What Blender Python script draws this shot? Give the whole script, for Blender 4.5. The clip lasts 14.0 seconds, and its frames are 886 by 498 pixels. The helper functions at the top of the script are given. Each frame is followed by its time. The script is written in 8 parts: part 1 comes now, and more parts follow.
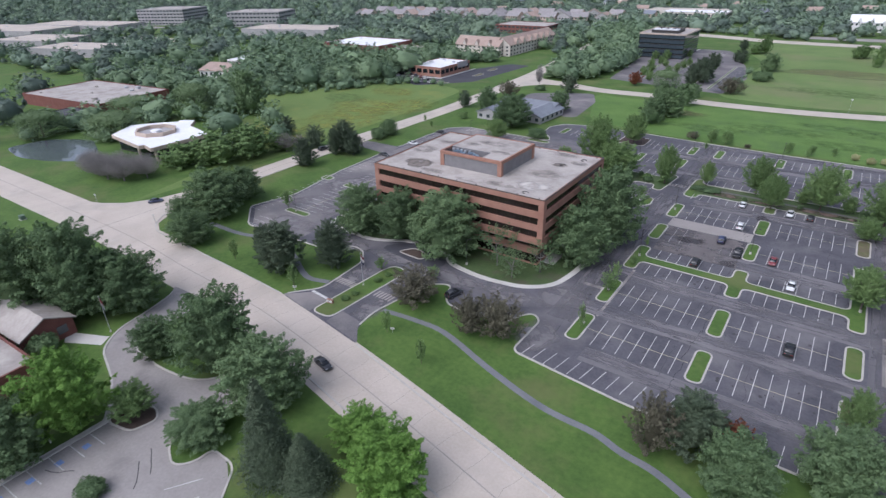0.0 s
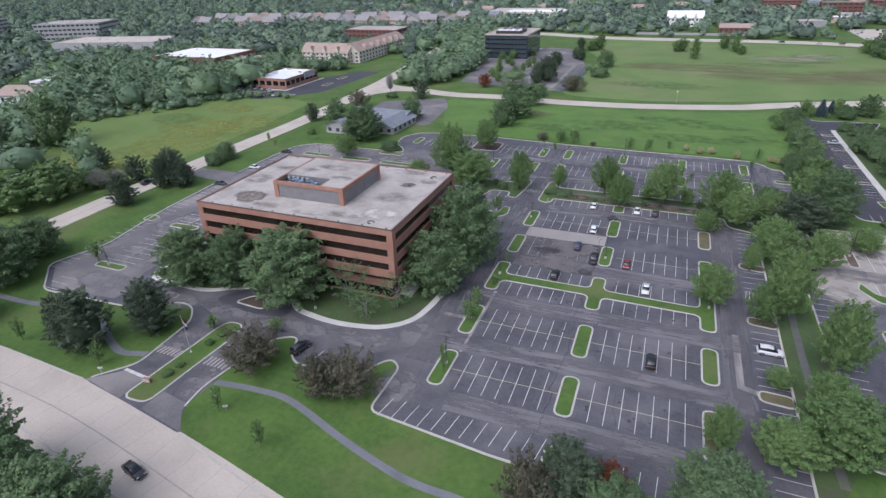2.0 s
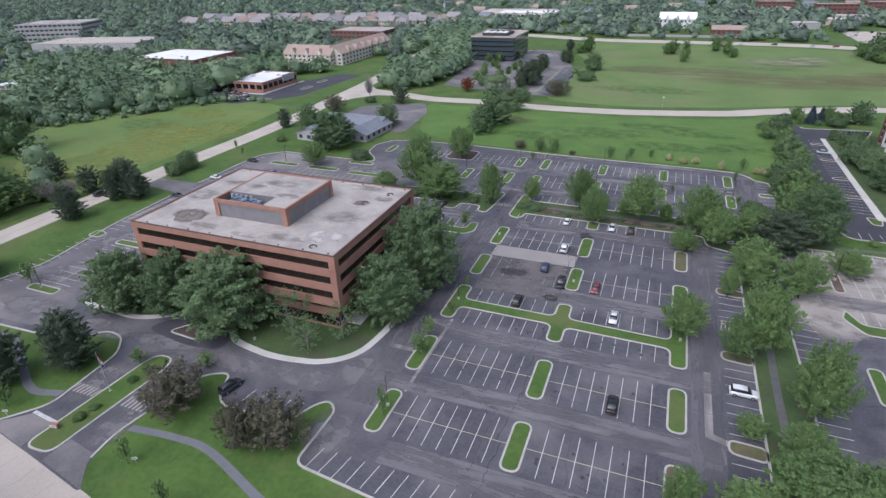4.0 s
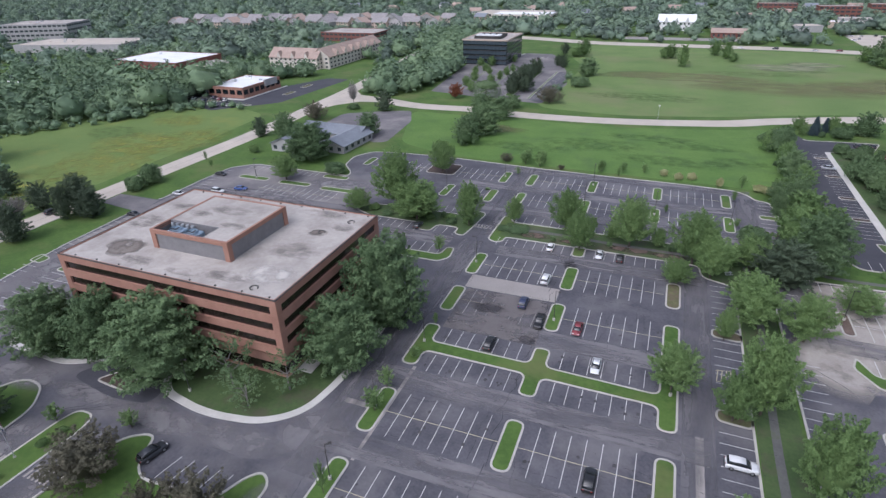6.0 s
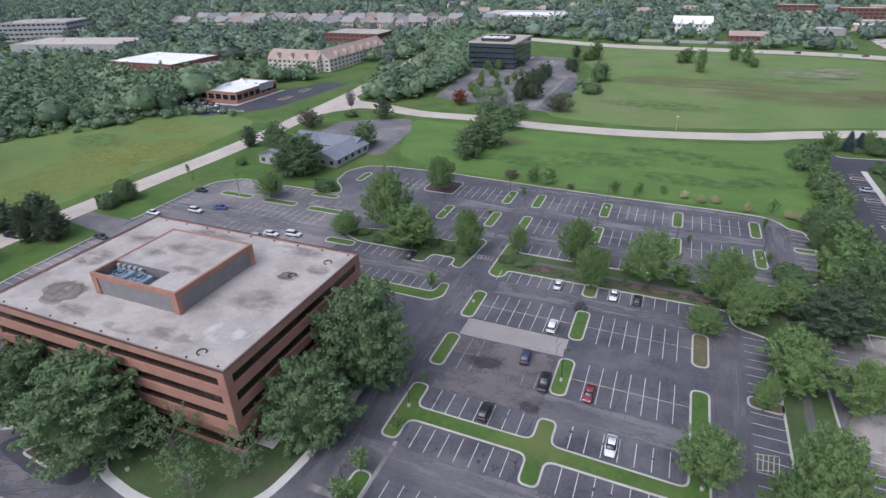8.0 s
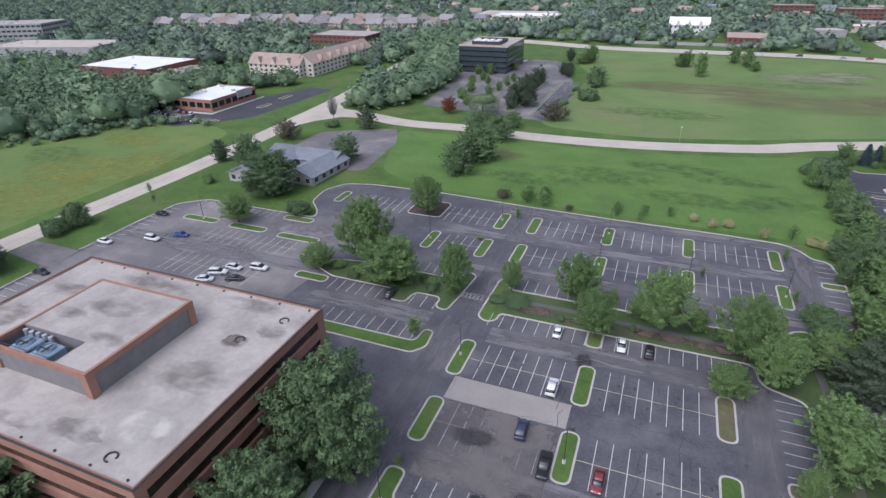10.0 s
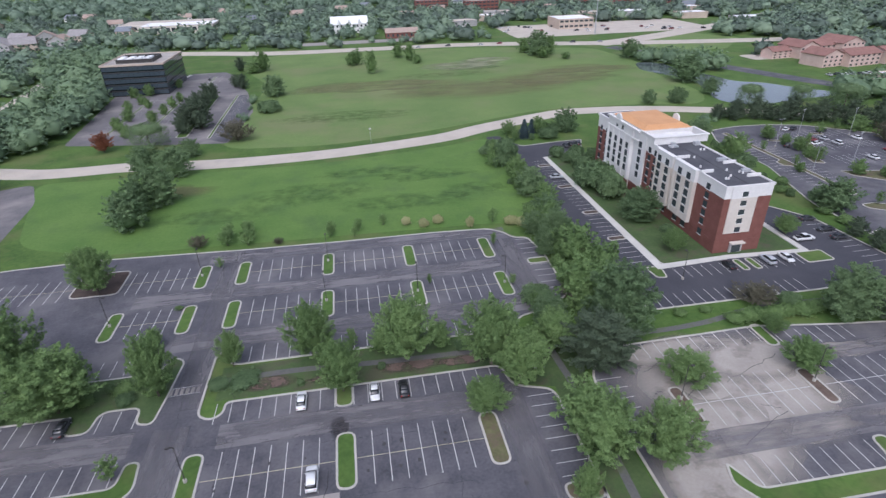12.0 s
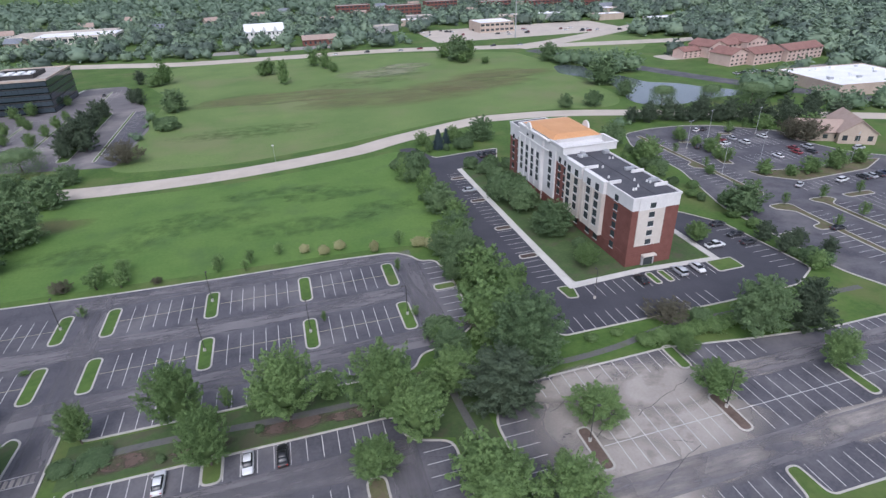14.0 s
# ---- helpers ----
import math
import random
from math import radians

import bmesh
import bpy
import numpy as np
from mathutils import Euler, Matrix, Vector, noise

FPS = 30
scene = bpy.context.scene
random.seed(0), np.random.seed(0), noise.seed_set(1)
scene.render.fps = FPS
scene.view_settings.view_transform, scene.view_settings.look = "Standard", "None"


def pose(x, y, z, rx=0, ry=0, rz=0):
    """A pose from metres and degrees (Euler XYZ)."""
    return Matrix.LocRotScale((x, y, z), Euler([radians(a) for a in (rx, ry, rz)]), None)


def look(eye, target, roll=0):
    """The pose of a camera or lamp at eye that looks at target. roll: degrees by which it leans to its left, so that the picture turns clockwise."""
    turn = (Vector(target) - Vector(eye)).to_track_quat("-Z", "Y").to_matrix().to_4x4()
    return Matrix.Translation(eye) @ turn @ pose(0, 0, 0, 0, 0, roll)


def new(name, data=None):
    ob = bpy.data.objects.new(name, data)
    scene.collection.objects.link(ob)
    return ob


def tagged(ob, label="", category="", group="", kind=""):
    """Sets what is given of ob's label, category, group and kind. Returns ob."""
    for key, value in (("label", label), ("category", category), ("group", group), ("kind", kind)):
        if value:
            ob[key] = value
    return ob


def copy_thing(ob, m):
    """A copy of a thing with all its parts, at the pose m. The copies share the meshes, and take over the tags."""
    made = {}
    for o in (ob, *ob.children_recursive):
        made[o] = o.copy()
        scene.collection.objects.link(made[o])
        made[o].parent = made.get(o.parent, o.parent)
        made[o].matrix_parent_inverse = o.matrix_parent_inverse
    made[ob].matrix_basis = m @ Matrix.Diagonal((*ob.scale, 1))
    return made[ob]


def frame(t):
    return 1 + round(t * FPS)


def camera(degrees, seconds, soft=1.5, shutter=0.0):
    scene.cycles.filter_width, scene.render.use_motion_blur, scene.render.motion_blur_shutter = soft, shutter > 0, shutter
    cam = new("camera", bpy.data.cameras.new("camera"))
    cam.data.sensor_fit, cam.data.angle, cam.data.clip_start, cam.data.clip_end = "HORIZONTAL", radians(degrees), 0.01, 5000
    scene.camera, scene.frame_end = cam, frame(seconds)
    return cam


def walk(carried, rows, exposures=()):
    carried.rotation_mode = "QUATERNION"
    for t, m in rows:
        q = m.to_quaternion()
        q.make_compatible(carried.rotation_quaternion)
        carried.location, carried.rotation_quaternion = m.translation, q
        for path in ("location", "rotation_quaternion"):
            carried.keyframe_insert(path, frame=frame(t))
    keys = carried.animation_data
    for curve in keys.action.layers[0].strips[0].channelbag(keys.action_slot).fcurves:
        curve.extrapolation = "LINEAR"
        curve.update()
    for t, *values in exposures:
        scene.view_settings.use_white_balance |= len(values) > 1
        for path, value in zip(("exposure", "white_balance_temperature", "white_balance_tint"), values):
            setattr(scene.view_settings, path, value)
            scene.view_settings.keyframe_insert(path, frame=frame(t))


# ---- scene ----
cam = camera(77.4, 14.0, soft=1.4, shutter=0.25)
METRES, EYE, TILT, LEAN, TURN = 125.7, 70.16, 0.74, 0.52, 35.8
ROWS = [
    (0.0, 0.0, 0.0, 0.0, -0.39, -28.22, 0.72),
    (0.5, 0.0188, 0.0365, 0.0007, -3.42, -28.21, 0.74),
    (1.0, 0.0368, 0.0662, 0.0009, -8.07, -28.22, 0.81),
    (1.5, 0.0563, 0.0948, 0.0011, -13.22, -28.21, 0.84),
    (2.0, 0.0754, 0.1166, 0.0015, -14.25, -28.19, 0.84),
    (2.5, 0.1003, 0.1354, 0.0008, -14.23, -28.18, 0.82),
    (3.0, 0.1261, 0.1506, 0.0008, -14.29, -28.2, 0.8),
    (5.5, 0.245, 0.2578, 0.0034, -14.48, -28.21, 0.62),
    (6.0, 0.2644, 0.2889, 0.004, -14.33, -28.24, 0.56),
    (6.5, 0.2809, 0.3207, 0.0042, -13.94, -28.26, 0.49),
    (7.0, 0.2981, 0.3576, 0.0041, -13.49, -28.27, 0.44),
    (7.5, 0.3126, 0.3928, 0.0042, -13.34, -28.32, 0.42),
    (8.0, 0.3274, 0.4316, 0.0037, -13.34, -28.36, 0.39),
    (10.5, 0.4032, 0.6137, 0.0, -14.76, -28.46, 0.33),
    (11.0, 0.4277, 0.6481, -0.0015, -29.0, -28.51, 0.5),
    (11.5, 0.4468, 0.6778, -0.002, -41.37, -28.52, 0.59),
    (12.0, 0.4728, 0.7015, -0.0011, -45.63, -28.49, 0.59),
    (12.5, 0.5038, 0.7131, -0.0005, -49.78, -28.45, 0.72),
    (13.0, 0.5371, 0.7197, -0.0011, -51.59, -28.35, 0.72),
    (13.5, 0.5686, 0.7167, -0.0019, -52.12, -28.27, 0.72),
    (14.0, 0.6038, 0.7053, -0.0037, -52.26, -28.23, 0.76),
]
walk(cam, [(t, pose(0, 0, EYE, TILT, LEAN, TURN) @ pose(METRES * x, METRES * y, METRES * z, 90 + pitch, roll, yaw)) for t, x, y, z, yaw, pitch, roll in ROWS], [(0, 0.52, 5690, 16.5), (14, 0.52, 5690, 16.5)])

# ---- light ----
SUN_ELEV, SUN_ROT = radians(52), radians(200)
world = bpy.data.worlds.new("overcast_sky")
scene.world = world
world.use_nodes = True
wn, wl = world.node_tree.nodes, world.node_tree.links
sky = wn.new("ShaderNodeTexSky")
sky.sky_type = "NISHITA"
sky.sun_disc = False
sky.sun_elevation, sky.sun_rotation = SUN_ELEV, SUN_ROT
sky.dust_density = 4.0
grey = wn.new("ShaderNodeHueSaturation")
grey.inputs["Saturation"].default_value = 0.5
wl.new(sky.outputs["Color"], grey.inputs["Color"])
wl.new(grey.outputs["Color"], wn["Background"].inputs["Color"])
wn["Background"].inputs["Strength"].default_value = 0.13
sun_data = bpy.data.lights.new("sun", "SUN")
sun_data.energy, sun_data.angle, sun_data.color = 0.7, radians(60), (1.0, 0.98, 0.95)
sun = new("sun", sun_data)
sun.matrix_world = look((math.sin(SUN_ROT) * 50, math.cos(SUN_ROT) * 50, 50 * math.tan(SUN_ELEV)), (0, 0, 0))


# ---- materials ----
MATS = {}


def mat(name, dark, light, size=1.0, rough=0.9, fine=None, bump=0.0, metal=0.0, wear=None, wear_size=12.0, wear_at=0.6, wear_mix=0.7,
        island=0.0, per_object=0.0, spec=0.3, local=False, detail=6.0):
    """A procedural surface: two scales of noise between two colours, a patchy third colour, fine relief."""
    m = bpy.data.materials.new(name)
    m.use_nodes = True
    n, l = m.node_tree.nodes, m.node_tree.links
    bsdf = n["Principled BSDF"]
    bsdf.inputs["Roughness"].default_value = rough
    bsdf.inputs["Metallic"].default_value = metal
    bsdf.inputs["Specular IOR Level"].default_value = spec
    if local:
        where = n.new("ShaderNodeTexCoord").outputs["Object"]
    else:
        where = n.new("ShaderNodeNewGeometry").outputs["Position"]

    def noise_of(scale, det=detail):
        t = n.new("ShaderNodeTexNoise")
        t.inputs["Scale"].default_value = scale
        t.inputs["Detail"].default_value = det
        t.inputs["Roughness"].default_value = 0.6
        l.new(where, t.inputs["Vector"])
        return t.outputs["Fac"]

    def ramp(fac, lo, hi):
        r = n.new("ShaderNodeMapRange")
        r.inputs["From Min"].default_value, r.inputs["From Max"].default_value = lo, hi
        l.new(fac, r.inputs["Value"])
        return r.outputs["Result"]

    def mix(fac, a, b):
        x = n.new("ShaderNodeMix")
        x.data_type = "RGBA"
        for sock, value in ((x.inputs["Factor"], fac), (x.inputs["A"], a), (x.inputs["B"], b)):
            if isinstance(value, (tuple, float, int)):
                sock.default_value = (*value, 1.0) if isinstance(value, tuple) else value
            else:
                l.new(value, sock)
        return x.outputs["Result"]

    big = noise_of(1.0 / size)
    small = noise_of(fine or 8.0 / size)
    blend = n.new("ShaderNodeMath")
    blend.operation = "MULTIPLY_ADD"
    l.new(big, blend.inputs[0])
    blend.inputs[1].default_value = 0.6
    half = n.new("ShaderNodeMath")
    half.operation = "MULTIPLY"
    half.inputs[1].default_value = 0.4
    l.new(small, half.inputs[0])
    l.new(half.outputs[0], blend.inputs[2])
    fac = ramp(blend.outputs[0], 0.34, 0.66)
    if island:
        g = n.new("ShaderNodeNewGeometry")
        fac = mix(island, fac, g.outputs["Random Per Island"])
    if per_object:
        o = n.new("ShaderNodeObjectInfo")
        fac = mix(per_object, fac, o.outputs["Random"])
    col = mix(fac, dark, light)
    if wear:
        w = ramp(noise_of(1.0 / wear_size, 5.0), wear_at - 0.06, wear_at + 0.1)
        k = n.new("ShaderNodeMath")
        k.operation = "MULTIPLY"
        k.inputs[1].default_value = wear_mix
        l.new(w, k.inputs[0])
        col = mix(k.outputs[0], col, wear)
    l.new(col, bsdf.inputs["Base Color"])
    if bump:
        b = n.new("ShaderNodeBump")
        b.inputs["Strength"].default_value = 0.6
        b.inputs["Distance"].default_value = bump
        l.new(small, b.inputs["Height"])
        l.new(b.outputs["Normal"], bsdf.inputs["Normal"])
    MATS[name] = m
    return m


def leaf_mat(name, dark, light, shine=0.25):
    """Leaves: colour by clump and by tree, a little light let through."""
    m = mat(name, dark, light, size=2.2, rough=0.7, island=0.3, per_object=0.28, spec=shine, local=True)
    n, l = m.node_tree.nodes, m.node_tree.links
    bsdf = n["Principled BSDF"]
    trans = n.new("ShaderNodeBsdfTranslucent")
    both = n.new("ShaderNodeMixShader")
    both.inputs["Fac"].default_value = 0.22
    l.new(bsdf.inputs["Base Color"].links[0].from_socket, trans.inputs["Color"])
    l.new(bsdf.outputs["BSDF"], both.inputs[1])
    l.new(trans.outputs["BSDF"], both.inputs[2])
    l.new(both.outputs["Shader"], n["Material Output"].inputs["Surface"])
    return m


def soft_patch(name, dark, light, stretch=(1, 1), amount=0.85, edge=0.5, radial=False):
    """A worn film over asphalt that thins out in ragged streaks."""
    m = mat(name, dark, light, 6, fine=2.0, rough=0.9)
    n, l = m.node_tree.nodes, m.node_tree.links
    geo = n.new("ShaderNodeNewGeometry")
    mp = n.new("ShaderNodeMapping")
    mp.inputs["Scale"].default_value = (stretch[0], stretch[1], 1)
    l.new(geo.outputs["Position"], mp.inputs["Vector"])
    t = n.new("ShaderNodeTexNoise")
    t.inputs["Scale"].default_value, t.inputs["Detail"].default_value, t.inputs["Roughness"].default_value = 1.0, 5.0, 0.62
    l.new(mp.outputs["Vector"], t.inputs["Vector"])
    r = n.new("ShaderNodeMapRange")
    r.inputs["From Min"].default_value, r.inputs["From Max"].default_value, r.inputs["To Max"].default_value = edge - 0.12, edge + 0.14, amount
    l.new(t.outputs["Fac"], r.inputs["Value"])
    thin = r.outputs["Result"]
    if radial:
        oc = n.new("ShaderNodeTexCoord")
        grad = n.new("ShaderNodeTexGradient")
        grad.gradient_type = "SPHERICAL"
        l.new(oc.outputs["Object"], grad.inputs["Vector"])
        ease = n.new("ShaderNodeMapRange")
        ease.inputs["From Max"].default_value = 0.45
        l.new(grad.outputs["Fac"], ease.inputs["Value"])
        both = n.new("ShaderNodeMath")
        both.operation = "MULTIPLY"
        l.new(thin, both.inputs[0])
        l.new(ease.outputs["Result"], both.inputs[1])
        thin = both.outputs[0]
    clear = n.new("ShaderNodeBsdfTransparent")
    mix = n.new("ShaderNodeMixShader")
    l.new(thin, mix.inputs["Fac"])
    l.new(clear.outputs["BSDF"], mix.inputs[1])
    l.new(n["Principled BSDF"].outputs["BSDF"], mix.inputs[2])
    l.new(mix.outputs["Shader"], n["Material Output"].inputs["Surface"])
    return m


def glass_mat(name, color, rough=0.08):
    m = bpy.data.materials.new(name)
    m.use_nodes = True
    b = m.node_tree.nodes["Principled BSDF"]
    b.inputs["Base Color"].default_value = (*color, 1)
    b.inputs["Roughness"].default_value = rough
    b.inputs["Specular IOR Level"].default_value = 0.6
    MATS[name] = m
    return m


LAWN = mat("lawn", (0.044, 0.092, 0.018), (0.102, 0.168, 0.036), 11, fine=0.9, wear=(0.135, 0.145, 0.055), wear_size=20, wear_at=0.57, wear_mix=0.65, bump=0.1)
MEADOW = mat("meadow", (0.100, 0.162, 0.046), (0.160, 0.222, 0.070), 26, fine=0.9, wear=(0.185, 0.190, 0.09), wear_size=55, wear_at=0.56, wear_mix=0.65, bump=0.12)
BRIGHT = mat("meadow_lush", (0.074, 0.146, 0.030), (0.130, 0.212, 0.050), 18, fine=1.1, wear=(0.064, 0.112, 0.038), wear_size=14, wear_at=0.57, wear_mix=0.5, bump=0.1)
YELLOWED = mat("meadow_yellow", (0.100, 0.160, 0.042), (0.155, 0.212, 0.060), 20, fine=1.0, wear=(0.24, 0.23, 0.055), wear_size=26, wear_at=0.6, wear_mix=0.6, bump=0.1)
ASPHALT = mat("asphalt", (0.057, 0.056, 0.065), (0.128, 0.124, 0.136), 7, fine=2.0, rough=0.85, wear=(0.192, 0.180, 0.180), wear_size=15, wear_at=0.55, wear_mix=0.6, bump=0.01)
ASPHALT_NEW = mat("asphalt_new", (0.048, 0.048, 0.058), (0.075, 0.074, 0.084), 10, fine=2.5, rough=0.85, wear=(0.10, 0.10, 0.105), wear_size=30, wear_at=0.6, wear_mix=0.4, bump=0.01)
ASPHALT_PALE = mat("asphalt_pale", (0.250, 0.230, 0.215), (0.338, 0.312, 0.290), 8, fine=2.0, rough=0.9, wear=(0.17, 0.16, 0.158), wear_size=9, wear_at=0.62, wear_mix=0.6, bump=0.01)
ASPHALT_OLD = mat("asphalt_old", (0.120, 0.112, 0.116), (0.185, 0.172, 0.172), 8, fine=2.0, rough=0.9, wear=(0.29, 0.265, 0.245), wear_size=22, wear_at=0.55, wear_mix=0.7, bump=0.01)
CONCRETE = mat("road_concrete", (0.42, 0.368, 0.306), (0.53, 0.470, 0.398), 10, fine=2.0, wear=(0.34, 0.305, 0.27), wear_size=16, wear_at=0.6, wear_mix=0.5, bump=0.01)
KERB = mat("kerb_concrete", (0.37, 0.35, 0.31), (0.52, 0.495, 0.445), 4, fine=3, wear=(0.3, 0.28, 0.25), wear_size=5, wear_at=0.62, wear_mix=0.5)
WALKWAY = mat("walkway_concrete", (0.46, 0.44, 0.40), (0.60, 0.575, 0.53), 5, fine=2.5)
PATHGREY = mat("path_asphalt", (0.13, 0.135, 0.15), (0.2, 0.2, 0.21), 4, fine=3)
PATH_OLD = mat("old_path", (0.095, 0.094, 0.09), (0.15, 0.146, 0.138), 3, fine=2, wear=(0.09, 0.11, 0.05), wear_size=3, wear_at=0.58)
PAINT = mat("worn_white_paint", (0.44, 0.43, 0.41), (0.64, 0.63, 0.60), 2.5, fine=4, wear=(0.25, 0.24, 0.24), wear_size=3, wear_at=0.6, wear_mix=0.6)
PAINT_Y = mat("worn_cream_paint", (0.40, 0.36, 0.24), (0.56, 0.51, 0.35), 2.5, fine=4, wear=(0.2, 0.19, 0.18), wear_size=3, wear_at=0.6, wear_mix=0.6)
BLUE_PAINT = mat("blue_paint", (0.12, 0.2, 0.42), (0.22, 0.3, 0.5), 0.6)
SOIL = mat("soil", (0.09, 0.065, 0.05), (0.17, 0.125, 0.1), 3, fine=2)
DRY = mat("dry_planting", (0.075, 0.085, 0.035), (0.16, 0.15, 0.075), 2.5, fine=2, wear=(0.14, 0.10, 0.075), wear_size=3, wear_at=0.52, wear_mix=0.8)
MULCH = mat("mulch", (0.05, 0.035, 0.028), (0.1, 0.075, 0.06), 2, fine=3)
CRACK = mat("tar_seal", (0.022, 0.022, 0.026), (0.04, 0.04, 0.045), 2)
OIL = mat("dark_patch", (0.05, 0.047, 0.05), (0.085, 0.08, 0.082), 4, fine=2)
PALE_PATCH = mat("pale_slab", (0.27, 0.245, 0.225), (0.34, 0.31, 0.285), 6, fine=2)
BRICK = mat("rose_brick", (0.27, 0.140, 0.100), (0.37, 0.208, 0.152), 3, fine=5, wear=(0.28, 0.2, 0.17), wear_size=9, wear_at=0.62, wear_mix=0.35, bump=0.01)
RED_BRICK = mat("red_brick", (0.150, 0.060, 0.048), (0.218, 0.094, 0.075), 2, fine=5, bump=0.01)
ROOF_PALE = mat("roof_gravel", (0.33, 0.298, 0.265), (0.47, 0.43, 0.388), 7, fine=1.3, wear=(0.22, 0.195, 0.172), wear_size=9, wear_at=0.55, wear_mix=0.6, bump=0.02)
ROOF_DARK = mat("roof_membrane", (0.06, 0.06, 0.068), (0.10, 0.10, 0.11), 6, fine=1.5, wear=(0.15, 0.15, 0.155), wear_size=9, wear_at=0.62, wear_mix=0.5)
ROOF_STAIN = mat("roof_stain", (0.12, 0.1, 0.085), (0.24, 0.21, 0.18), 3, fine=1.2)
LOUVRE = mat("louvre_grey", (0.16, 0.155, 0.155), (0.23, 0.22, 0.22), 2, fine=6, rough=0.6)
WHITE = mat("white_stucco", (0.62, 0.605, 0.585), (0.74, 0.725, 0.70), 4, fine=2, wear=(0.6, 0.57, 0.53), wear_size=6, wear_at=0.62, wear_mix=0.4)
CREAM = mat("cream_stucco", (0.54, 0.485, 0.42), (0.64, 0.585, 0.515), 4, fine=2)
COPPER = mat("copper_orange_roof", (0.52, 0.265, 0.115), (0.62, 0.34, 0.165), 5, fine=2, rough=0.6)
METAL = mat("galvanised", (0.35, 0.36, 0.37), (0.5, 0.51, 0.52), 1, rough=0.5, metal=0.3)
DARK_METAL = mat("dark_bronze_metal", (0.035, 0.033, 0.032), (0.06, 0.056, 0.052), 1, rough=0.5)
UNIT_BLUE = mat("cooler_blue_grey", (0.22, 0.30, 0.38), (0.36, 0.44, 0.5), 1, fine=4, rough=0.5)
GLASS = glass_mat("bronze_glass", (0.022, 0.016, 0.013))
GLASS_G = glass_mat("grey_glass", (0.05, 0.06, 0.065))
GLASS_K = glass_mat("black_glass", (0.012, 0.018, 0.02), 0.04)
GLASS_B = glass_mat("blue_grey_glass", (0.05, 0.066, 0.078), 0.05)
PINK_WALL = mat("pink_stucco", (0.50, 0.36, 0.31), (0.62, 0.47, 0.41), 4, fine=2)
WATER = glass_mat("pond_water", (0.10, 0.12, 0.12), 0.03)
BARK = mat("bark", (0.07, 0.055, 0.043), (0.14, 0.115, 0.095), 0.6, fine=6, local=True)
BARK_GREY = mat("bark_grey", (0.14, 0.125, 0.12), (0.23, 0.21, 0.20), 0.6, fine=6, local=True)
TYRE = mat("tyre_rubber", (0.015, 0.015, 0.016), (0.03, 0.03, 0.03), 0.5)
RIM = mat("alloy", (0.4, 0.4, 0.41), (0.55, 0.55, 0.56), 0.5, rough=0.35, metal=0.8)
LAMP_RED = mat("tail_lamp", (0.25, 0.01, 0.01), (0.4, 0.03, 0.02), 0.5, rough=0.3)
LAMP_CLEAR = mat("head_lamp", (0.6, 0.6, 0.6), (0.75, 0.75, 0.72), 0.5, rough=0.2)
CAR_GLASS = glass_mat("car_glass", (0.012, 0.014, 0.016), 0.05)
SHINGLE_ROW = mat("row_house_shingles", (0.23, 0.212, 0.208), (0.33, 0.308, 0.30), 3, fine=2)
SHINGLE_TAN = mat("tan_shingles", (0.31, 0.232, 0.19), (0.41, 0.315, 0.262), 3, fine=2)
SHINGLE_GREY = mat("blue_grey_shingles", (0.16, 0.175, 0.198), (0.24, 0.256, 0.28), 4, fine=2)
SHINGLE_TERRA = mat("terracotta_tiles", (0.20, 0.105, 0.088), (0.29, 0.16, 0.132), 3, fine=2)
WHITE_ROOF = mat("white_membrane", (0.68, 0.68, 0.68), (0.82, 0.82, 0.81), 9, fine=1, wear=(0.5, 0.49, 0.48), wear_size=10, wear_at=0.64, wear_mix=0.5)
TAN_WALL = mat("tan_wall", (0.42, 0.335, 0.27), (0.52, 0.43, 0.35), 4, fine=2)
GREY_WALL = mat("grey_panel", (0.30, 0.29, 0.285), (0.40, 0.39, 0.38), 4, fine=2)


# ---- mesh helpers ----
def part(name, bm, material, parent, label="", kind=""):
    me = bpy.data.meshes.new(name)
    if isinstance(bm, tuple):
        me.from_pydata(bm[0], [], bm[1])
    else:
        bm.to_mesh(me)
        bm.free()
    me.materials.append(material)
    ob = new(name, me)
    if parent is not None:
        ob.parent = parent
    return tagged(ob, label, "", "", kind)


def same_part(name, me, parent, where):
    """One more piece on a mesh that is already there."""
    ob = new(name, me)
    ob.parent = parent
    ob.matrix_basis = where
    return ob


def thing(name, label, category, m=None, group="", kind=""):
    ob = new(name)
    if m is not None:
        ob.matrix_basis = m
    return tagged(ob, label, category, group, kind)


def setting(name, bm, material, label, category):
    ob = part(name, bm, material, None)
    return tagged(ob, label, category, "", "structure")


def box(bm, x0, x1, y0, y1, z0, z1, m=None):
    vs = [bm.verts.new(m @ Vector(p) if m else p) for p in
          ((x0, y0, z0), (x1, y0, z0), (x1, y1, z0), (x0, y1, z0), (x0, y0, z1), (x1, y0, z1), (x1, y1, z1), (x0, y1, z1))]
    for f in ((3, 2, 1, 0), (4, 5, 6, 7), (0, 1, 5, 4), (1, 2, 6, 5), (2, 3, 7, 6), (3, 0, 4, 7)):
        bm.faces.new([vs[i] for i in f])


def boxes(*rows):
    bm = bmesh.new()
    for r in rows:
        box(bm, *r)
    return bm


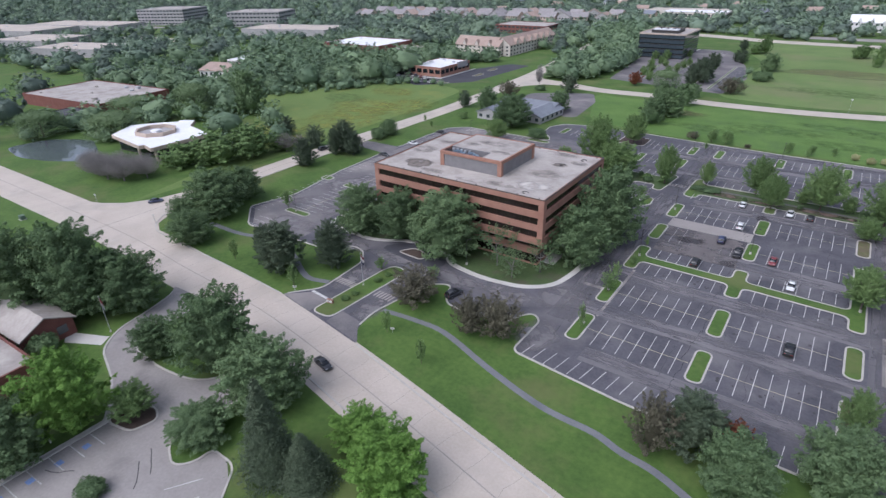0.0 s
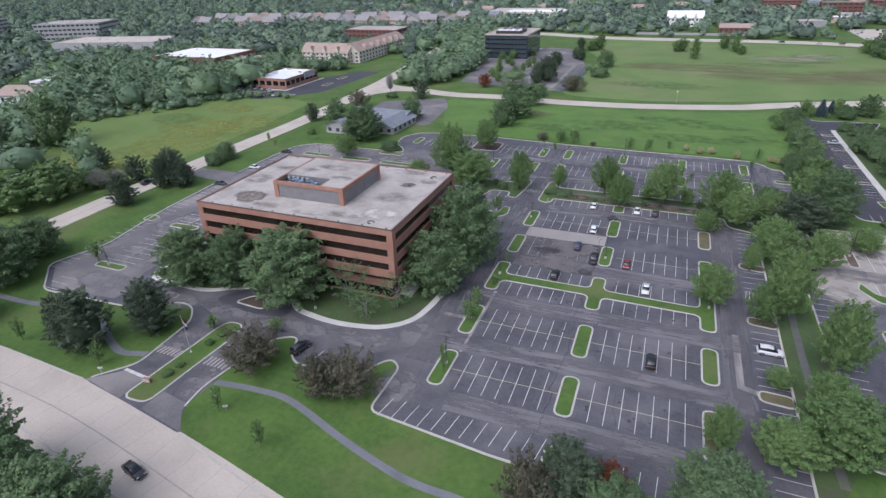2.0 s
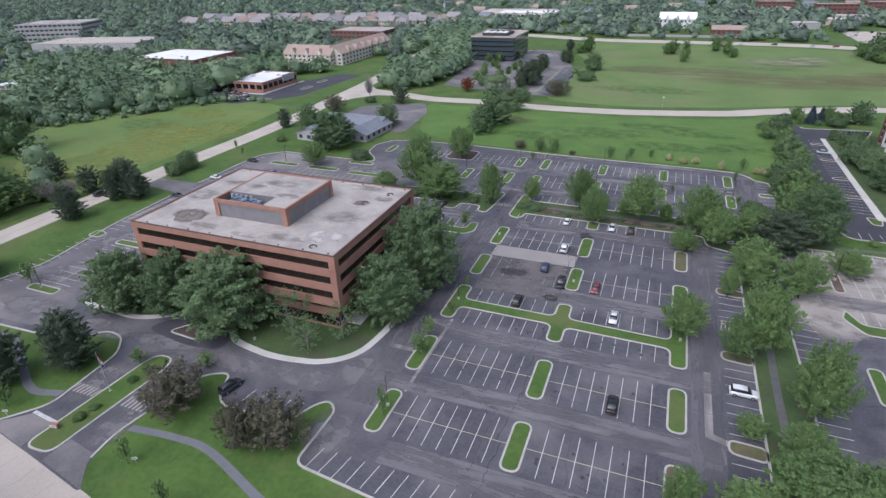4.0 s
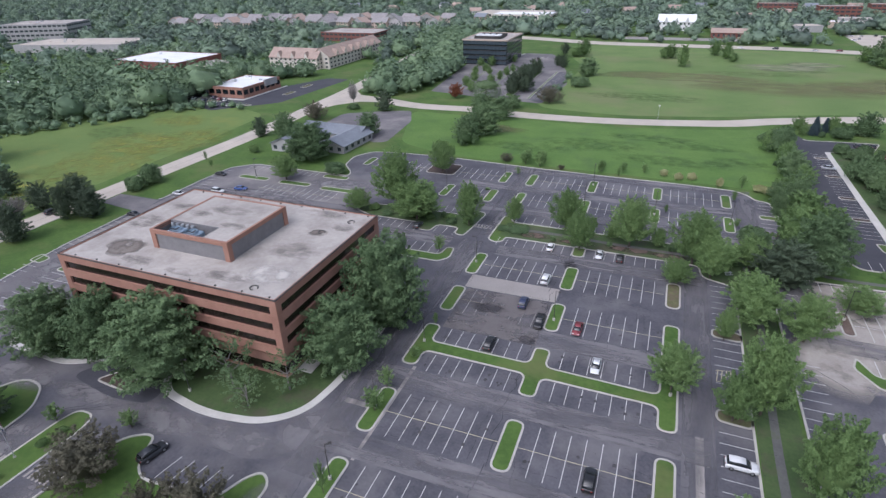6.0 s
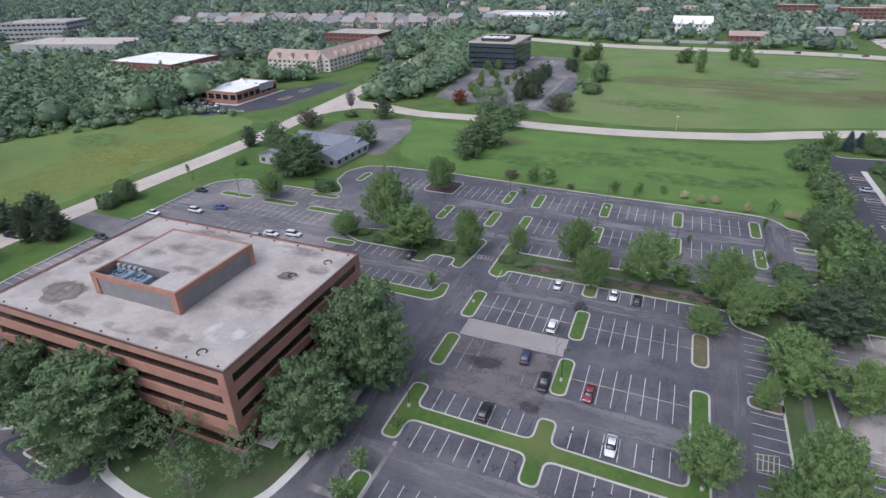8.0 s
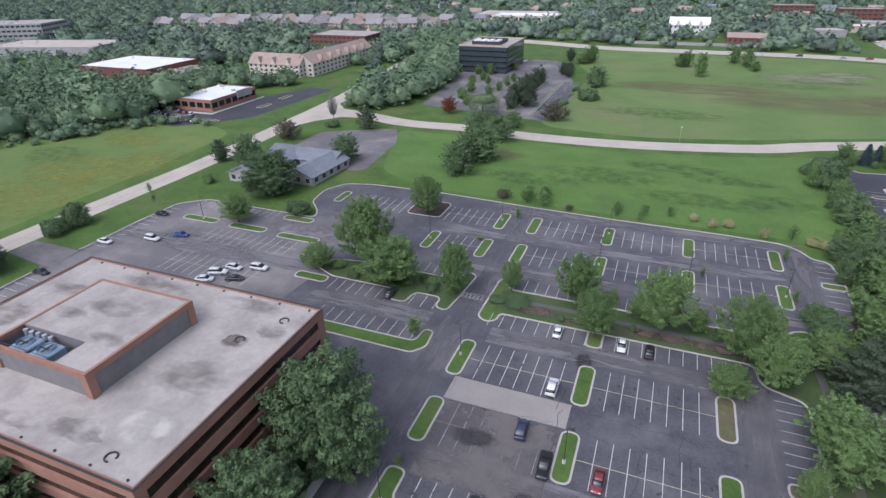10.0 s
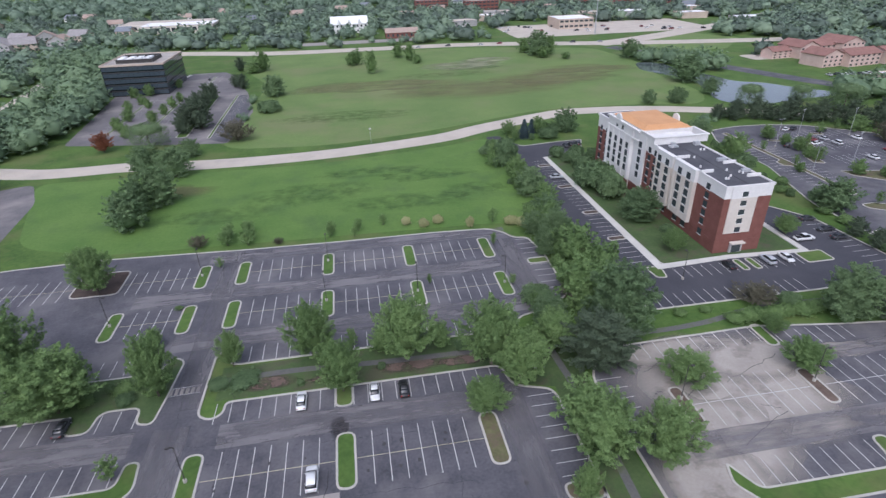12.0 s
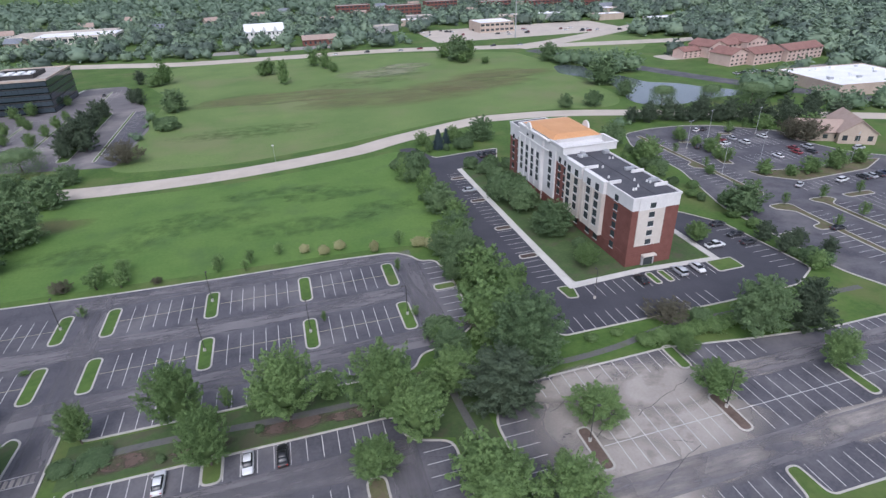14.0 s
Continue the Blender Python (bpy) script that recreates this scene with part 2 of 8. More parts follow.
def prism(poly, z0, z1, bm=None):
    bm = bm or bmesh.new()
    lo = [bm.verts.new((x, y, z0)) for x, y in poly]
    hi = [bm.verts.new((x, y, z1)) for x, y in poly]
    bm.faces.new(hi)
    for i in range(len(poly)):
        j = (i + 1) % len(poly)
        bm.faces.new((lo[i], lo[j], hi[j], hi[i]))
    bmesh.ops.recalc_face_normals(bm, faces=bm.faces)
    return bm


def sheet(poly, z, bm=None):
    bm = bm or bmesh.new()
    f = bm.faces.new([bm.verts.new((x, y, z)) for x, y in poly])
    f.normal_update()
    if f.normal.z < 0:
        f.normal_flip()
    return bm


def rounded(poly, radius, n=6, closed=True):
    """The outline with its corners rounded."""
    out, k = [], len(poly)
    for i, p in enumerate(poly):
        p = Vector(p[:2])
        if not closed and i in (0, k - 1):
            out.append(tuple(p))
            continue
        a, b = Vector(poly[i - 1][:2]), Vector(poly[(i + 1) % k][:2])
        r = min(radius, (a - p).length * 0.49, (b - p).length * 0.49)
        s, e = p + (a - p).normalized() * r, p + (b - p).normalized() * r
        for j in range(n + 1):
            t = j / n
            out.append(tuple((1 - t) ** 2 * s + 2 * t * (1 - t) * p + t * t * e))
    return out


def smooth(points, n=6):
    """A curve through the points."""
    pts = [Vector(p) for p in points]
    pts = [2 * pts[0] - pts[1]] + pts + [2 * pts[-1] - pts[-2]]
    out = []
    for i in range(1, len(pts) - 2):
        a, b, c, d = pts[i - 1:i + 3]
        for j in range(n):
            t = j / n
            out.append(0.5 * (2 * b + (c - a) * t + (2 * a - 5 * b + 4 * c - d) * t * t + (3 * b - a - 3 * c + d) * t ** 3))
    out.append(pts[-2])
    return [tuple(p) for p in out]


def offsets(line, d, closed=False):
    """The line moved sideways by d (to its left)."""
    out, k = [], len(line)
    for i, p in enumerate(line):
        a = Vector(line[i - 1] if i or closed else p)
        b = Vector(line[(i + 1) % k] if i < k - 1 or closed else p)
        way = b - a
        if way.length < 1e-6:
            out.append(tuple(p))
            continue
        way.normalize()
        out.append((p[0] - way.y * d, p[1] + way.x * d))
    return out


def ribbon(line, d0, d1, z0, z1, closed=False, bm=None):
    """A solid strip along a line, from d0 to d1 sideways."""
    bm = bm or bmesh.new()
    a, b = offsets(line, d0, closed), offsets(line, d1, closed)
    rings = [[bm.verts.new((*p, z0)), bm.verts.new((*p, z1)), bm.verts.new((*q, z1)), bm.verts.new((*q, z0))] for p, q in zip(a, b)]
    for i in range(len(rings) - (0 if closed else 1)):
        r, s = rings[i], rings[(i + 1) % len(rings)]
        for j in range(3):
            bm.faces.new((r[j], s[j], s[j + 1], r[j + 1]))
    if not closed:
        bm.faces.new(rings[0])
        bm.faces.new(rings[-1])
    bmesh.ops.recalc_face_normals(bm, faces=bm.faces)
    return bm


def area_of(poly):
    return 0.5 * sum(p[0] * q[1] - q[0] * p[1] for p, q in zip(poly, poly[1:] + poly[:1]))


def kerb_line(name, line, label, closed=False, width=0.32):
    return setting(name, ribbon(line, 0, width, 0.0, 0.17, closed), KERB, label, "kerb")


def kerb_round(line, mouths, label, width=0.4):
    """A kerb round an outline, left out at the drive mouths (boxes x0, x1, y0, y1)."""
    if area_of(line) < 0:
        line = line[::-1]
    cut = [any(x0 < x < x1 and y0 < y < y1 for x0, x1, y0, y1 in mouths) for x, y in line]
    runs, run = [], []
    k = cut.index(True) if True in cut else 0
    for i in range(len(line) + 1):
        j = (k + i) % len(line)
        if cut[j]:
            if len(run) > 1:
                runs.append(run)
            run = []
        else:
            run.append(line[j])
    if len(run) > 1:
        runs.append(run)
    for r in runs:
        kerb_line("kerb", r, label, False, width)


def island(poly, label, ground=None, name="parking_island", top=0.15):
    """A planted island: a kerb round a bed a little below its top."""
    if area_of(poly) < 0:
        poly = poly[::-1]
    root = thing(name, label, "traffic island", kind="structure")
    part("kerb", ribbon(poly, 0, 0.36, 0.02, 0.17, True), KERB, root, "pale concrete kerb")
    part("bed", prism(offsets(poly, 0.33, True), 0.02, top), ground or LAWN, root)
    return root


def capsule(x, y0, y1, w=3.3):
    return rounded([(x - w / 2, y0), (x + w / 2, y0), (x + w / 2, y1), (x - w / 2, y1)], w / 2, 7)


def stripes(name, rows, parent, material=PAINT, w=0.13, z=0.058):
    """Painted lines, each a thin layer of its own."""
    bm = bmesh.new()
    for x0, y0, x1, y1 in rows:
        a, b = Vector((x0, y0)), Vector((x1, y1))
        side = (b - a).normalized().orthogonal() * w / 2
        bm.faces.new([bm.verts.new((*p, z)) for p in (a - side, b - side, b + side, a + side)]).normal_update()
    for f in bm.faces:
        if f.normal.z < 0:
            f.normal_flip()
    return part(name, bm, material, parent, kind="stuff")

# ---- ground, roads, lots ----
FAR = 4200
ground = setting("ground", sheet([(-FAR, -FAR), (FAR, -FAR), (FAR, FAR), (-FAR, FAR)], 0.0), LAWN, "mown green lawn that reaches the far woods", "ground")


def meadow(poly, material, label, z=0.012, r=8):
    return setting("meadow", sheet(rounded(poly, r), z), material, label, "meadow")


meadow([(-188, 76), (-184, 150), (-186, 240), (-190, 285), (-205, 292), (-245, 303), (-290, 278), (-300, 215), (-240, 170), (-215, 145), (-200, 130)], YELLOWED,
       "unmown meadow with yellow flowers beside the road")
meadow([(-75, 252), (-20, 250), (34, 248.4), (46, 244), (52, 262), (54, 330), (30, 322), (-15, 314), (-60, 314), (-118, 316), (-100, 262)], BRIGHT, "lush green meadow behind the parking lot")
meadow([(-60, 342), (-15, 336), (30, 346), (90, 369), (140, 366), (170, 356), (185, 380), (185, 430), (195, 480), (190, 540), (100, 575), (10, 582), (-60, 588), (-80, 540), (-52, 470)], MEADOW,
       "wide dry meadow beyond the curved road", r=14)


def road(name, line, width, material, label, z=0.03, n=6):
    c = smooth(line, n)
    setting(name, sheet(offsets(c, width / 2) + offsets(c, -width / 2)[::-1], z), material, label, "road")
    return c


main = road("road_1", [(160, -20), (60, 22), (8, 40.5), (-27, 48.6), (-65, 56.5), (-97, 61.5), (-130, 63.3), (-165, 65.2), (-235, 64), (-420, 60)], 14.6, CONCRETE, "wide pale concrete road along the office lawn", 0.030)
side = road("road_2", [(-176, 62), (-174.8, 105), (-174.3, 150), (-173, 200), (-171.5, 250), (-174.5, 310), (-178, 360), (-186, 420), (-200, 520)], 10.2, CONCRETE, "pale concrete side road past the meadow", 0.036)
back = road("road_3", [(-176, 335), (-150, 335), (-120, 327), (-88, 327.5), (-60, 323.5), (-16, 324.5), (31, 334), (55, 345), (94, 359.5), (112, 360.5), (140, 356), (176, 342), (230, 316), (300, 280)], 11, CONCRETE, "curved pale concrete road between the meadows", 0.042)
highway = road("road_4", [(-700, 800), (-300, 665), (-130, 621), (-60, 599), (15, 595), (105, 590), (190, 566), (260, 548), (420, 520), (800, 470)], 20, CONCRETE, "distant pale highway behind the meadow", 0.03)
road("road_5", [(200, 556), (250, 575), (320, 610), (400, 655), (560, 760)], 22, CONCRETE, "distant road running off to the shops", 0.036)
road("road_6", [(205, 540), (236, 445), (256, 390), (280, 340), (330, 270)], 13, ASPHALT, "dark asphalt road beside the pond", 0.04)
for k, corner in enumerate(([(-172, 108), (-169.6, 92), (-167.6, 82), (-163.5, 75), (-157, 71.6), (-148, 70), (-150, 66), (-172, 66)], [(-177, 112), (-179.8, 100), (-183.5, 86), (-189, 78), (-196, 73.4), (-206, 70.4), (-206, 66), (-177, 66)],
               [(-176, 300), (-170, 302), (-165, 316), (-156, 327), (-142, 329), (-142, 336), (-176, 338)], [(-176, 372), (-172, 352), (-164, 343), (-150, 340), (-150, 334), (-176, 334)])):
    setting("road_corner", sheet(corner, 0.046 + 0.003 * k), CONCRETE, "rounded concrete corner of the crossing", "road")
lane = bmesh.new()
for line, z in ((main, 0.036), (side, 0.044)):
    ribbon(line, -0.12, 0.12, z - 0.004, z, bm=lane)
setting("road_joint", lane, mat("joint_dark", (0.27, 0.245, 0.215), (0.37, 0.335, 0.30), 2), "dark joint down the middle of the road", "road joint")

road_kerb = smooth([(-20, 53.4), (-49.3, 59.6), (-69.4, 64.3)], 5)
kerb_line("kerb", road_kerb, "pale kerb between road and lawn")
kerb_line("kerb", smooth([(-98.6, 69), (-122, 70.3), (-150, 71.2), (-160, 72.4), (-166, 77), (-169.2, 84), (-169.8, 105), (-169.2, 150), (-168.2, 167)], 5), "pale kerb between road and lawn")
kerb_line("kerb", smooth([(-34, 43.8), (-59.4, 49.2), (-82, 53.4), (-104, 56.4)], 5)[::-1], "pale kerb on the road's far side")
# the office's lots and drives as one sheet
SITE = [(-150.5, 99.4), (-139, 89.5), (-106, 91), (-102.4, 96.5), (-97.4, 96.2), (-93.3, 91.5), (-92.3, 76.2), (-98.6, 68.9), (-84, 66.7), (-69.6, 64.3), (-71.6, 66.2), (-73.6, 69),
        (-74.4, 75), (-73.4, 80.5), (-71.2, 92), (-66.5, 94.6), (-65.2, 89.5), (-62, 86.5), (-48, 87.5), (-46, 92.5), (-44.2, 94.4), (-42.0, 92.6), (-42.2, 80.2), (-18, 77.8), (28, 77.5), (27.9, 178.6), (20.7, 181), (20.2, 186.9),
        (-31.2, 186.9), (-31.2, 184), (-33, 182.9), (-35.2, 184.2), (-34.9, 200.6), (-33.4, 202), (-32, 197), (9.6, 197.2), (26.2, 197.2), (28.4, 201.6), (35, 202.2), (42.2, 208), (42.8, 228),
        (41.2, 237.6), (37.4, 238), (36, 241.5), (32, 245), (17, 246), (-10.7, 246.2), (-36, 247), (-72, 249.2), (-96, 248.4), (-105.5, 246), (-109.6, 238), (-108, 228), (-102, 222), (-100, 217.5), (-130, 217.6), (-142, 218),
        (-149.5, 211.5), (-150.6, 197), (-150.5, 176), (-168, 176), (-168, 168), (-151, 166), (-150, 140), (-146, 114)]
site_line = rounded(SITE, 2.2, 4)
setting("parking_lot", sheet(site_line, 0.050), ASPHALT, "worn dark asphalt parking lot with patched lanes", "parking lot")
kerb_round(site_line, [(-99.5, -69, 63, 69.6), (-170, -150.4, 165.6, 176.4)], "pale concrete kerb round the office lot")
lot_paint = thing("lot_marking", "worn white and cream stall lines on the asphalt", "road marking", kind="structure")

# Lawn with tree shade put into its darker green, plus patches of bare earth.
SHADE_TONED = mat("shade_toned_lawn", (0.045, 0.080, 0.026), (0.085, 0.125, 0.045), 5, fine=1.5, wear=(0.09, 0.078, 0.055), wear_size=6, wear_at=0.56)
COLS = (-33.9, -9.8, 14.3)
STALL = 2.59
lines_w, lines_y = [], []


def double_row(xs, y0, y1, skip=()):
    """Two rows of stalls nose to nose between islands."""
    mid = (y0 + y1) / 2
    for a, b in xs:
        count = round((b - a) / STALL)
        for i in range(1, count):
            x = a + (b - a) * i / count
            lines_w.append((x, y0, x, y1))
        lines_y.append((a, mid, b, mid))


def single_row(a, b, y0, y1, lean=0.0, ends=True):
    count = max(1, round(abs(b - a) / STALL))
    for i in range(0 if ends else 1, count + (1 if ends else 0)):
        x = a + (b - a) * i / count
        lines_w.append((x, y0, x + lean, y1))


def side_row(x0, x1, a, b):
    count = max(1, round(abs(b - a) / STALL))
    for i in range(count + 1):
        y = a + (b - a) * i / count
        lines_w.append((x0, y, x1, y))


bays = ((COLS[0] + 1.7, COLS[1] - 1.7), (COLS[1] + 1.7, COLS[2] - 1.7))
for y0, y1 in ((90.4, 101.4), (107.4, 118.9), (146.3, 157.4), (163.9, 175.3)):
    double_row(bays, y0 + 0.3, y1 - 0.3)
    for x in COLS:
        if (x, y0) not in ((COLS[2], 90.4), (COLS[2], 146.3)):
            island(capsule(x, y0, y1), "kerbed grass island between parking rows", DRY if (x == COLS[2] and y0 > 160) else LAWN)
island(capsule(COLS[2], 88.5, 100.5), "kerbed island with bare soil under a young tree", DRY)
cross = [(-35.6, 126.2), (-32.2, 126.2), (-32.2, 131.2), (-11.5, 131.0), (-11.5, 125.2), (-8.1, 125.2), (-8.1, 130.8), (12.6, 130.5), (12.6, 124.8), (16, 124.8), (16, 156.9), (12.6, 156.9), (12.6, 133.9), (-8.1, 134.5),
         (-8.1, 140), (-11.5, 140), (-11.5, 134.6), (-32.2, 134.8), (-32.2, 140.6), (-35.6, 140.6)]
island(rounded(cross, 1.5, 5), "long grass strip with rounded bulbs across the lot")
for a, b in bays:
    single_row(a, b, 125.4, 130.6, ends=False)
    single_row(a, b, 134.8, 140.0, ends=False)
single_row(-32.4, -11.6, 181.6, 186.6)
single_row(-8.2, 17.5, 181.6, 186.4)
island(rounded([(-11.6, 187.6), (-11.6, 181.4), (-8.2, 181.4), (-8.2, 187.6)], 1.5), "kerbed bulb of grass at the row's middle")
single_row(-40, -12, 79.8, 84.6, 0.9)
single_row(-6.5, 11, 77.8, 83, 0.3)
single_row(-59.6, -49.2, 87.6, 92.4, 0.9)
island(capsule(-9.4, 77.9, 83.4), "small kerbed grass island")
side_row(22.4, 27.6, 160, 177.5)
side_row(22.4, 27.6, 135.5, 154.5)
side_row(22.4, 27.6, 110.5, 128)
side_row(22.4, 27.6, 84, 104)
for y in (157, 131.8, 107.2):
    island(rounded([(22, y - 1.3), (27.9, y - 1.7), (27.9, y + 1.7), (22, y + 1.9)], 1.4), "kerbed half island with a young tree", DRY)
# pale slab, walk strips
setting("pavement", sheet([(-33, 157.6), (-10.9, 157.7), (-10.9, 163.7), (-33, 163.8)], 0.054), PALE_PATCH, "pale patched lane between two rows", "pavement")
setting("walkway", sheet([(18.7, 108.4), (22.4, 107.2), (22.4, 108.6), (20.0, 109.4), (20.0, 125.6), (18.7, 125.6)], 0.056), PALE_PATCH, "pale concrete strip along the lane", "walkway")
setting("walkway", sheet([(-40.5, 112.6), (-35, 112.6), (-35, 113.8), (-40.5, 113.8)], 0.056), PALE_PATCH, "pale crossing strip by an island", "walkway")
setting("walkway", sheet([(-32.6, 101.4), (-32.0, 101.4), (-31.8, 126), (-32.5, 126)], 0.056), PALE_PATCH, "pale seam along the islands", "walkway")
# back lot
BACK = (-44.2, -34.4, -13.2, 7.9, 28.6)
for y0, y1 in ((210, 221), (228.3, 239.6)):
    for x in BACK:
        island(capsule(x, y0, y1, 3.1), "kerbed grass island with a sapling")
    double_row([(a + 1.6, b - 1.6) for a, b in zip(BACK[1:], BACK[2:])], y0 + 0.4, y1 - 0.4)
double_row([(-58.3, -45.8)], 210.4, 220.6)
double_row([(-64, -45.8)], 229, 239.4)
double_row([(-98, -74)], 229, 239.4)
island(capsule(-60, 210.2, 221, 3.1), "kerbed grass island with a lamp post")
island(rounded([(-74.5, 229.8), (-63, 229.8), (-63, 241.5), (-74.5, 241.5)], 2), "large kerbed bed under a broad tree", MULCH)
island(capsule(-100.2, 230.5, 239.5, 3), "kerbed grass island in the turning loop")
single_row(-31, 8, 197.4, 202.6)
single_row(11, 25, 197.4, 202.6)
island(rounded([(7.6, 196.6), (10.8, 196.6), (10.8, 202.4), (7.6, 202.4)], 1.4), "kerbed grass bulb beside the wooded strip")
single_row(-62, -47, 198.2, 203)
side_row(37.4, 42.4, 208.5, 222.5)
side_row(37.4, 42.4, 226, 236.5)
island(rounded([(37.2, 222.9), (42.6, 222.9), (42.6, 225.7), (37.2, 225.7)], 1.2), "kerbed grass half island")
# wooded median west of the drive
# The bed's green is darkened for the shade beneath the trees.
island(rounded([(-75.5, 188), (-57.6, 187.9), (-57.2, 183.4), (-53, 183.4), (-52.4, 188.2), (-46, 188.2), (-45.8, 184), (-42.6, 183.4), (-41.8, 189.4), (-40.8, 200.4), (-43, 202), (-46, 197.6), (-72, 197.6), (-80, 196), (-82, 191)], 1.5, 5),
       "wooded median bed with shrubs", SHADE_TONED)
single_row(-73.5, -58, 182.6, 187.6)
single_row(-52, -46, 183.2, 188)
island(rounded([(-72, 167.2), (-44, 167.0), (-41.6, 170), (-42.2, 175.6), (-44.6, 175.6), (-45, 171), (-72, 171)], 1.2), "kerbed grass strip along the stalls")
single_row(-70, -46, 171.2, 176.2)
# west lot
for x0, x1, y in ((-139.5, -126.5, 204.5), (-121.4, -108.2, 204.2), (-103.3, -89.4, 203.4), (-85, -75.6, 186.2), (-109, -98.5, 214.4)):
    island(rounded([(x0, y - 1.6), (x1, y - 1.6), (x1, y + 1.6), (x0, y + 1.6)], 1.5), "kerbed grass island in the rear lot")
island(rounded([(-138.2, 103), (-128.2, 103), (-128.2, 105.8), (-138.2, 105.8)], 1.3), "kerbed grass island with a young tree")
setting("pavement", sheet([(-148.6, 100), (-138.6, 91.4), (-118, 92.6), (-118, 101.6), (-121.4, 104), (-121.4, 150), (-117, 167.6), (-82, 167.6), (-80, 186), (-83, 196), (-80, 216), (-102, 216.4), (-141, 216.6), (-148, 210.6), (-149, 176), (-149, 142), (-144.6, 114)], 0.0535), ASPHALT_OLD, "paler worn asphalt of the rear lot", "pavement")
single_row(-142, -112, 212, 217.2)
double_row([(-124, -92)], 176, 186)
double_row([(-126, -92)], 193, 201)
side_row(-149.8, -144.8, 99, 128.6)
side_row(-149.8, -144.8, 136.4, 163)
for y0, y1 in ((107.4, 128), (133.4, 159)):
    side_row(-138, -127.6, y0, y1)
    lines_y.append((-132.7, y0, -132.7, y1))
side_row(-141, -135.6, 90.8, 96)
island(rounded([(-138, 129), (-127.8, 129), (-127.8, 131.8), (-138, 131.8)], 1.3), "kerbed grass island with a lamp post")
island(rounded([(-150.4, 130.4), (-145.8, 130.3), (-145.6, 133.6), (-150.4, 134.6)], 1.2), "kerbed half island beside the lawn")
side_row(-149.8, -144.8, 180, 208)
# wide loop in front of the door and building pad
PAD = [(-119.2, 102.6), (-98.7, 101.9), (-91.5, 106.6), (-84, 108.4), (-77.5, 107.3), (-73.6, 102.6), (-62.2, 100.6), (-51, 102.4), (-45, 107.5), (-43.2, 117), (-43.6, 145), (-46.6, 149.6), (-50.4, 153), (-108, 153), (-116, 150), (-120, 146)]
pad_line = rounded(PAD, 5, 6)
if area_of(pad_line) < 0:
    pad_line = pad_line[::-1]
pad = thing("building_pad", "lawn round the office with a broad concrete walk", "lawn", kind="structure")
part("kerb", ribbon(pad_line, 0, 1.5, 0.05, 0.18, True), WALKWAY, pad, "broad pale concrete walk at the kerb")
# Lawn colour here already holds the shade of the office trees.
part("bed", prism(offsets(pad_line, 1.4, True), 0.04, 0.165), SHADE_TONED, pad)
island(rounded([(-89.2, 101), (-80.4, 100.4), (-80.4, 104), (-86, 105.4)], 1.8), "small kerbed bed in the turning loop", MULCH)
setting("pavement", sheet(rounded([(-95, 100.5), (-82, 98.5), (-74.5, 99.5), (-73.5, 102.2), (-78, 107), (-84, 108), (-91, 106)], 3), 0.055), ASPHALT_NEW, "fresh dark asphalt at the turning loop", "pavement")
setting("pavement", sheet([(-93, 75.8), (-86.4, 74.8), (-86.2, 92), (-92.6, 92)], 0.055), ASPHALT, "dark asphalt entry lane", "pavement")
# entry median and drives
island(rounded([(-87.2, 67.6), (-81.2, 67.8), (-79.6, 91), (-80.6, 94.3), (-84.6, 94.3), (-85.6, 91)], 2.2), "planted entry median with a flag pole")
for apron in ([(-98.2, 69.1), (-95, 71.6), (-92.4, 74.0), (-87.0, 72.8), (-87.3, 67.3)], [(-81.1, 67.9), (-80.9, 71.6), (-74.3, 70.6), (-73.4, 68.6), (-69.9, 64.7), (-81.1, 66.6)]):
    setting("road_apron", sheet(apron, 0.057), ASPHALT_OLD, "grey asphalt apron at the entry", "road")
marks = [(-93.2, 73.9, -86.6, 73.3)]
stripes("stop_line", marks, lot_paint, PAINT, 0.7, 0.062)
stripes("crosswalk", [(-92.4 + i * 0.9, 80.2, -92.0 + i * 0.9, 82.4) for i in range(7)] + [(-79.4 + i * 0.9, 80.4, -79.2 + i * 0.9, 83) for i in range(6)], lot_paint, PALE_PATCH, 0.5, 0.062)
stripes("crosswalk", [(-42.8, 190.2, -36.2, 190.5), (-42.8, 192.2, -36.2, 192.5)], lot_paint, PAINT, 0.16, 0.064)
stripes("crosswalk_slabs", [(-42.4 + i * 0.95, 190.5, -42.4 + i * 0.95, 192.1) for i in range(7)], lot_paint, PALE_PATCH, 0.6, 0.062)
path = smooth([(-73.5, 77.0), (-64.0, 78.0), (-56.3, 77.6), (-42.2, 72.7), (-29.7, 69.3), (-20.1, 68.7), (-14.8, 67.2), (-7.3, 65.7), (8.0, 58.5)], 6)
setting("path_1", sheet(offsets(path, 0.7) + offsets(path, -0.7)[::-1], 0.02), PATHGREY, "narrow winding asphalt footpath through the lawn", "path")
path = smooth([(-150, 84), (-135, 84.5), (-122, 88), (-112, 84), (-100, 78), (-93, 79)], 6)
setting("path_2", sheet(offsets(path, 0.8) + offsets(path, -0.8)[::-1], 0.02), PATHGREY, "narrow asphalt footpath under the pines", "path")
path = smooth([(-36, 192.5), (-20, 193.2), (0, 192.2), (20, 192), (36, 193), (52, 190.8), (66, 191.4), (80, 194), (100, 193.6), (130, 193)], 6)
setting("path_3", sheet(offsets(path, 0.75) + offsets(path, -0.75)[::-1], 0.02), PATH_OLD, "old asphalt footpath along the wooded strip", "path")
path = smooth([(31, 190), (32, 170), (31.5, 150), (31, 120), (32, 90)], 6)
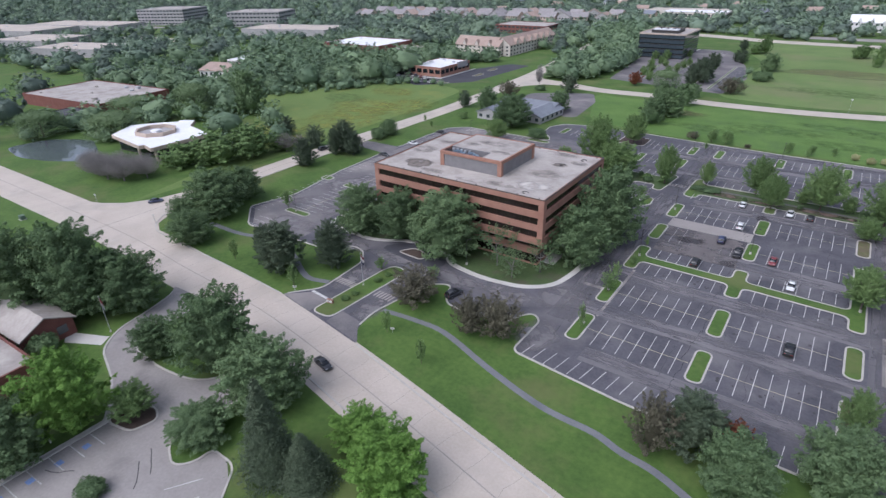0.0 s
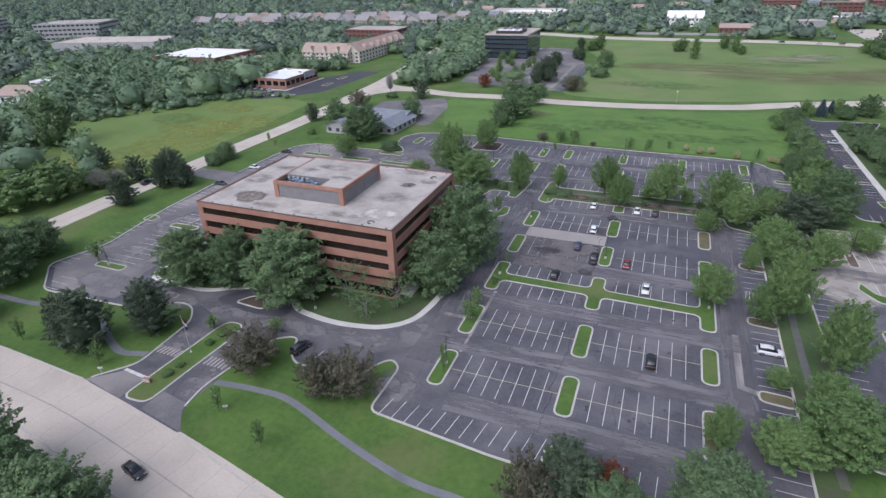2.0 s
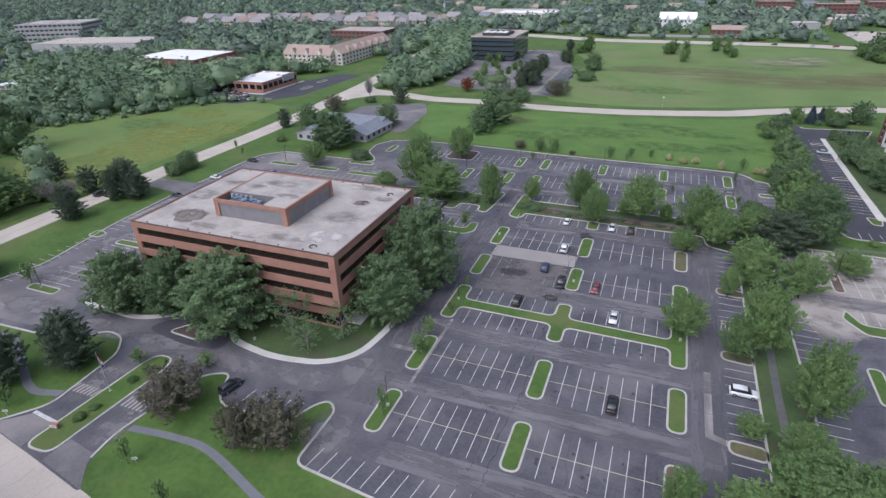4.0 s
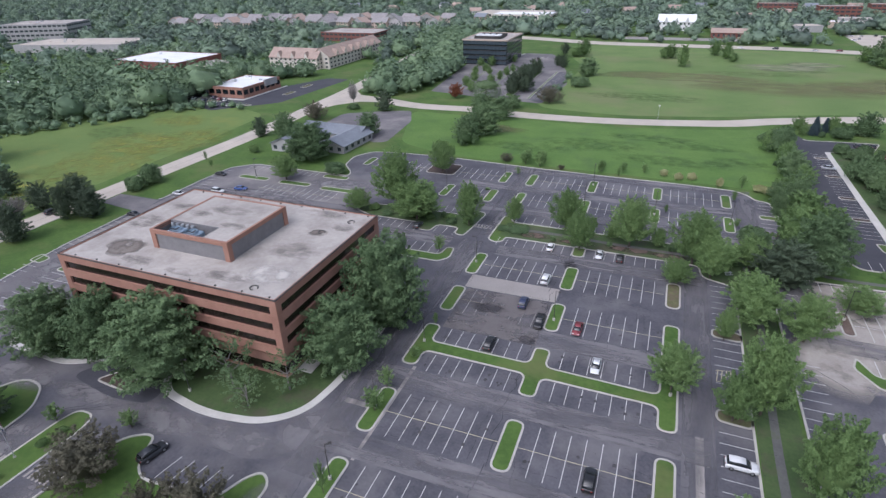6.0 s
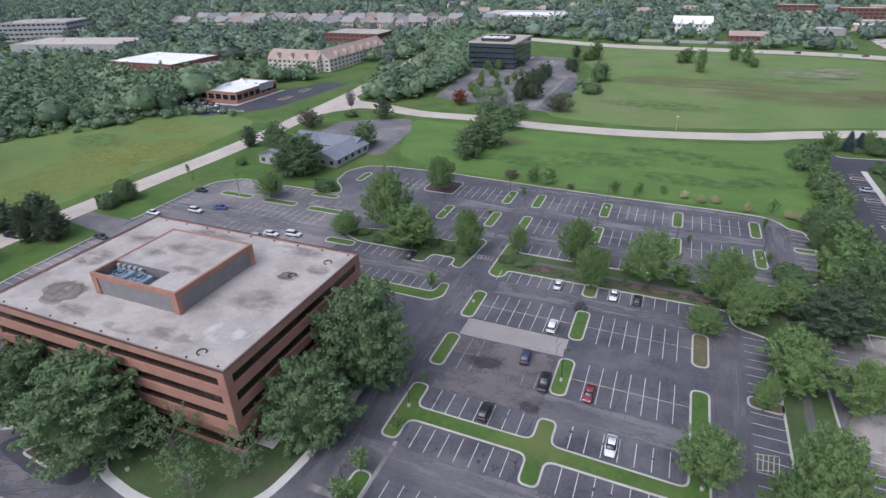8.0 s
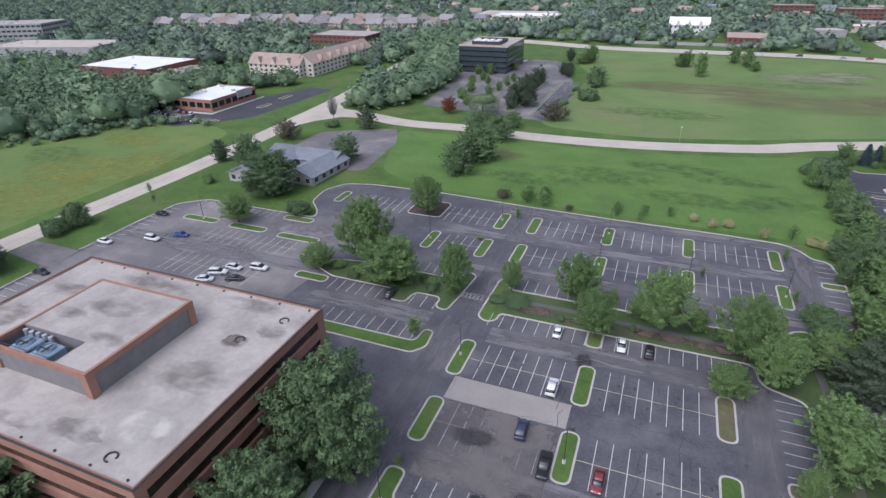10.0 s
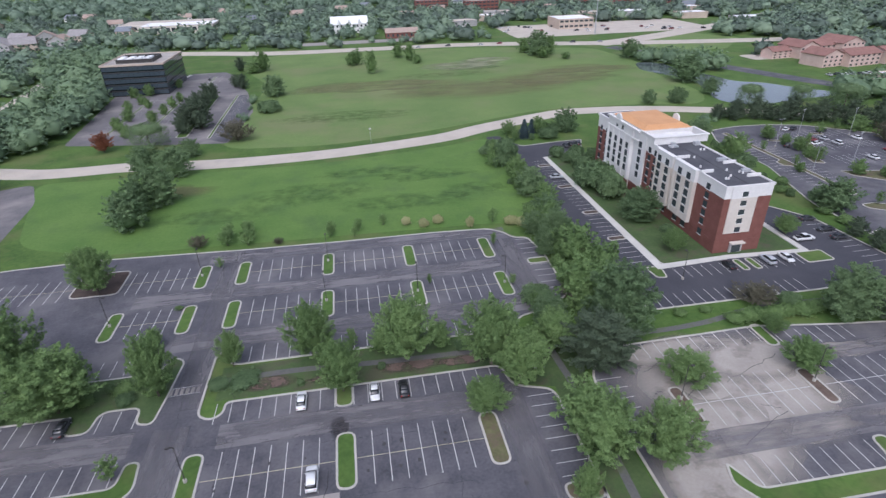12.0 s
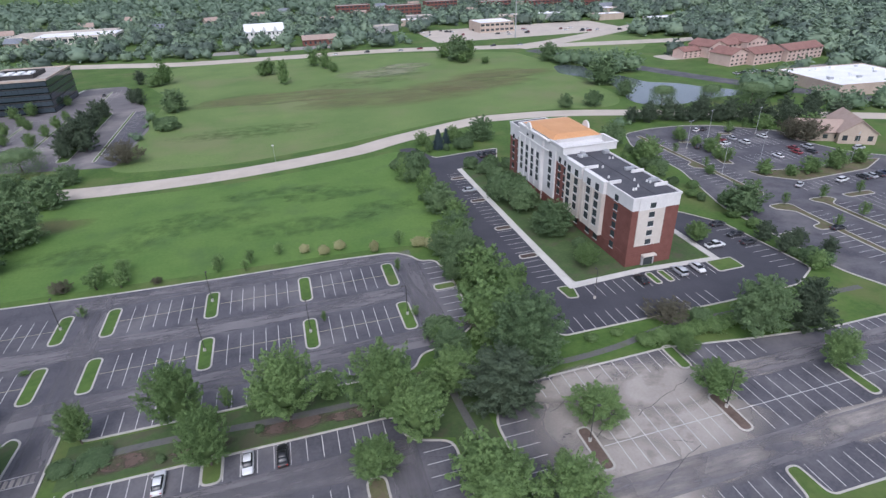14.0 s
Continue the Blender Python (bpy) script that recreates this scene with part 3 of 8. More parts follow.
setting("path_4", sheet(offsets(path, 0.7) + offsets(path, -0.7)[::-1], 0.02), PATH_OLD, "old asphalt footpath between the two lots", "path")
setting("gutter", ribbon([(-98.4, 68.4), (-86.0, 66.5), (-84.6, 66.3), (-71.0, 64.2)], -0.5, 0.3, 0.03, 0.062), CONCRETE, "pale concrete gutter across the entry", "gutter")
setting("pavement", sheet([(-168, 168.2), (-168, 175.8), (-150, 175.8), (-148.6, 166.4), (-151, 166.2)], 0.0538), ASPHALT_OLD, "paler asphalt of the rear entry", "pavement")
stripes("hatching", [(22.5 + i * 0.75, 141.4, 22.9 + i * 0.75, 145.0) for i in range(5)] + [(22.4, 141.3, 25.9, 142.2), (22.4, 144.6, 25.9, 145.4)], lot_paint, PAINT_Y, 0.16, 0.063)
SOIL_PATCH = soft_patch("bare_soil_patch", (0.10, 0.072, 0.056), (0.17, 0.125, 0.1), (0.3, 0.4), 0.95, 0.4, True)
stripes("stall_lines", lines_w, lot_paint, PAINT)
stripes("row_lines", lines_y, lot_paint, PAINT_Y)

# Sheet beneath the trees: their shade is mixed into the grass colour.
setting("lawn", sheet([(28.2, 80), (35.2, 96), (35.2, 182), (41, 190), (36, 196.6), (-33, 196.6), (-33, 187.4), (20.6, 187.2), (21.2, 181.4), (28.2, 179)], 0.013), SHADE_TONED, "shade-toned grass and litter under the tree strip", "lawn")

# lower lot across the road
LOWER = [(-124, 56.4), (-121.2, 54), (-119, 47.5), (-117.4, 39), (-112.8, 33.2), (-102, 29.8), (-98.3, 28), (-91, 23.6), (-91.6, 7.6), (-92, -40), (-40, -40), (-44, 8), (-56, 24), (-70, 33), (-80, 43), (-104, 57.2)]
setting("parking_lot", sheet(rounded(LOWER, 3), 0.05), ASPHALT_PALE, "pale worn asphalt drive and lot with tar seams", "parking lot")
low = rounded(LOWER, 3)
kerb_round(low, [(-126, -103, 54.5, 61), (-93, -39, -41, -39), (-79.9, -39, -41, 44), (-104, -79, 42, 58)], "pale kerb round the lower lot")
island(rounded([(-112.4, 41), (-108, 37.4), (-97.4, 36.7), (-89.3, 37.8), (-84.6, 40.6), (-82, 51), (-107, 56.4)], 3), "large kerbed lawn under broad trees")
BANK = [(-77, 27), (-72.2, 24.8), (-70, 27.4), (-70, 30.6), (-64, 30.6), (-50, 12), (-34, 12), (-34, 40), (-58, 47.5), (-76, 40)]
setting("lawn", sheet(rounded(BANK, 2), 0.058), LAWN, "planted bank between lot and road", "lawn")
kerb_line("kerb", rounded(BANK[-1:] + BANK[:7], 2, 6, False)[::-1], "pale kerb round the planted bank")
island(rounded([(-90.4, 23.4), (-84.8, 24.6), (-83.6, 29), (-86.4, 30.6), (-95, 28.4)], 1.4), "kerbed mulch bed with a young tree", MULCH)
low_paint = thing("lot_marking", "faded stall lines and blue wheelchair squares on asphalt", "road marking", kind="structure")
stripes("stall_lines", [(-91, 20.5 - i * 3.2, -85.8, 20.8 - i * 3.2) for i in range(8)] + [(-66 + i * 2.6, 26 - i * 2.2, -69 + i * 2.6, 21.5 - i * 2.2) for i in range(7)], low_paint)
stripes("blue_squares", [(-88.5, 18.8 - i * 4.2, -87.3, 18.9 - i * 4.2) for i in range(4)], low_paint, BLUE_PAINT, 1.1, 0.056)
setting("walkway", sheet([(-126, 32), (-116, 36.5), (-114.4, 34), (-122, 30)], 0.03), WALKWAY, "pale concrete walk to the brick house", "walkway")
setting("walkway", ribbon([(-98, 27.4), (-91.9, 23.4), (-92.3, 7.6), (-92.6, -40)], 0.3, 1.6, 0.0, 0.16), WALKWAY, "pale walk beside the lower lot", "walkway")

# lot east of the path
EAST = [(36, 95), (35.6, 165), (35.6, 180), (40, 187.6), (75, 188.2), (92, 185.4), (110, 183.2), (160, 183), (170, 95)]
setting("parking_lot", sheet(rounded(EAST, 2), 0.05), ASPHALT, "pale weathered asphalt lot with faded rows", "parking lot")
east = rounded(EAST, 2)
kerb_round(east, [], "pale kerb round the weathered lot")
lines_w, lines_y = [], []
for x, g in ((48.7, SOIL), (74.3, SOIL), (101.6, LAWN), (128, LAWN)):
    island(capsule(x, 165.4, 174.6, 2.6), "narrow kerbed bed under a tree", g)
double_row([(50.2, 72.8), (75.8, 100.2), (103, 126.5)], 164.6, 175.2)
island(rounded([(73.6, 181.4), (76.2, 181.4), (76.2, 188.6), (73.6, 188.6)], 1.2), "kerbed grass bulb")
single_row(41, 73, 182.8, 187.8)
single_row(77, 92, 180.6, 185.6)
single_row(112, 150, 178, 183)
side_row(36, 41, 166, 179)
island(rounded([(47.9, 158), (50.3, 152.6), (72.6, 152.4), (73.4, 158), (76, 158), (76.4, 152.2), (120, 151.6), (120, 148), (50, 148.6), (46.6, 154)], 1.2), "long kerbed grass strip across the weathered lot")
single_row(51, 72, 152.6, 157.6)
single_row(77, 110, 152.6, 157.6)
double_row([(50, 72), (76, 100)], 126, 137)
double_row([(50, 72), (76, 100)], 108, 118)
for x in (48.5, 74.2):
    island(capsule(x, 126, 137, 2.8), "narrow kerbed grass bed")
    island(capsule(x, 108, 118, 2.8), "narrow kerbed grass bed")
side_row(36, 41, 100, 152)
east_paint = thing("lot_marking", "faded white stall lines on the weathered lot", "road marking", kind="structure")
stripes("stall_lines", lines_w, east_paint)
stripes("row_lines", lines_y, east_paint, PAINT)

# hotel lot
HOTEL_LOT = [(53.2, 206), (57, 197.6), (98, 197.4), (118, 198), (127, 203), (126.4, 212), (124.8, 231), (117.8, 242), (112, 242), (108.8, 240), (108.6, 215.2), (69.6, 215.2), (68.4, 300), (84, 303), (90, 318), (77, 317.2), (63.2, 315.4), (58, 331), (52, 331), (54, 300)]
setting("parking_lot", sheet(rounded(HOTEL_LOT, 2), 0.05), ASPHALT_NEW, "smooth dark asphalt drive round the hotel", "parking lot")
hot = rounded(HOTEL_LOT, 2)
kerb_round(hot, [(50, 59, 329, 332)], "pale kerb round the hotel drive")
setting("walkway", prism(rounded([(67.2, 300), (67.2, 213.4), (88, 214.6), (109.4, 213.6), (109.4, 215.2), (88, 216.4), (69.2, 215.6), (69.0, 300)], 0.4), 0.0, 0.18), WALKWAY, "pale concrete walk beside the hotel", "walkway")
setting("walkway", prism([(107.6, 215.3), (109.4, 215.3), (109.4, 242), (107.6, 242)], 0.0, 0.178), WALKWAY, "pale concrete walk east of the hotel", "walkway")
# Same lawn with shade in its colour, laid among shrubs and mulch.
setting("lawn", sheet([(69.6, 216.2), (107.4, 216.2), (107.4, 300), (84, 302), (69.4, 300)], 0.056), SHADE_TONED, "shade-toned lawn and mulch round the hotel", "lawn")
lines_w, lines_y = [], []
side_row(62.0, 67.1, 218, 296)
single_row(71, 106, 208.4, 213.4)
single_row(60, 96, 198, 203)
side_row(119.6, 124.6, 206, 230)
hotel_paint = thing("lot_marking", "white stall lines on smooth dark asphalt", "road marking", kind="structure")
stripes("stall_lines", lines_w, hotel_paint)
for y in (231.3, 248.8, 270, 291):
    island(rounded([(62.2, y - 1.2), (67.3, y - 1.2), (67.3, y + 1.2), (62.2, y + 1.2)], 1.1), "kerbed planting island at the hotel walk", MULCH)
island(rounded([(64.4, 215), (65, 209.8), (67.6, 209.4), (68.4, 213.4), (67.2, 215)], 0.8), "kerbed corner bed")
for x0, x1 in ((87.2, 89.2), (90.6, 92.6), (104.8, 112.4)):
    island(rounded([(x0, 208.6), (x1, 208.6), (x1, 214.0), (x0, 214.0)], 0.9), "kerbed grass island by the hotel door")

# far east lot
FAR_EAST = [(132, 200), (132, 240), (141, 272), (140, 300), (147, 316), (161, 318.7), (175, 317.8), (189, 313), (200, 303), (209.4, 295.4), (203.5, 286.5), (206, 279.5), (211, 265), (220, 256.5), (262, 240), (300, 200), (300, 120), (170, 120), (146, 160), (136, 190)]
setting("parking_lot", sheet(rounded(FAR_EAST, 4), 0.05), ASPHALT, "large asphalt lot with scattered cars behind the hotel", "parking lot")
kerb_round(rounded(FAR_EAST, 4), [(261, 301, 119, 241), (145, 290, 119, 161)], "pale kerb round the large rear lot")
lines_w, lines_y = [], []
double_row([(167, 199)], 296, 306)
double_row([(167, 200)], 282, 292)
double_row([(167, 200)], 266, 276)
side_row(142.5, 147.5, 250, 300)
side_row(152, 157, 252, 306)
side_row(144, 149, 197, 216)
side_row(152.4, 157.4, 200, 228)
side_row(165.5, 170.5, 200, 230)
single_row(166, 230, 241.6, 246.6)
double_row([(172, 214)], 222, 232)
double_row([(172, 214)], 204, 214)
fe_paint = thing("lot_marking", "white stall lines in the large rear lot", "road marking", kind="structure")
stripes("stall_lines", lines_w, fe_paint)
for outline in ([(149, 311), (149.2, 276), (146.4, 275), (146.6, 270.6), (149.2, 269.6), (149, 250), (145.2, 247.4), (145.4, 243.4), (150, 242.4), (152.2, 245.2), (151.4, 250), (151.6, 311)],
                [(145, 236), (145.2, 233), (149.4, 230), (149.4, 221.6), (145.6, 221), (145.8, 218), (149.4, 217.6), (149.4, 180), (151.6, 180), (152, 228), (152.6, 234.6), (150, 236.4)],
                [(160, 236), (160.4, 233.6), (162, 232), (162, 190), (164.2, 190), (164.4, 231), (168.4, 233), (167, 236)],
                [(172.4, 235.6), (173, 232.6), (183.2, 232.2), (183.2, 235.2)], [(160.6, 279), (158.6, 271), (162.4, 269), (164.4, 277.6)], [(133, 220), (133, 217.6), (139, 218), (139, 220.2)], [(169.4, 287), (172.4, 286), (173.4, 291), (170.4, 292)],
                [(182, 300.6), (187, 298.6), (188, 301), (183, 303)], [(160, 297), (166, 294), (167, 296), (161, 299)],
                [(161, 262), (162, 256.6), (171, 248.2), (200, 249.4), (214, 256), (204, 259), (186, 257), (172, 259.4)]):
    island(rounded(outline, 1.3, 4), "kerbed bed with sparse dry planting", DRY)
# lot of the black glass office and of the shop
setting("parking_lot", sheet(rounded([(-128, 364), (-90, 356), (-57, 350), (-53, 404), (-62, 452), (-80, 512), (-86, 524), (-108, 524), (-112, 474), (-140, 474)], 3), 0.05), ASPHALT_OLD, "grey lot of the black glass office", "parking lot")
setting("parking_lot", sheet(rounded([(-66.5, 358), (-58, 351), (-54.5, 404), (-62, 446), (-68, 446)], 2), 0.054), ASPHALT, "darker asphalt bay beside the meadow", "parking lot")
setting("walkway", ribbon([(-142, 471.6), (-119, 462.8), (-111.6, 472), (-114, 489), (-108.6, 521)], -0.9, 0.9, 0.0, 0.16), WALKWAY, "pale concrete walk round the black glass office", "walkway")
lines_w, lines_y = [], []
for x, y0, y1 in ((-115, 376, 446), (-97, 364, 446), (-90, 472, 510)):
    side_row(x - 5.4, x - 0.6, y0, y1)
    side_row(x + 0.6, x + 5.4, y0, y1)
side_row(-65, -60, 362, 442)
side_row(-84.5, -80, 366, 444)
stripes("stall_lines", lines_w, thing("lot_marking", "white stall lines in the far office lot", "road marking", kind="structure"), z=0.062)
setting("parking_lot", sheet(rounded([(-286, 306), (-226, 285), (-200, 312), (-196, 384), (-212, 384), (-226, 350), (-262, 334)], 3), 0.05), ASPHALT_NEW, "dark new lot of the brick shop", "parking lot")
lines_w, lines_y = [], []
for i in range(13):
    for j in (0, 9.4):
        x, y = -266 + i * 2.8, 310 - i * 0.95 + j
        lines_w.append((x, y, x - 1.7, y - 5))
stripes("stall_lines", lines_w, thing("lot_marking", "white stall lines at the brick shop", "road marking", kind="structure"), z=0.06)
setting("walkway", prism(rounded([(-257, 309), (-224.6, 310.4), (-224.2, 354), (-226, 354), (-226.6, 312.6), (-256, 312)], 0.5), 0.0, 0.17), WALKWAY, "pale walk before the brick shop", "walkway")
for x0, x1, y0, y1 in ((-246, -236, 303, 305.4), (-222, -212, 300, 302.6), (-212, -208, 330, 340), (-214, -210, 352, 362)):
    island(rounded([(x0, y0), (x1, y0), (x1, y1), (x0, y1)], 1.1), "kerbed planted island by the brick shop", DRY)
setting("parking_lot", sheet(rounded([(-150, 272), (-126, 276), (-113, 258), (-106, 260), (-110, 296), (-119, 316), (-134, 310), (-151, 300)], 4), 0.05), ASPHALT_OLD, "grey lot behind the low clinic", "parking lot")
setting("water_pond", sheet(rounded([(-302, 82), (-300, 99), (-280, 110), (-258, 102), (-250, 92), (-262, 84), (-280, 79)], 6), 0.03), WATER, "still grey pond beside the lawn", "pond")
POND = [(190, 470), (182, 446), (190, 428), (196, 408), (190, 388), (181, 364), (186, 352), (202, 349), (222, 355), (244, 354), (248, 364), (236, 378), (230, 392), (216, 400), (214, 420), (204, 440), (208, 462), (200, 472)]
setting("water_pond", sheet(rounded(POND, 7), 0.03), WATER, "long still pond among trees", "pond")
for x, y0, y1, w in ((-115, 378, 446, 1.6), (-97, 366, 446, 1.6), (-79.5, 364, 448, 5), (-66.8, 360, 446, 1.6), (-90, 474, 508, 1.4)):
    island(rounded([(x - w / 2, y0), (x + w / 2, y0), (x + w / 2, y1), (x - w / 2, y1)], w / 2), "planted strip in the far lot")
meadow([(228, 565), (300, 604), (325, 551), (281, 503), (240, 512)], MEADOW, "green field by the far crossing", z=0.014)


# ---- the office ----
def ring(x0, x1, y0, y1, z0, z1, t):
    """A closed rectangular band of wall, t thick."""
    bm = bmesh.new()
    outer, inner = ((x0, y0), (x1, y0), (x1, y1), (x0, y1)), ((x0 + t, y0 + t), (x1 - t, y0 + t), (x1 - t, y1 - t), (x0 + t, y1 - t))
    loops = [[bm.verts.new((*p, z)) for p in line] for line, z in ((outer, z0), (outer, z1), (inner, z1), (inner, z0))]
    for a, b in zip(loops, loops[1:] + loops[:1]):
        for k in range(4):
            bm.faces.new((a[k], a[(k + 1) % 4], b[(k + 1) % 4], b[k]))
    bmesh.ops.recalc_face_normals(bm, faces=bm.faces)
    return bm


def pane_mesh(name, w, h, material, t=0.08):
    """An upright pane in the x-z plane, its face towards -y."""
    bm = boxes((-w / 2, w / 2, -t / 2, t / 2, 0, h))
    me = bpy.data.meshes.new(name)
    bm.to_mesh(me)
    bm.free()
    me.materials.append(material)
    return me


def pane_row(parent, a, b, fixed, face, z, h, count, material, gap=0.07, name="pane"):
    """A row of panes between a and b on the face 's', 'n', 'w' or 'e' at the fixed place."""
    w = (b - a) / count
    me = pane_mesh(name, w - gap, h, material)
    for i in range(count):
        c = a + (i + 0.5) * w
        where = {"s": pose(c, fixed, z), "n": pose(c, fixed, z, 0, 0, 180), "w": pose(fixed, c, z, 0, 0, -90), "e": pose(fixed, c, z, 0, 0, 90)}[face]
        same_part(name, me, parent, where)


def bevelled(bm, width=0.05):
    bmesh.ops.bevel(bm, geom=bm.edges[:], offset=width, segments=1, affect="EDGES")
    return bm


office = thing("office_building", "five-storey rose brick office with dark ribbon windows, flat roof", "office building")
OX0, OX1, OY0, OY1 = -105.8, -51.8, 112.6, 151.0
RZ = 18.9
# Solid dark block that closes the gaps between the panes.
part("core", boxes((OX0 + 0.6, OX1 - 0.6, OY0 + 0.6, OY1 - 0.6, 6.6, 18.3), (OX0 + 2.4, OX1 - 2.4, OY0 + 2.4, OY1 - 2.4, 0.1, 6.6)), DARK_METAL, office, "solid dark block behind the glass")
part("parapet", ring(OX0, OX1, OY0, OY1, 17.64, 19.06, 0.55), BRICK, office)
part("coping", ring(OX0 - 0.05, OX1 + 0.05, OY0 - 0.05, OY1 + 0.05, 19.06, 19.14, 0.32), DARK_METAL, office, "thin dark metal coping")
for z0, z1 in ((14.14, 15.79), (10.63, 12.22), (7.0, 8.77)):
    part("spandrel", ring(OX0, OX1, OY0, OY1, z0, z1, 0.55), BRICK, office)
    part("sill", ring(OX0 - 0.06, OX1 + 0.06, OY0 - 0.06, OY1 + 0.06, z1, z1 + 0.08, 0.5), BRICK, office)
part("soffit", boxes((OX0 + 0.1, OX1 - 0.1, OY0 + 0.1, OY1 - 0.1, 6.9, 6.995)), GREY_WALL, office)
part("spandrel", ring(OX0 + 1.8, OX1 - 1.8, OY0 + 1.8, OY1 - 1.8, 3.1, 5.0, 0.5), BRICK, office)
part("plinth", ring(OX0 + 1.8, OX1 - 1.8, OY0 + 1.8, OY1 - 1.8, 0.1, 0.45, 0.5), BRICK, office)
for cx in (OX0, OX1 - 1.5):
    for cy in (OY0, OY1 - 1.5):
        part("corner_pier", bevelled(boxes((cx - 0.003, cx + 1.503, cy - 0.003, cy + 1.503, 7.0, 17.64)), 0.03), BRICK, office)
for z, h in ((15.79, 1.85), (12.22, 1.92), (8.77, 1.86)):
    pane_row(office, OX0 + 1.5, OX1 - 1.5, OY0 + 0.4, "s", z, h, 22, GLASS)
    pane_row(office, OX0 + 1.5, OX1 - 1.5, OY1 - 0.4, "n", z, h, 22, GLASS)
    pane_row(office, OY0 + 1.5, OY1 - 1.5, OX0 + 0.4, "w", z, h, 15, GLASS)
    pane_row(office, OY0 + 1.5, OY1 - 1.5, OX1 - 0.4, "e", z, h, 15, GLASS)
for z, h in ((0.45, 2.65), (5.0, 1.9)):
    pane_row(office, OX0 + 2.4, OX1 - 2.4, OY0 + 2.3, "s", z, h, 18, GLASS)
    pane_row(office, OY0 + 2.4, OY1 - 2.4, OX1 - 2.3, "e", z, h, 12, GLASS)
roof = part("roof", boxes((OX0 + 0.5, OX1 - 0.5, OY0 + 0.5, OY1 - 0.5, 18.3, RZ)), ROOF_PALE, office, "pale stained gravel roof")


def blot(x, y, r, z, seed, material, name="stain", parent=None, squash=0.7):
    """A flat stain with a ragged outline that fades towards its rim."""
    rng = random.Random(seed)
    k = [rng.uniform(0.65, 1.2) for _ in range(9)]
    pts = []
    for i in range(36):
        a = i / 36 * math.tau
        u = i / 4
        f = k[int(u) % 9] * (1 - u % 1) + k[(int(u) + 1) % 9] * (u % 1)
        f *= 1 + 0.12 * math.sin(a * 7 + seed) + rng.uniform(-0.06, 0.06)
        pts.append((f * math.cos(a), f * math.sin(a)))
    ob = part(name, sheet(pts, 0), material, parent)
    ob.matrix_basis = pose(x, y, z) @ Matrix.Diagonal((r, r * squash, 1, 1))
    return ob


STAIN = soft_patch("roof_stain_soft", (0.13, 0.108, 0.092), (0.23, 0.2, 0.172), (0.3, 0.3), 1.0, 0.36, True)
DAMP = soft_patch("roof_damp", (0.2, 0.178, 0.158), (0.3, 0.27, 0.24), (0.2, 0.35), 0.55, 0.47, True)
BLEACHED = soft_patch("roof_bleached", (0.5, 0.462, 0.415), (0.6, 0.56, 0.51), (0.25, 0.25), 0.9, 0.42, True)
for i, (x, y, r, m_, sq) in enumerate(((-95.2, 119.8, 5.4, STAIN, 0.8), (-60.0, 138.9, 2.6, STAIN, 0.7), (-88, 116.4, 5, DAMP, 0.4), (-58.5, 120.5, 5.4, BLEACHED, 0.75), (-97, 141, 6, DAMP, 0.4), (-66.5, 117, 6, DAMP, 0.35), (-75, 115.5, 5, DAMP, 0.3),
                                     (-60, 130, 6, DAMP, 0.7), (-101, 131, 5, DAMP, 0.9), (-64, 148, 7, DAMP, 0.3), (-85, 147.5, 9, DAMP, 0.3), (-56, 143, 3, DAMP, 0.8))):
    blot(x, y, r, RZ + 0.01 + i * 0.004, 3 + i * 5, m_, parent=roof, squash=sq)
for i in range(9):
    x = OX0 + 4 + i * 6
    part("drain", boxes((x, x + 0.25, OY0 + 0.9, OY0 + 1.15, RZ, RZ + 0.22)), DARK_METAL, office)
    part("drain", boxes((x, x + 0.25, OY1 - 1.3, OY1 - 0.95, RZ, RZ + 0.22)), DARK_METAL, office)
for x, y in ((-58.4, 115.4), (-55.9, 146), (-59.4, 139.4)):
    coil = [(x + 0.75 * math.cos(a), y + 0.75 * math.sin(a)) for a in [i * 0.42 for i in range(13)]]
    part("hose", ribbon(coil, -0.1, 0.1, RZ + 0.01, RZ + 0.16), DARK_METAL, office, "dark hose coil lying on the roof")
# penthouse: brick frame, louvred walls, an open well with two coolers
PX0, PX1, PY0, PY1, PZ = -88.8, -69.0, 121.7, 140.8, 23.2
pent = part("penthouse", ring(PX0, PX1, PY0, PY1, 22.3, PZ, 0.5), BRICK, office, "low brick penthouse with grey louvre panels")
for cx in (PX0, PX1 - 1.2):
    for cy in (PY0, PY1 - 1.2):
        part("penthouse_pier", boxes((cx - 0.003, cx + 1.203, cy - 0.003, cy + 1.203, RZ, 22.3)), BRICK, pent)
part("louvre", boxes((PX0 + 1.2, PX1 - 1.2, PY0 + 0.25, PY0 + 0.4, RZ, 22.3)), LOUVRE, pent)
part("louvre", boxes((PX0 + 1.2, PX1 - 1.2, PY1 - 0.4, PY1 - 0.25, RZ, 22.3)), LOUVRE, pent)
part("louvre", boxes((PX1 - 0.4, PX1 - 0.25, PY0 + 1.2, PY1 - 1.2, RZ, 22.3)), LOUVRE, pent)
part("louvre", boxes((PX0 + 0.25, PX0 + 0.4, PY0 + 1.2, PY1 - 1.2, RZ, 22.3)), LOUVRE, pent)
WX0, WX1, WY0, WY1 = PX0 + 0.5, -75.4, PY0 + 0.5, 127.0
part("penthouse_roof", boxes((PX0 + 0.4, PX1 - 0.4, WY1, PY1 - 0.4, 22.4, 23.1), (WX1, PX1 - 0.4, PY0 + 0.4, WY1, 22.4, 23.1)), ROOF_PALE, pent, "pale stained gravel roof")
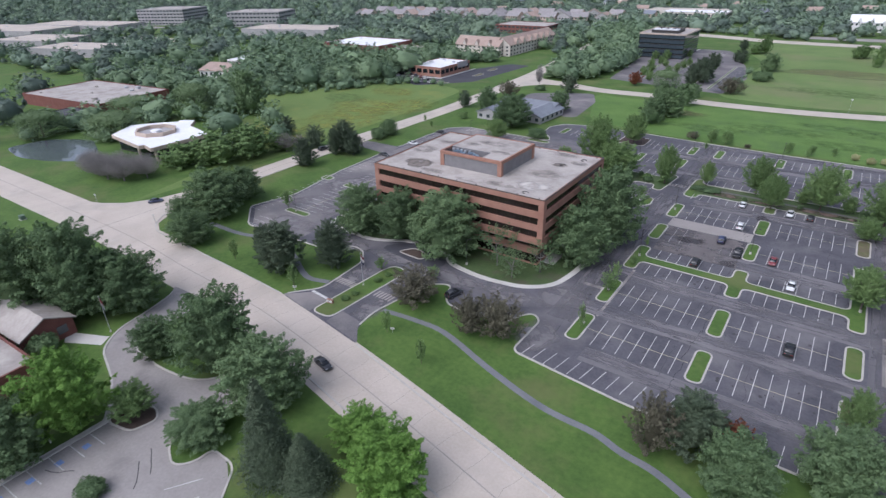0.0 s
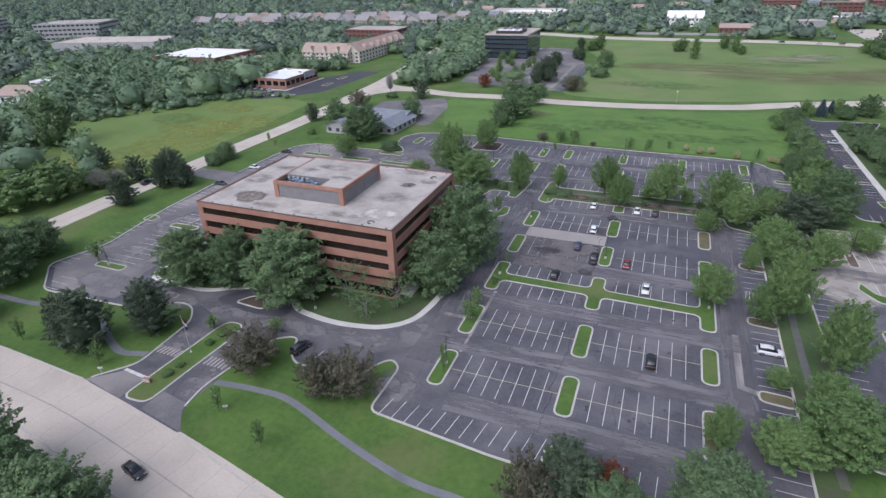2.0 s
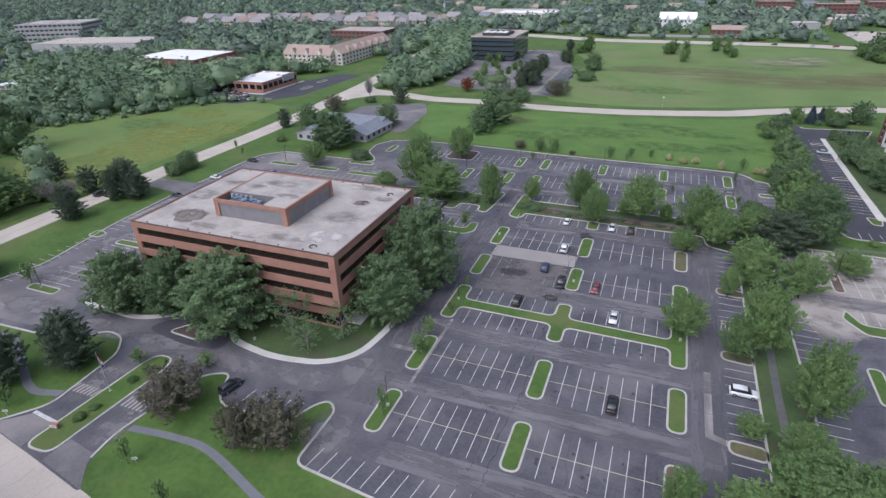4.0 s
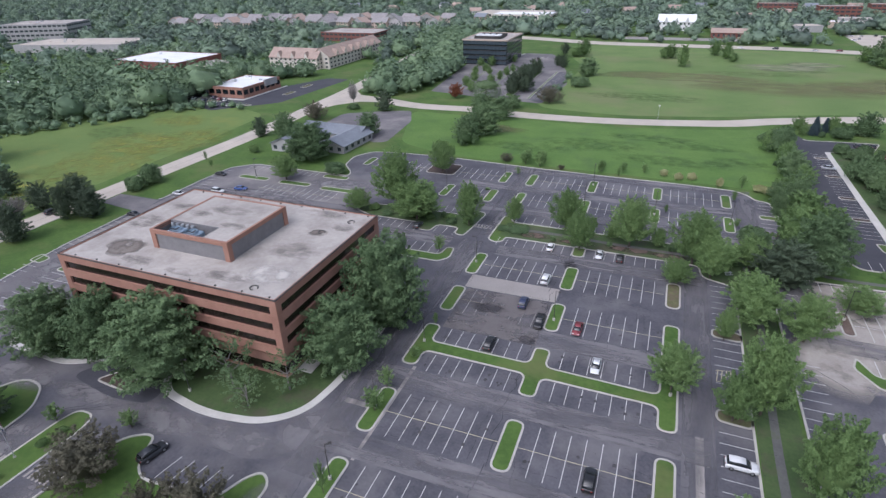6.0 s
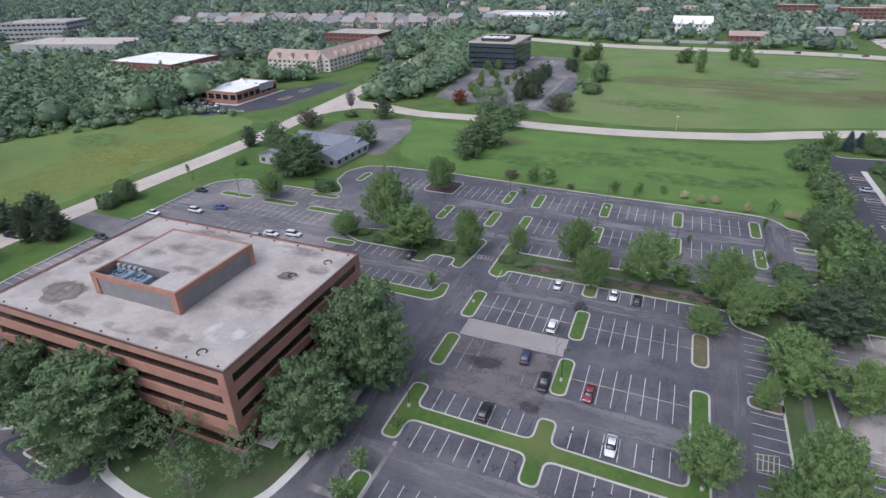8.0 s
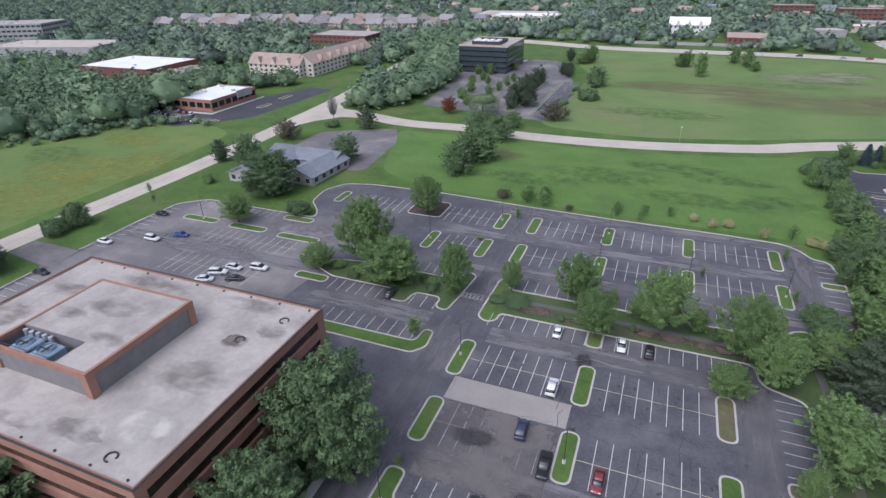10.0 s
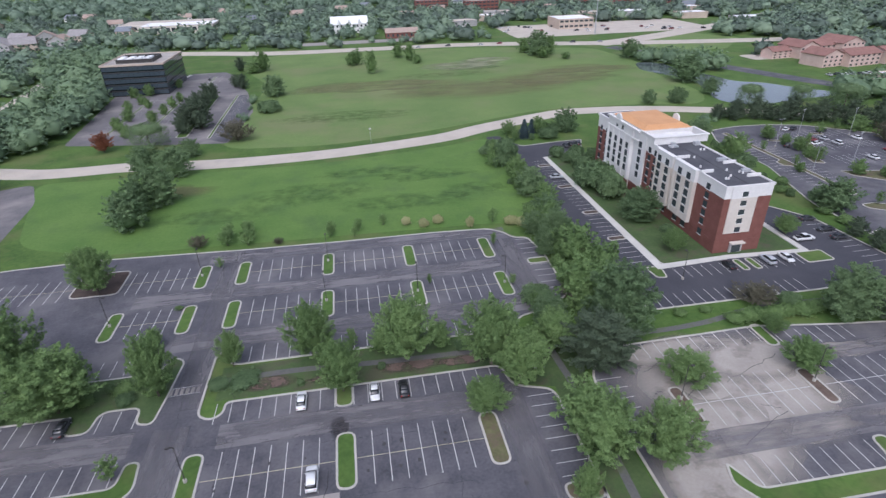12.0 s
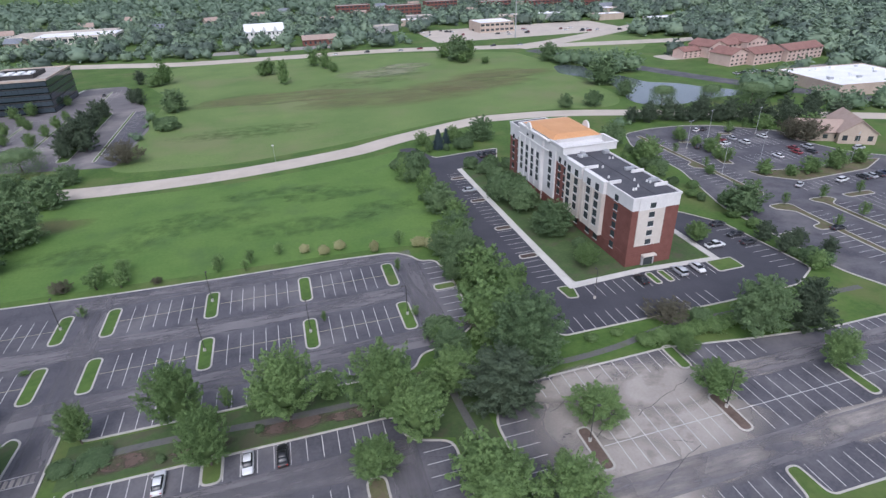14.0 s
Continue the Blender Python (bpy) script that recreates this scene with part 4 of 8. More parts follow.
for i, (x, y, r) in enumerate(((-79, 135, 6), (-73, 128.5, 4), (-84.5, 131.5, 4))):
    blot(x, y, r, 23.11 + i * 0.004, 80 + i, DAMP, parent=pent, squash=0.4)
part("well_wall", boxes((WX0, WX1, WY1 - 0.1, WY1 - 0.003, 19.0, 23.15), (WX1 - 0.1, WX1 - 0.003, WY0, WY1 - 0.1, 19.0, 23.15)), LOUVRE, pent)
part("floor_grate", boxes((WX0, WX1, WY0, WY1, RZ, RZ + 0.1)), ROOF_DARK, pent)
for x in (-84.6, -80.2):
    unit = bevelled(boxes((x - 1.7, x + 1.7, 122.6, 126.0, RZ + 0.1, 22.4)), 0.2)
    cooler = part("cooler", unit, UNIT_BLUE, pent, "blue-grey cooling tower")
    bm = bmesh.new()
    bmesh.ops.create_cone(bm, cap_ends=False, segments=20, radius1=1.25, radius2=1.15, depth=0.5, matrix=pose(x, 124.3, 22.65))
    part("fan_ring", bm, UNIT_BLUE, cooler)
    part("fan_hub", boxes((x - 1.15, x + 1.15, 124.2, 124.4, 22.55, 22.65), (x - 0.1, x + 0.1, 123.2, 125.4, 22.5, 22.6)), DARK_METAL, cooler)
for i in range(5):
    bm = bmesh.new()
    bmesh.ops.create_cone(bm, cap_ends=True, segments=12, radius1=0.35, radius2=0.35, depth=0.9, matrix=pose(-87.3 + i * 1.35, 126.3, 22.4))
    part("exhaust", bm, METAL, pent)
part("handrail", boxes((WX0, WX1, WY0 + 0.3, WY0 + 0.36, 23.2, 23.26), (WX0 + 0.5, WX0 + 0.56, WY0, WY1, 22.9, 22.96)), DARK_METAL, pent)
# patio edge on the east side
part("terrace", boxes((OX1 - 1.6, OX1 + 1.6, 117, 146, 0.12, 0.3)), WALKWAY, office, "pale terrace along the wall")

# ---- the hotel ----
hotel = thing("hotel", "six-storey red brick and white stucco hotel with an orange tower roof", "hotel", pose(0.9, 2.3, 0))
HX0, HX1, HY0, HY1 = 83.6, 96.4, 215.6, 289.4


def bay(y0, y1, out, z0, z1, material, name="bay", label=""):
    return part(name, boxes((HX0 - out, HX0 + 0.2, y0, y1, z0, z1)), material, hotel, label)


part("brick_wall", boxes((HX0, HX1, HY0, 254.6, 0.1, 15.2)), RED_BRICK, hotel, "red brick wall")
part("brick_wall", boxes((HX0, HX1, 279.4, HY1, 0.1, 13.4)), RED_BRICK, hotel, "red brick wall")
part("upper_band", boxes((HX0 - 0.05, HX1 + 0.05, 279.4, HY1 + 0.05, 13.4, 17.3)), WHITE, hotel, "white stucco band")
part("upper_band", boxes((HX0 - 0.05, HX1 + 0.05, HY0 - 0.05, 254.6, 15.2, 17.9)), WHITE, hotel, "white stucco band under the roof")
part("cornice", ring(HX0 - 0.22, HX1 + 0.22, HY0 - 0.22, 254.6, 18.0, 18.55, 0.4), WHITE, hotel, "projecting white cornice")
part("cornice", ring(HX0 - 0.3, HX1 + 0.3, 279.4, HY1 + 0.3, 17.3, 18.1, 0.5), WHITE, hotel, "projecting white cornice")
part("flat_roof", boxes((HX0 + 0.1, HX1 - 0.1, 279.5, HY1 - 0.1, 17.3, 18.0)), ROOF_DARK, hotel)
part("flat_roof", boxes((HX0 + 0.1, HX1 - 0.1, HY0 + 0.1, 254.5, 17.9, 18.2)), ROOF_DARK, hotel, "dark membrane roof")
part("gable_panel", boxes((85.3, 92.5, HY0 - 0.22, HY0 + 0.2, 5.6, 15.2)), CREAM, hotel, "cream stucco centre panel")
part("gable_band", boxes((85.2, 92.6, HY0 - 0.3, HY0 + 0.2, 15.2, 18.5)), WHITE, hotel)
bay(227.3, 237.3, 0.9, 3.6, 15.2, CREAM, label="cream stucco bay")
bay(238.5, 247.0, 0.9, 3.6, 15.2, CREAM, label="cream stucco bay")
bay(237.3, 238.5, 0.35, 3.6, 17.9, CREAM, "recess")
for y0, y1 in ((227.3, 237.3), (238.5, 247.0)):
    part("bay_cap", boxes((HX0 - 1.05, HX0 + 0.25, y0 - 0.1, y1 + 0.1, 18.25, 18.6)), WHITE, hotel)
    part("bay_band", boxes((HX0 - 0.95, HX0 + 0.3, y0 - 0.04, y1 + 0.04, 15.2, 18.25)), WHITE, hotel)
    for y in (y0 + 0.5, (y0 + y1) / 2, y1 - 0.5):
        part("pilaster", boxes((HX0 - 1.08, HX0 - 0.85, y - 0.4, y + 0.4, 3.6, 15.2)), CREAM, hotel)
# tower
tower = part("tower", boxes((HX0 - 1.2, HX1 + 2.6, 262.0, 279.4, 0.1, 20.0), (HX0 - 0.5, HX1 + 2.4, 254.6, 262.0, 0.1, 19.3)), WHITE, hotel, "tall white stucco tower")
part("tower_base", boxes((HX0 - 1.28, HX0 - 0.9, 261.9, 279.5, 0.1, 3.0), (HX0 - 0.58, HX0, 254.5, 261.9, 0.1, 3.0)), RED_BRICK, hotel, "red brick base")
part("tower_cornice", ring(HX0 - 1.6, HX1 + 3.0, 258.2, 279.8, 19.9, 20.45, 0.8), WHITE, hotel)
part("tower_ledge", ring(HX0 - 1.45, HX1 + 2.8, 258.3, 279.6, 17.0, 17.35, 0.5), WHITE, hotel)
part("terrace_wall", ring(HX0 - 0.4, HX1 + 4.0, 250.2, 258.2, 18.2, 20.4, 0.35), WHITE, hotel, "white parapet round the terrace")
part("terrace_ledge", ring(HX0 - 0.7, HX1 + 4.3, 249.9, 258.2, 20.3, 20.55, 0.7), WHITE, hotel)
part("terrace_floor", boxes((HX0, HX1 + 3.6, 250.5, 258.2, 18.21, 18.5)), GREY_WALL, hotel)
bm = prism([(HX0, 257.6), (HX1 + 3.0, 257.6), (HX1 + 3.0, 279), (HX0, 279)], 20.0, 20.5)
part("roof_curb", bm, WHITE, hotel)
bm = bmesh.new()
lo = [bm.verts.new(p) for p in ((HX0 - 0.2, 257.4, 20.5), (HX1 + 3.2, 257.4, 20.5), (HX1 + 3.2, 278.6, 20.5), (HX0 - 0.2, 278.6, 20.5))]
hi = [bm.verts.new(p) for p in ((HX0 + 2.2, 260, 21.5), (HX1 + 0.8, 260, 21.5), (HX1 + 0.8, 276, 21.5), (HX0 + 2.2, 276, 21.5))]
bm.faces.new(hi)
for i in range(4):
    bm.faces.new((lo[i], lo[(i + 1) % 4], hi[(i + 1) % 4], hi[i]))
part("orange_roof", bm, COPPER, hotel, "bright orange metal hip roof")
for y in (262.7, 266.8, 270.8, 274.8, 278.7):
    part("pilaster", boxes((HX0 - 1.5, HX0 - 1.15, y - 0.5, y + 0.5, 3.2, 17.4)), WHITE, hotel)
bm = bmesh.new()
bmesh.ops.create_cone(bm, cap_ends=True, segments=24, radius1=1.8, radius2=1.8, depth=0.5, matrix=pose(HX0 - 1.2, 272, 20.5, 0, 90, 0))
part("round_gable", bm, WHITE, hotel, "small round white gable")
bm = bmesh.new()
bmesh.ops.create_cone(bm, cap_ends=True, segments=24, radius1=1.8, radius2=1.8, depth=0.5, matrix=pose(HX1 + 2.6, 266, 20.9, 0, 90, 0))
part("round_gable", bm, WHITE, hotel, "small round white gable")


def window_grid(parent, ys, zs, x, w, h, face="w", frame_mat=None, glass=None):
    me = pane_mesh("window", w, h, glass or GLASS_G, 0.12)
    fr = bpy.data.meshes.new("sill")
    bm = boxes((-w / 2 - 0.1, w / 2 + 0.1, -0.14, 0.1, -0.16, 0.0))
    bm.to_mesh(fr)
    bm.free()
    fr.materials.append(frame_mat or WHITE)
    for u in ys:
        for z in zs:
            where = pose(x, u, z, 0, 0, -90) if face == "w" else pose(u, x, z)
            win = same_part("window", me, parent, where)
            same_part("sill", fr, win, pose(0, 0, 0))


STOREYS = [5.6 + 2.42 * i for i in range(5)]
window_grid(hotel, (88.9,), [z + 0.3 for z in STOREYS], HY0 - 0.28, 1.5, 1.3, "s")
window_grid(hotel, (222.4,), [2.6] + STOREYS, HX0 - 0.04, 1.6, 1.6)
for y0 in (227.3, 238.1):
    window_grid(hotel, (y0 + 2.8, y0 + 7.0), STOREYS, HX0 - 0.94, 1.8, 1.8)
    window_grid(hotel, (y0 + 2.8, y0 + 7.0), [1.3], HX0 - 0.05, 1.9, 1.5)
window_grid(hotel, (248.9, 252.4), STOREYS, HX0 - 0.06, 1.5, 1.6)
window_grid(hotel, (257.6,), STOREYS, HX0 - 0.54, 1.7, 1.8)
window_grid(hotel, (264.8, 268.8, 272.8, 276.8), STOREYS[:4], HX0 - 1.24, 1.6, 1.9)
window_grid(hotel, (268.8, 272.8), [17.9], HX0 - 1.24, 1.2, 1.4)
window_grid(hotel, (282.0, 286.4), [2.6] + STOREYS[:4], HX0 - 0.06, 1.5, 1.6)
part("door_frame", boxes((87.9, 91.4, HY0 - 0.5, HY0, 0.1, 2.7)), GREY_WALL, hotel, "glazed entrance door under a small canopy")
part("door", boxes((88.4, 90.9, HY0 - 0.56, HY0 - 0.5, 0.2, 2.4)), GLASS_G, hotel)
part("canopy", bevelled(boxes((87.8, 91.5, HY0 - 1.4, HY0 - 0.02, 2.75, 3.1))), CREAM, hotel)
part("ground_band", boxes((HX0 - 0.06, HX1 + 0.06, HY0 - 0.06, 254.4, 3.35, 3.5)), RED_BRICK, hotel)
# roof clutter
for x, y, w, d, h in ((92.6, 233, 2.6, 1.0, 0.8), (93.6, 224, 2.4, 1.0, 0.8), (86.5, 246.6, 2.6, 1.6, 0.5), (88.5, 249, 1.2, 1.2, 0.6), (94.6, 247, 1.6, 1.6, 0.9)):
    part("roof_unit", bevelled(boxes((x, x + w, y, y + d, 18.2, 18.2 + h)), 0.04), METAL, hotel, "white metal roof unit")
rng = random.Random(4)
for i in range(11):
    x, y = rng.uniform(85, 95.5), rng.uniform(217.5, 249)
    bm = bmesh.new()
    bmesh.ops.create_cone(bm, cap_ends=True, segments=10, radius1=0.28, radius2=0.2, depth=0.6, matrix=pose(x, y, 18.5))
    part("vent", bm, WHITE, hotel)
part("roof_divider", boxes((90.0, 90.2, HY0 + 0.5, 250, 18.2, 18.32)), ROOF_DARK, hotel)
for x0, x1, y in ((HX0 - 0.2, HX0 + 3.2, 226), (HX0 - 0.2, HX0 + 3.6, 237.6), (HX1 - 3.4, HX1 + 0.2, 231), (HX1 - 3.4, HX1 + 0.2, 221)):
    part("stub_parapet", bevelled(boxes((x0, x1, y, y + 0.5, 18.2, 19.0)), 0.03), WHITE, hotel)


# ---- buildings farther off ----
def flat_house(label, x0, x1, y0, y1, h, wall, top, storeys=1, cat="building", turn=0.0, glass=None, windows=True, clutter=0, faces="se", name="flat_roofed_building"):
    """A flat-roofed block with a parapet and window bands, turned about its middle."""
    cx, cy, w, d = (x0 + x1) / 2, (y0 + y1) / 2, (x1 - x0) / 2, (y1 - y0) / 2
    root = thing(name, label, cat, pose(cx, cy, 0, 0, 0, turn))
    part("wall", boxes((-w, w, -d, d, 0, h - 0.3)), wall, root)
    part("roof", boxes((-w + 0.3, w - 0.3, -d + 0.3, d - 0.3, h - 0.3, h - 0.1)), top, root)
    part("parapet", ring(-w - 0.1, w + 0.1, -d - 0.1, d + 0.1, h - 0.6, h + 0.25, 0.4), wall, root)
    if windows:
        step = h / storeys
        for i in range(storeys):
            z = i * step + step * 0.35
            for f in faces:
                span = w if f in "sn" else d
                n = max(3, min(14, int(span * 2 / 5)))
                me = pane_mesh("window", span * 2 / n * 0.72, step * 0.42, glass or GLASS_G)
                for j in range(n):
                    c = -span + (j + 0.5) * span * 2 / n
                    same_part("window", me, root, {"s": pose(c, -d - 0.06, z), "n": pose(c, d + 0.06, z), "e": pose(w + 0.06, c, z, 0, 0, 90), "w": pose(-w - 0.06, c, z, 0, 0, -90)}[f])
    rg = random.Random(int(abs(x0) + abs(y0)))
    for i in range(clutter):
        x, y, s = rg.uniform(-w * 0.8, w * 0.8), rg.uniform(-d * 0.8, d * 0.8), rg.uniform(0.6, 1.6)
        part("roof_unit", bevelled(boxes((x - s, x + s, y - s * 0.7, y + s * 0.7, h - 0.1, h + s * 0.8)), 0.05), METAL if i % 2 else top, root)
    return root


def gabled(label, x0, x1, y0, y1, eave, ridge, wall, top, along="x", cat="house", turn=0.0, dormers=0, storeys=1, name="gabled_building", faces="se"):
    """A block under a pitched roof."""
    cx, cy, w, d = (x0 + x1) / 2, (y0 + y1) / 2, (x1 - x0) / 2, (y1 - y0) / 2
    root = thing(name, label, cat, pose(cx, cy, 0, 0, 0, turn))
    bm = boxes((-w, w, -d, d, 0, eave))
    if along == "x":
        ends = [((-w, -d, eave), (-w, d, eave), (-w, 0, ridge - 0.15)), ((w, -d, eave), (w, d, eave), (w, 0, ridge - 0.15))]
    else:
        ends = [((-w, -d, eave), (w, -d, eave), (0, -d, ridge - 0.15)), ((-w, d, eave), (w, d, eave), (0, d, ridge - 0.15))]
    for tri in ends:
        bm.faces.new([bm.verts.new(p) for p in tri])
    part("wall", bm, wall, root)
    o = 0.6
    bm = bmesh.new()
    for s in (-1, 1):
        if along == "x":
            q = [(-w - o, s * (d + o), eave - 0.25), (w + o, s * (d + o), eave - 0.25), (w + o, 0, ridge), (-w - o, 0, ridge)]
        else:
            q = [(s * (w + o), -d - o, eave - 0.25), (s * (w + o), d + o, eave - 0.25), (0, d + o, ridge), (0, -d - o, ridge)]
        f = bm.faces.new([bm.verts.new(p) for p in q])
    bmesh.ops.recalc_face_normals(bm, faces=bm.faces)
    bmesh.ops.solidify(bm, geom=bm.faces[:], thickness=0.25)
    part("roof", bm, top, root)
    step = eave / storeys
    for i in range(storeys):
        for f in faces:
            span = w if f in "sn" else d
            n = max(2, min(16, int(span * 2 / 4)))
            me = pane_mesh("window", span * 2 / n * 0.4, step * 0.45, GLASS_G)
            for j in range(n):
                c = -span + (j + 0.5) * span * 2 / n
                same_part("window", me, root, {"s": pose(c, -d - 0.05, i * step + step * 0.3), "e": pose(w + 0.05, c, i * step + step * 0.3, 0, 0, 90), "w": pose(-w - 0.05, c, i * step + step * 0.3, 0, 0, -90)}[f])
    for i in range(dormers):
        c = -0.85 + 1.7 * (i + 0.5) / dormers
        for s in ((-1, 1) if along == "y" else (-1,)):
            m = pose(s * w, c * d, eave, 0, 0, 90 * s) if along == "y" else pose(c * w, -d, eave)
            bm = bmesh.new()
            g = (ridge - eave) * 0.75
            lo = [bm.verts.new(m @ Vector(p)) for p in ((-2, -0.3, 0), (2, -0.3, 0), (0, -0.3, g))]
            hi = [bm.verts.new(m @ Vector(p)) for p in ((-2, 4, 0), (2, 4, 0), (0, 4, g))]
            bm.faces.new(lo)
            bm.faces.new((lo[0], lo[2], hi[2], hi[0]))
            bm.faces.new((lo[1], hi[1], hi[2], lo[2]))
            part("dormer", bm, top, root)
            bm = bmesh.new()
            bm.faces.new([bm.verts.new(m @ Vector(p)) for p in ((-1.9, -0.36, -0.3), (1.9, -0.36, -0.3), (0, -0.36, g * 0.9))])
            part("gable", bm, wall, root)
    return root


# pavilion with the white roof and eight-sided lantern
pavilion = thing("pavilion", "low dark glass pavilion under a broad white roof", "pavilion", pose(-240, 121, 0, 0, 0, 8))
part("wall", boxes((-14, 16, -10, 11, 0, 4.6)), DARK_METAL, pavilion)
pane_row(pavilion, -13.5, 13.5, -10.1, "s", 0.6, 3.4, 9, GLASS_K)
pane_row(pavilion, -9.5, 10.5, 14.1, "e", 0.6, 3.4, 7, GLASS_K)
roof_line = [(-18.6, -9.8), (8.2, -16.3), (9.0, -14.3), (15.5, -16.5), (16.2, -15.3), (20.3, 8.7), (10.4, 12.4), (1.9, 15.1), (-4.7, 23.3), (-11.1, 20.6), (-9.7, 17.8), (-15.7, 14.1), (-25.4, 4.7)]
part("fascia", prism(roof_line, 4.6, 6.0), TAN_WALL, pavilion)
part("roof", prism([(x * 0.985, y * 0.98) for x, y in roof_line], 6.0, 6.12), WHITE_ROOF, pavilion, "bright white membrane roof")
eight = [(-2.8 + 9.2 * math.cos(math.radians(22.5 + 45 * i)), 0.8 + 8.4 * math.sin(math.radians(22.5 + 45 * i))) for i in range(8)]
part("lantern", ribbon(eight, 0, 0.8, 6.1, 7.7, True), TAN_WALL, pavilion, "eight-sided brown parapet")
part("lantern_floor", prism([(-2.8 + (x - -2.8) * 0.9, 0.8 + (y - 0.8) * 0.9) for x, y in eight], 6.12, 6.3), GREY_WALL, pavilion)
part("hatch", bevelled(boxes((-4.8, -0.8, -0.7, 2.3, 6.3, 7.3))), WHITE_ROOF, pavilion)
for x, y in ((-12, -9.6), (2, -12.4), (15.4, -14.4), (19.4, -7), (23, 1.6)):
    part("column", boxes((x - 0.4, x + 0.4, y - 0.4, y + 0.4, 0, 4.6)), TAN_WALL, pavilion)

brick_works = flat_house("long low red brick works with a stained grey roof", -400, -326, 130, 174, 6.2, RED_BRICK, ROOF_PALE, windows=False, clutter=7, turn=6, cat="warehouse")
flat_house("low dark annex with a brick chimney in front of the works", -343, -322, 117, 131, 3.6, DARK_METAL, ROOF_DARK, turn=6)
flat_house("white-roofed brick shop with broad front windows", -253, -227, 314, 350, 6.2, BRICK, WHITE_ROOF, clutter=5, cat="shop", faces="se", glass=GLASS_K)
part("shop_front", boxes((-6, 6, -0.5, 0.4, 3.6, 7.4)), GREY_WALL, thing("shop_sign", "tall grey entrance front of the brick shop", "shop front", pose(-226.6, 340, 0, 0, 0, 90)))
dark_office = thing("glass_office", "dark glass office with pale parapet and white roof units", "office building", pose(-125, 484, 0))
part("wall", boxes((-17, 17, -22, 22, 0, 17.2)), GLASS_K, dark_office, "dark reflecting glass")
for k in range(5):
    z = 0.6 + k * 3.45
    pane_row(dark_office, -16.8, 16.8, -22.05, "s", z, 2.2, 12, GLASS_B)
    pane_row(dark_office, -21.8, 21.8, 17.05, "e", z, 2.2, 15, GLASS_B)
    part("floor_band", ring(-17.12, 17.12, -22.12, 22.12, z + 2.35, z + 2.75, 0.3), DARK_METAL, dark_office)
part("parapet", ring(-17.4, 17.4, -22.4, 22.4, 16.9, 17.9, 0.7), TAN_WALL, dark_office, "pale parapet")
part("roof", boxes((-16.8, 16.8, -21.8, 21.8, 17.2, 17.5)), ROOF_PALE, dark_office)
part("unit_screen", ring(-10, 10, -16, 4, 17.5, 19.6, 0.4), DARK_METAL, dark_office, "dark screen round the roof units")
for k in range(8):
    x, y = -7.4 + (k % 4) * 4.9, -13.6 + (k // 4) * 5.4
    part("roof_unit", bevelled(boxes((x - 1.6, x + 1.6, y - 1.8, y + 1.8, 17.5, 20.2)), 0.1), WHITE_ROOF, dark_office, "white roof unit")
gabled("tan gabled inn with rows of small windows", -280, -238, 410, 426, 8.0, 14, CREAM, SHINGLE_TAN, "x", "inn", 0, 3, 3)
gabled("tan gabled inn wing with dormers", -246, -231, 416, 500, 8.5, 14.4, CREAM, SHINGLE_TAN, "y", "inn", 0, 6, 3)
gabled("low clinic with blue-grey shingle roof", -147, -134, 234.5, 262, 3.4, 6.0, GREY_WALL, SHINGLE_GREY, "y", "clinic", -3)
gabled("rear wing of the clinic with blue-grey shingle roof", -147.6, -117, 256, 269, 3.4, 5.7, GREY_WALL, SHINGLE_GREY, "x", "clinic", -3)
gabled("east wing of the clinic with blue-grey shingle roof", -127, -114.6, 240, 263, 3.4, 5.8, GREY_WALL, SHINGLE_GREY, "y", "clinic", -3)
gabled("red brick house with a low pale roof", -150, -123.4, 22.4, 32.6, 4.2, 6.8, RED_BRICK, ROOF_PALE, "x", "house", 4)
flat_house("lower flat wing of the brick house with pale roof", -134, -111.6, 2, 21.6, 4.8, RED_BRICK, ROOF_PALE, windows=False, turn=3)
flat_house("five-storey banded office block far off", -840, -770, 440, 500, 20, GREY_WALL, ROOF_PALE, storeys=5, cat="office building", clutter=4, turn=25, glass=GLASS_G)
flat_house("banded office block with ribbon windows far off", -690, -618, 480, 530, 18, GREY_WALL, ROOF_PALE, storeys=4, cat="office building", clutter=4, turn=25, glass=GLASS_G)
flat_house("brick warehouse with a white roof among trees", -400, -335, 372, 420, 7, RED_BRICK, WHITE_ROOF, windows=False, clutter=3, cat="warehouse")
flat_house("low annex of the warehouse with a grey roof", -342, -312, 384, 410, 4, TAN_WALL, ROOF_PALE, windows=False, cat="warehouse")
gabled("white two-storey house with a brown roof", -385, -352, 236, 262, 5, 8.5, WHITE, SHINGLE_TAN, "x", "house", 15)
flat_house("white cube house behind the brown roof", -388, -358, 262, 285, 8, WHITE, WHITE_ROOF, storeys=2, turn=10)
for lab, x0, x1, y0, y1, tn in (("pale flat warehouse roof among trees", -960, -810, 265, 330, 15), ("wide white warehouse roof far off", -930, -780, 345, 400, 15), ("low warehouse with white roof edges", -760, -680, 235, 290, 20),
                                ("low grey warehouse behind willows", -640, -560, 228, 270, 18), ("flat sandy roof beyond the trees", -590, -480, 430, 480, 15)):
    flat_house(lab, x0, x1, y0, y1, 7, GREY_WALL, CONCRETE, windows=False, clutter=4, turn=tn, cat="warehouse")
flat_house("red brick hall with a flat roof far off", -330, -270, 560, 600, 8, RED_BRICK, ROOF_PALE, storeys=2, cat="hall")
flat_house("low white hall beyond the highway", -215, -140, 775, 815, 8, CREAM, WHITE_ROOF, storeys=1, cat="hall")
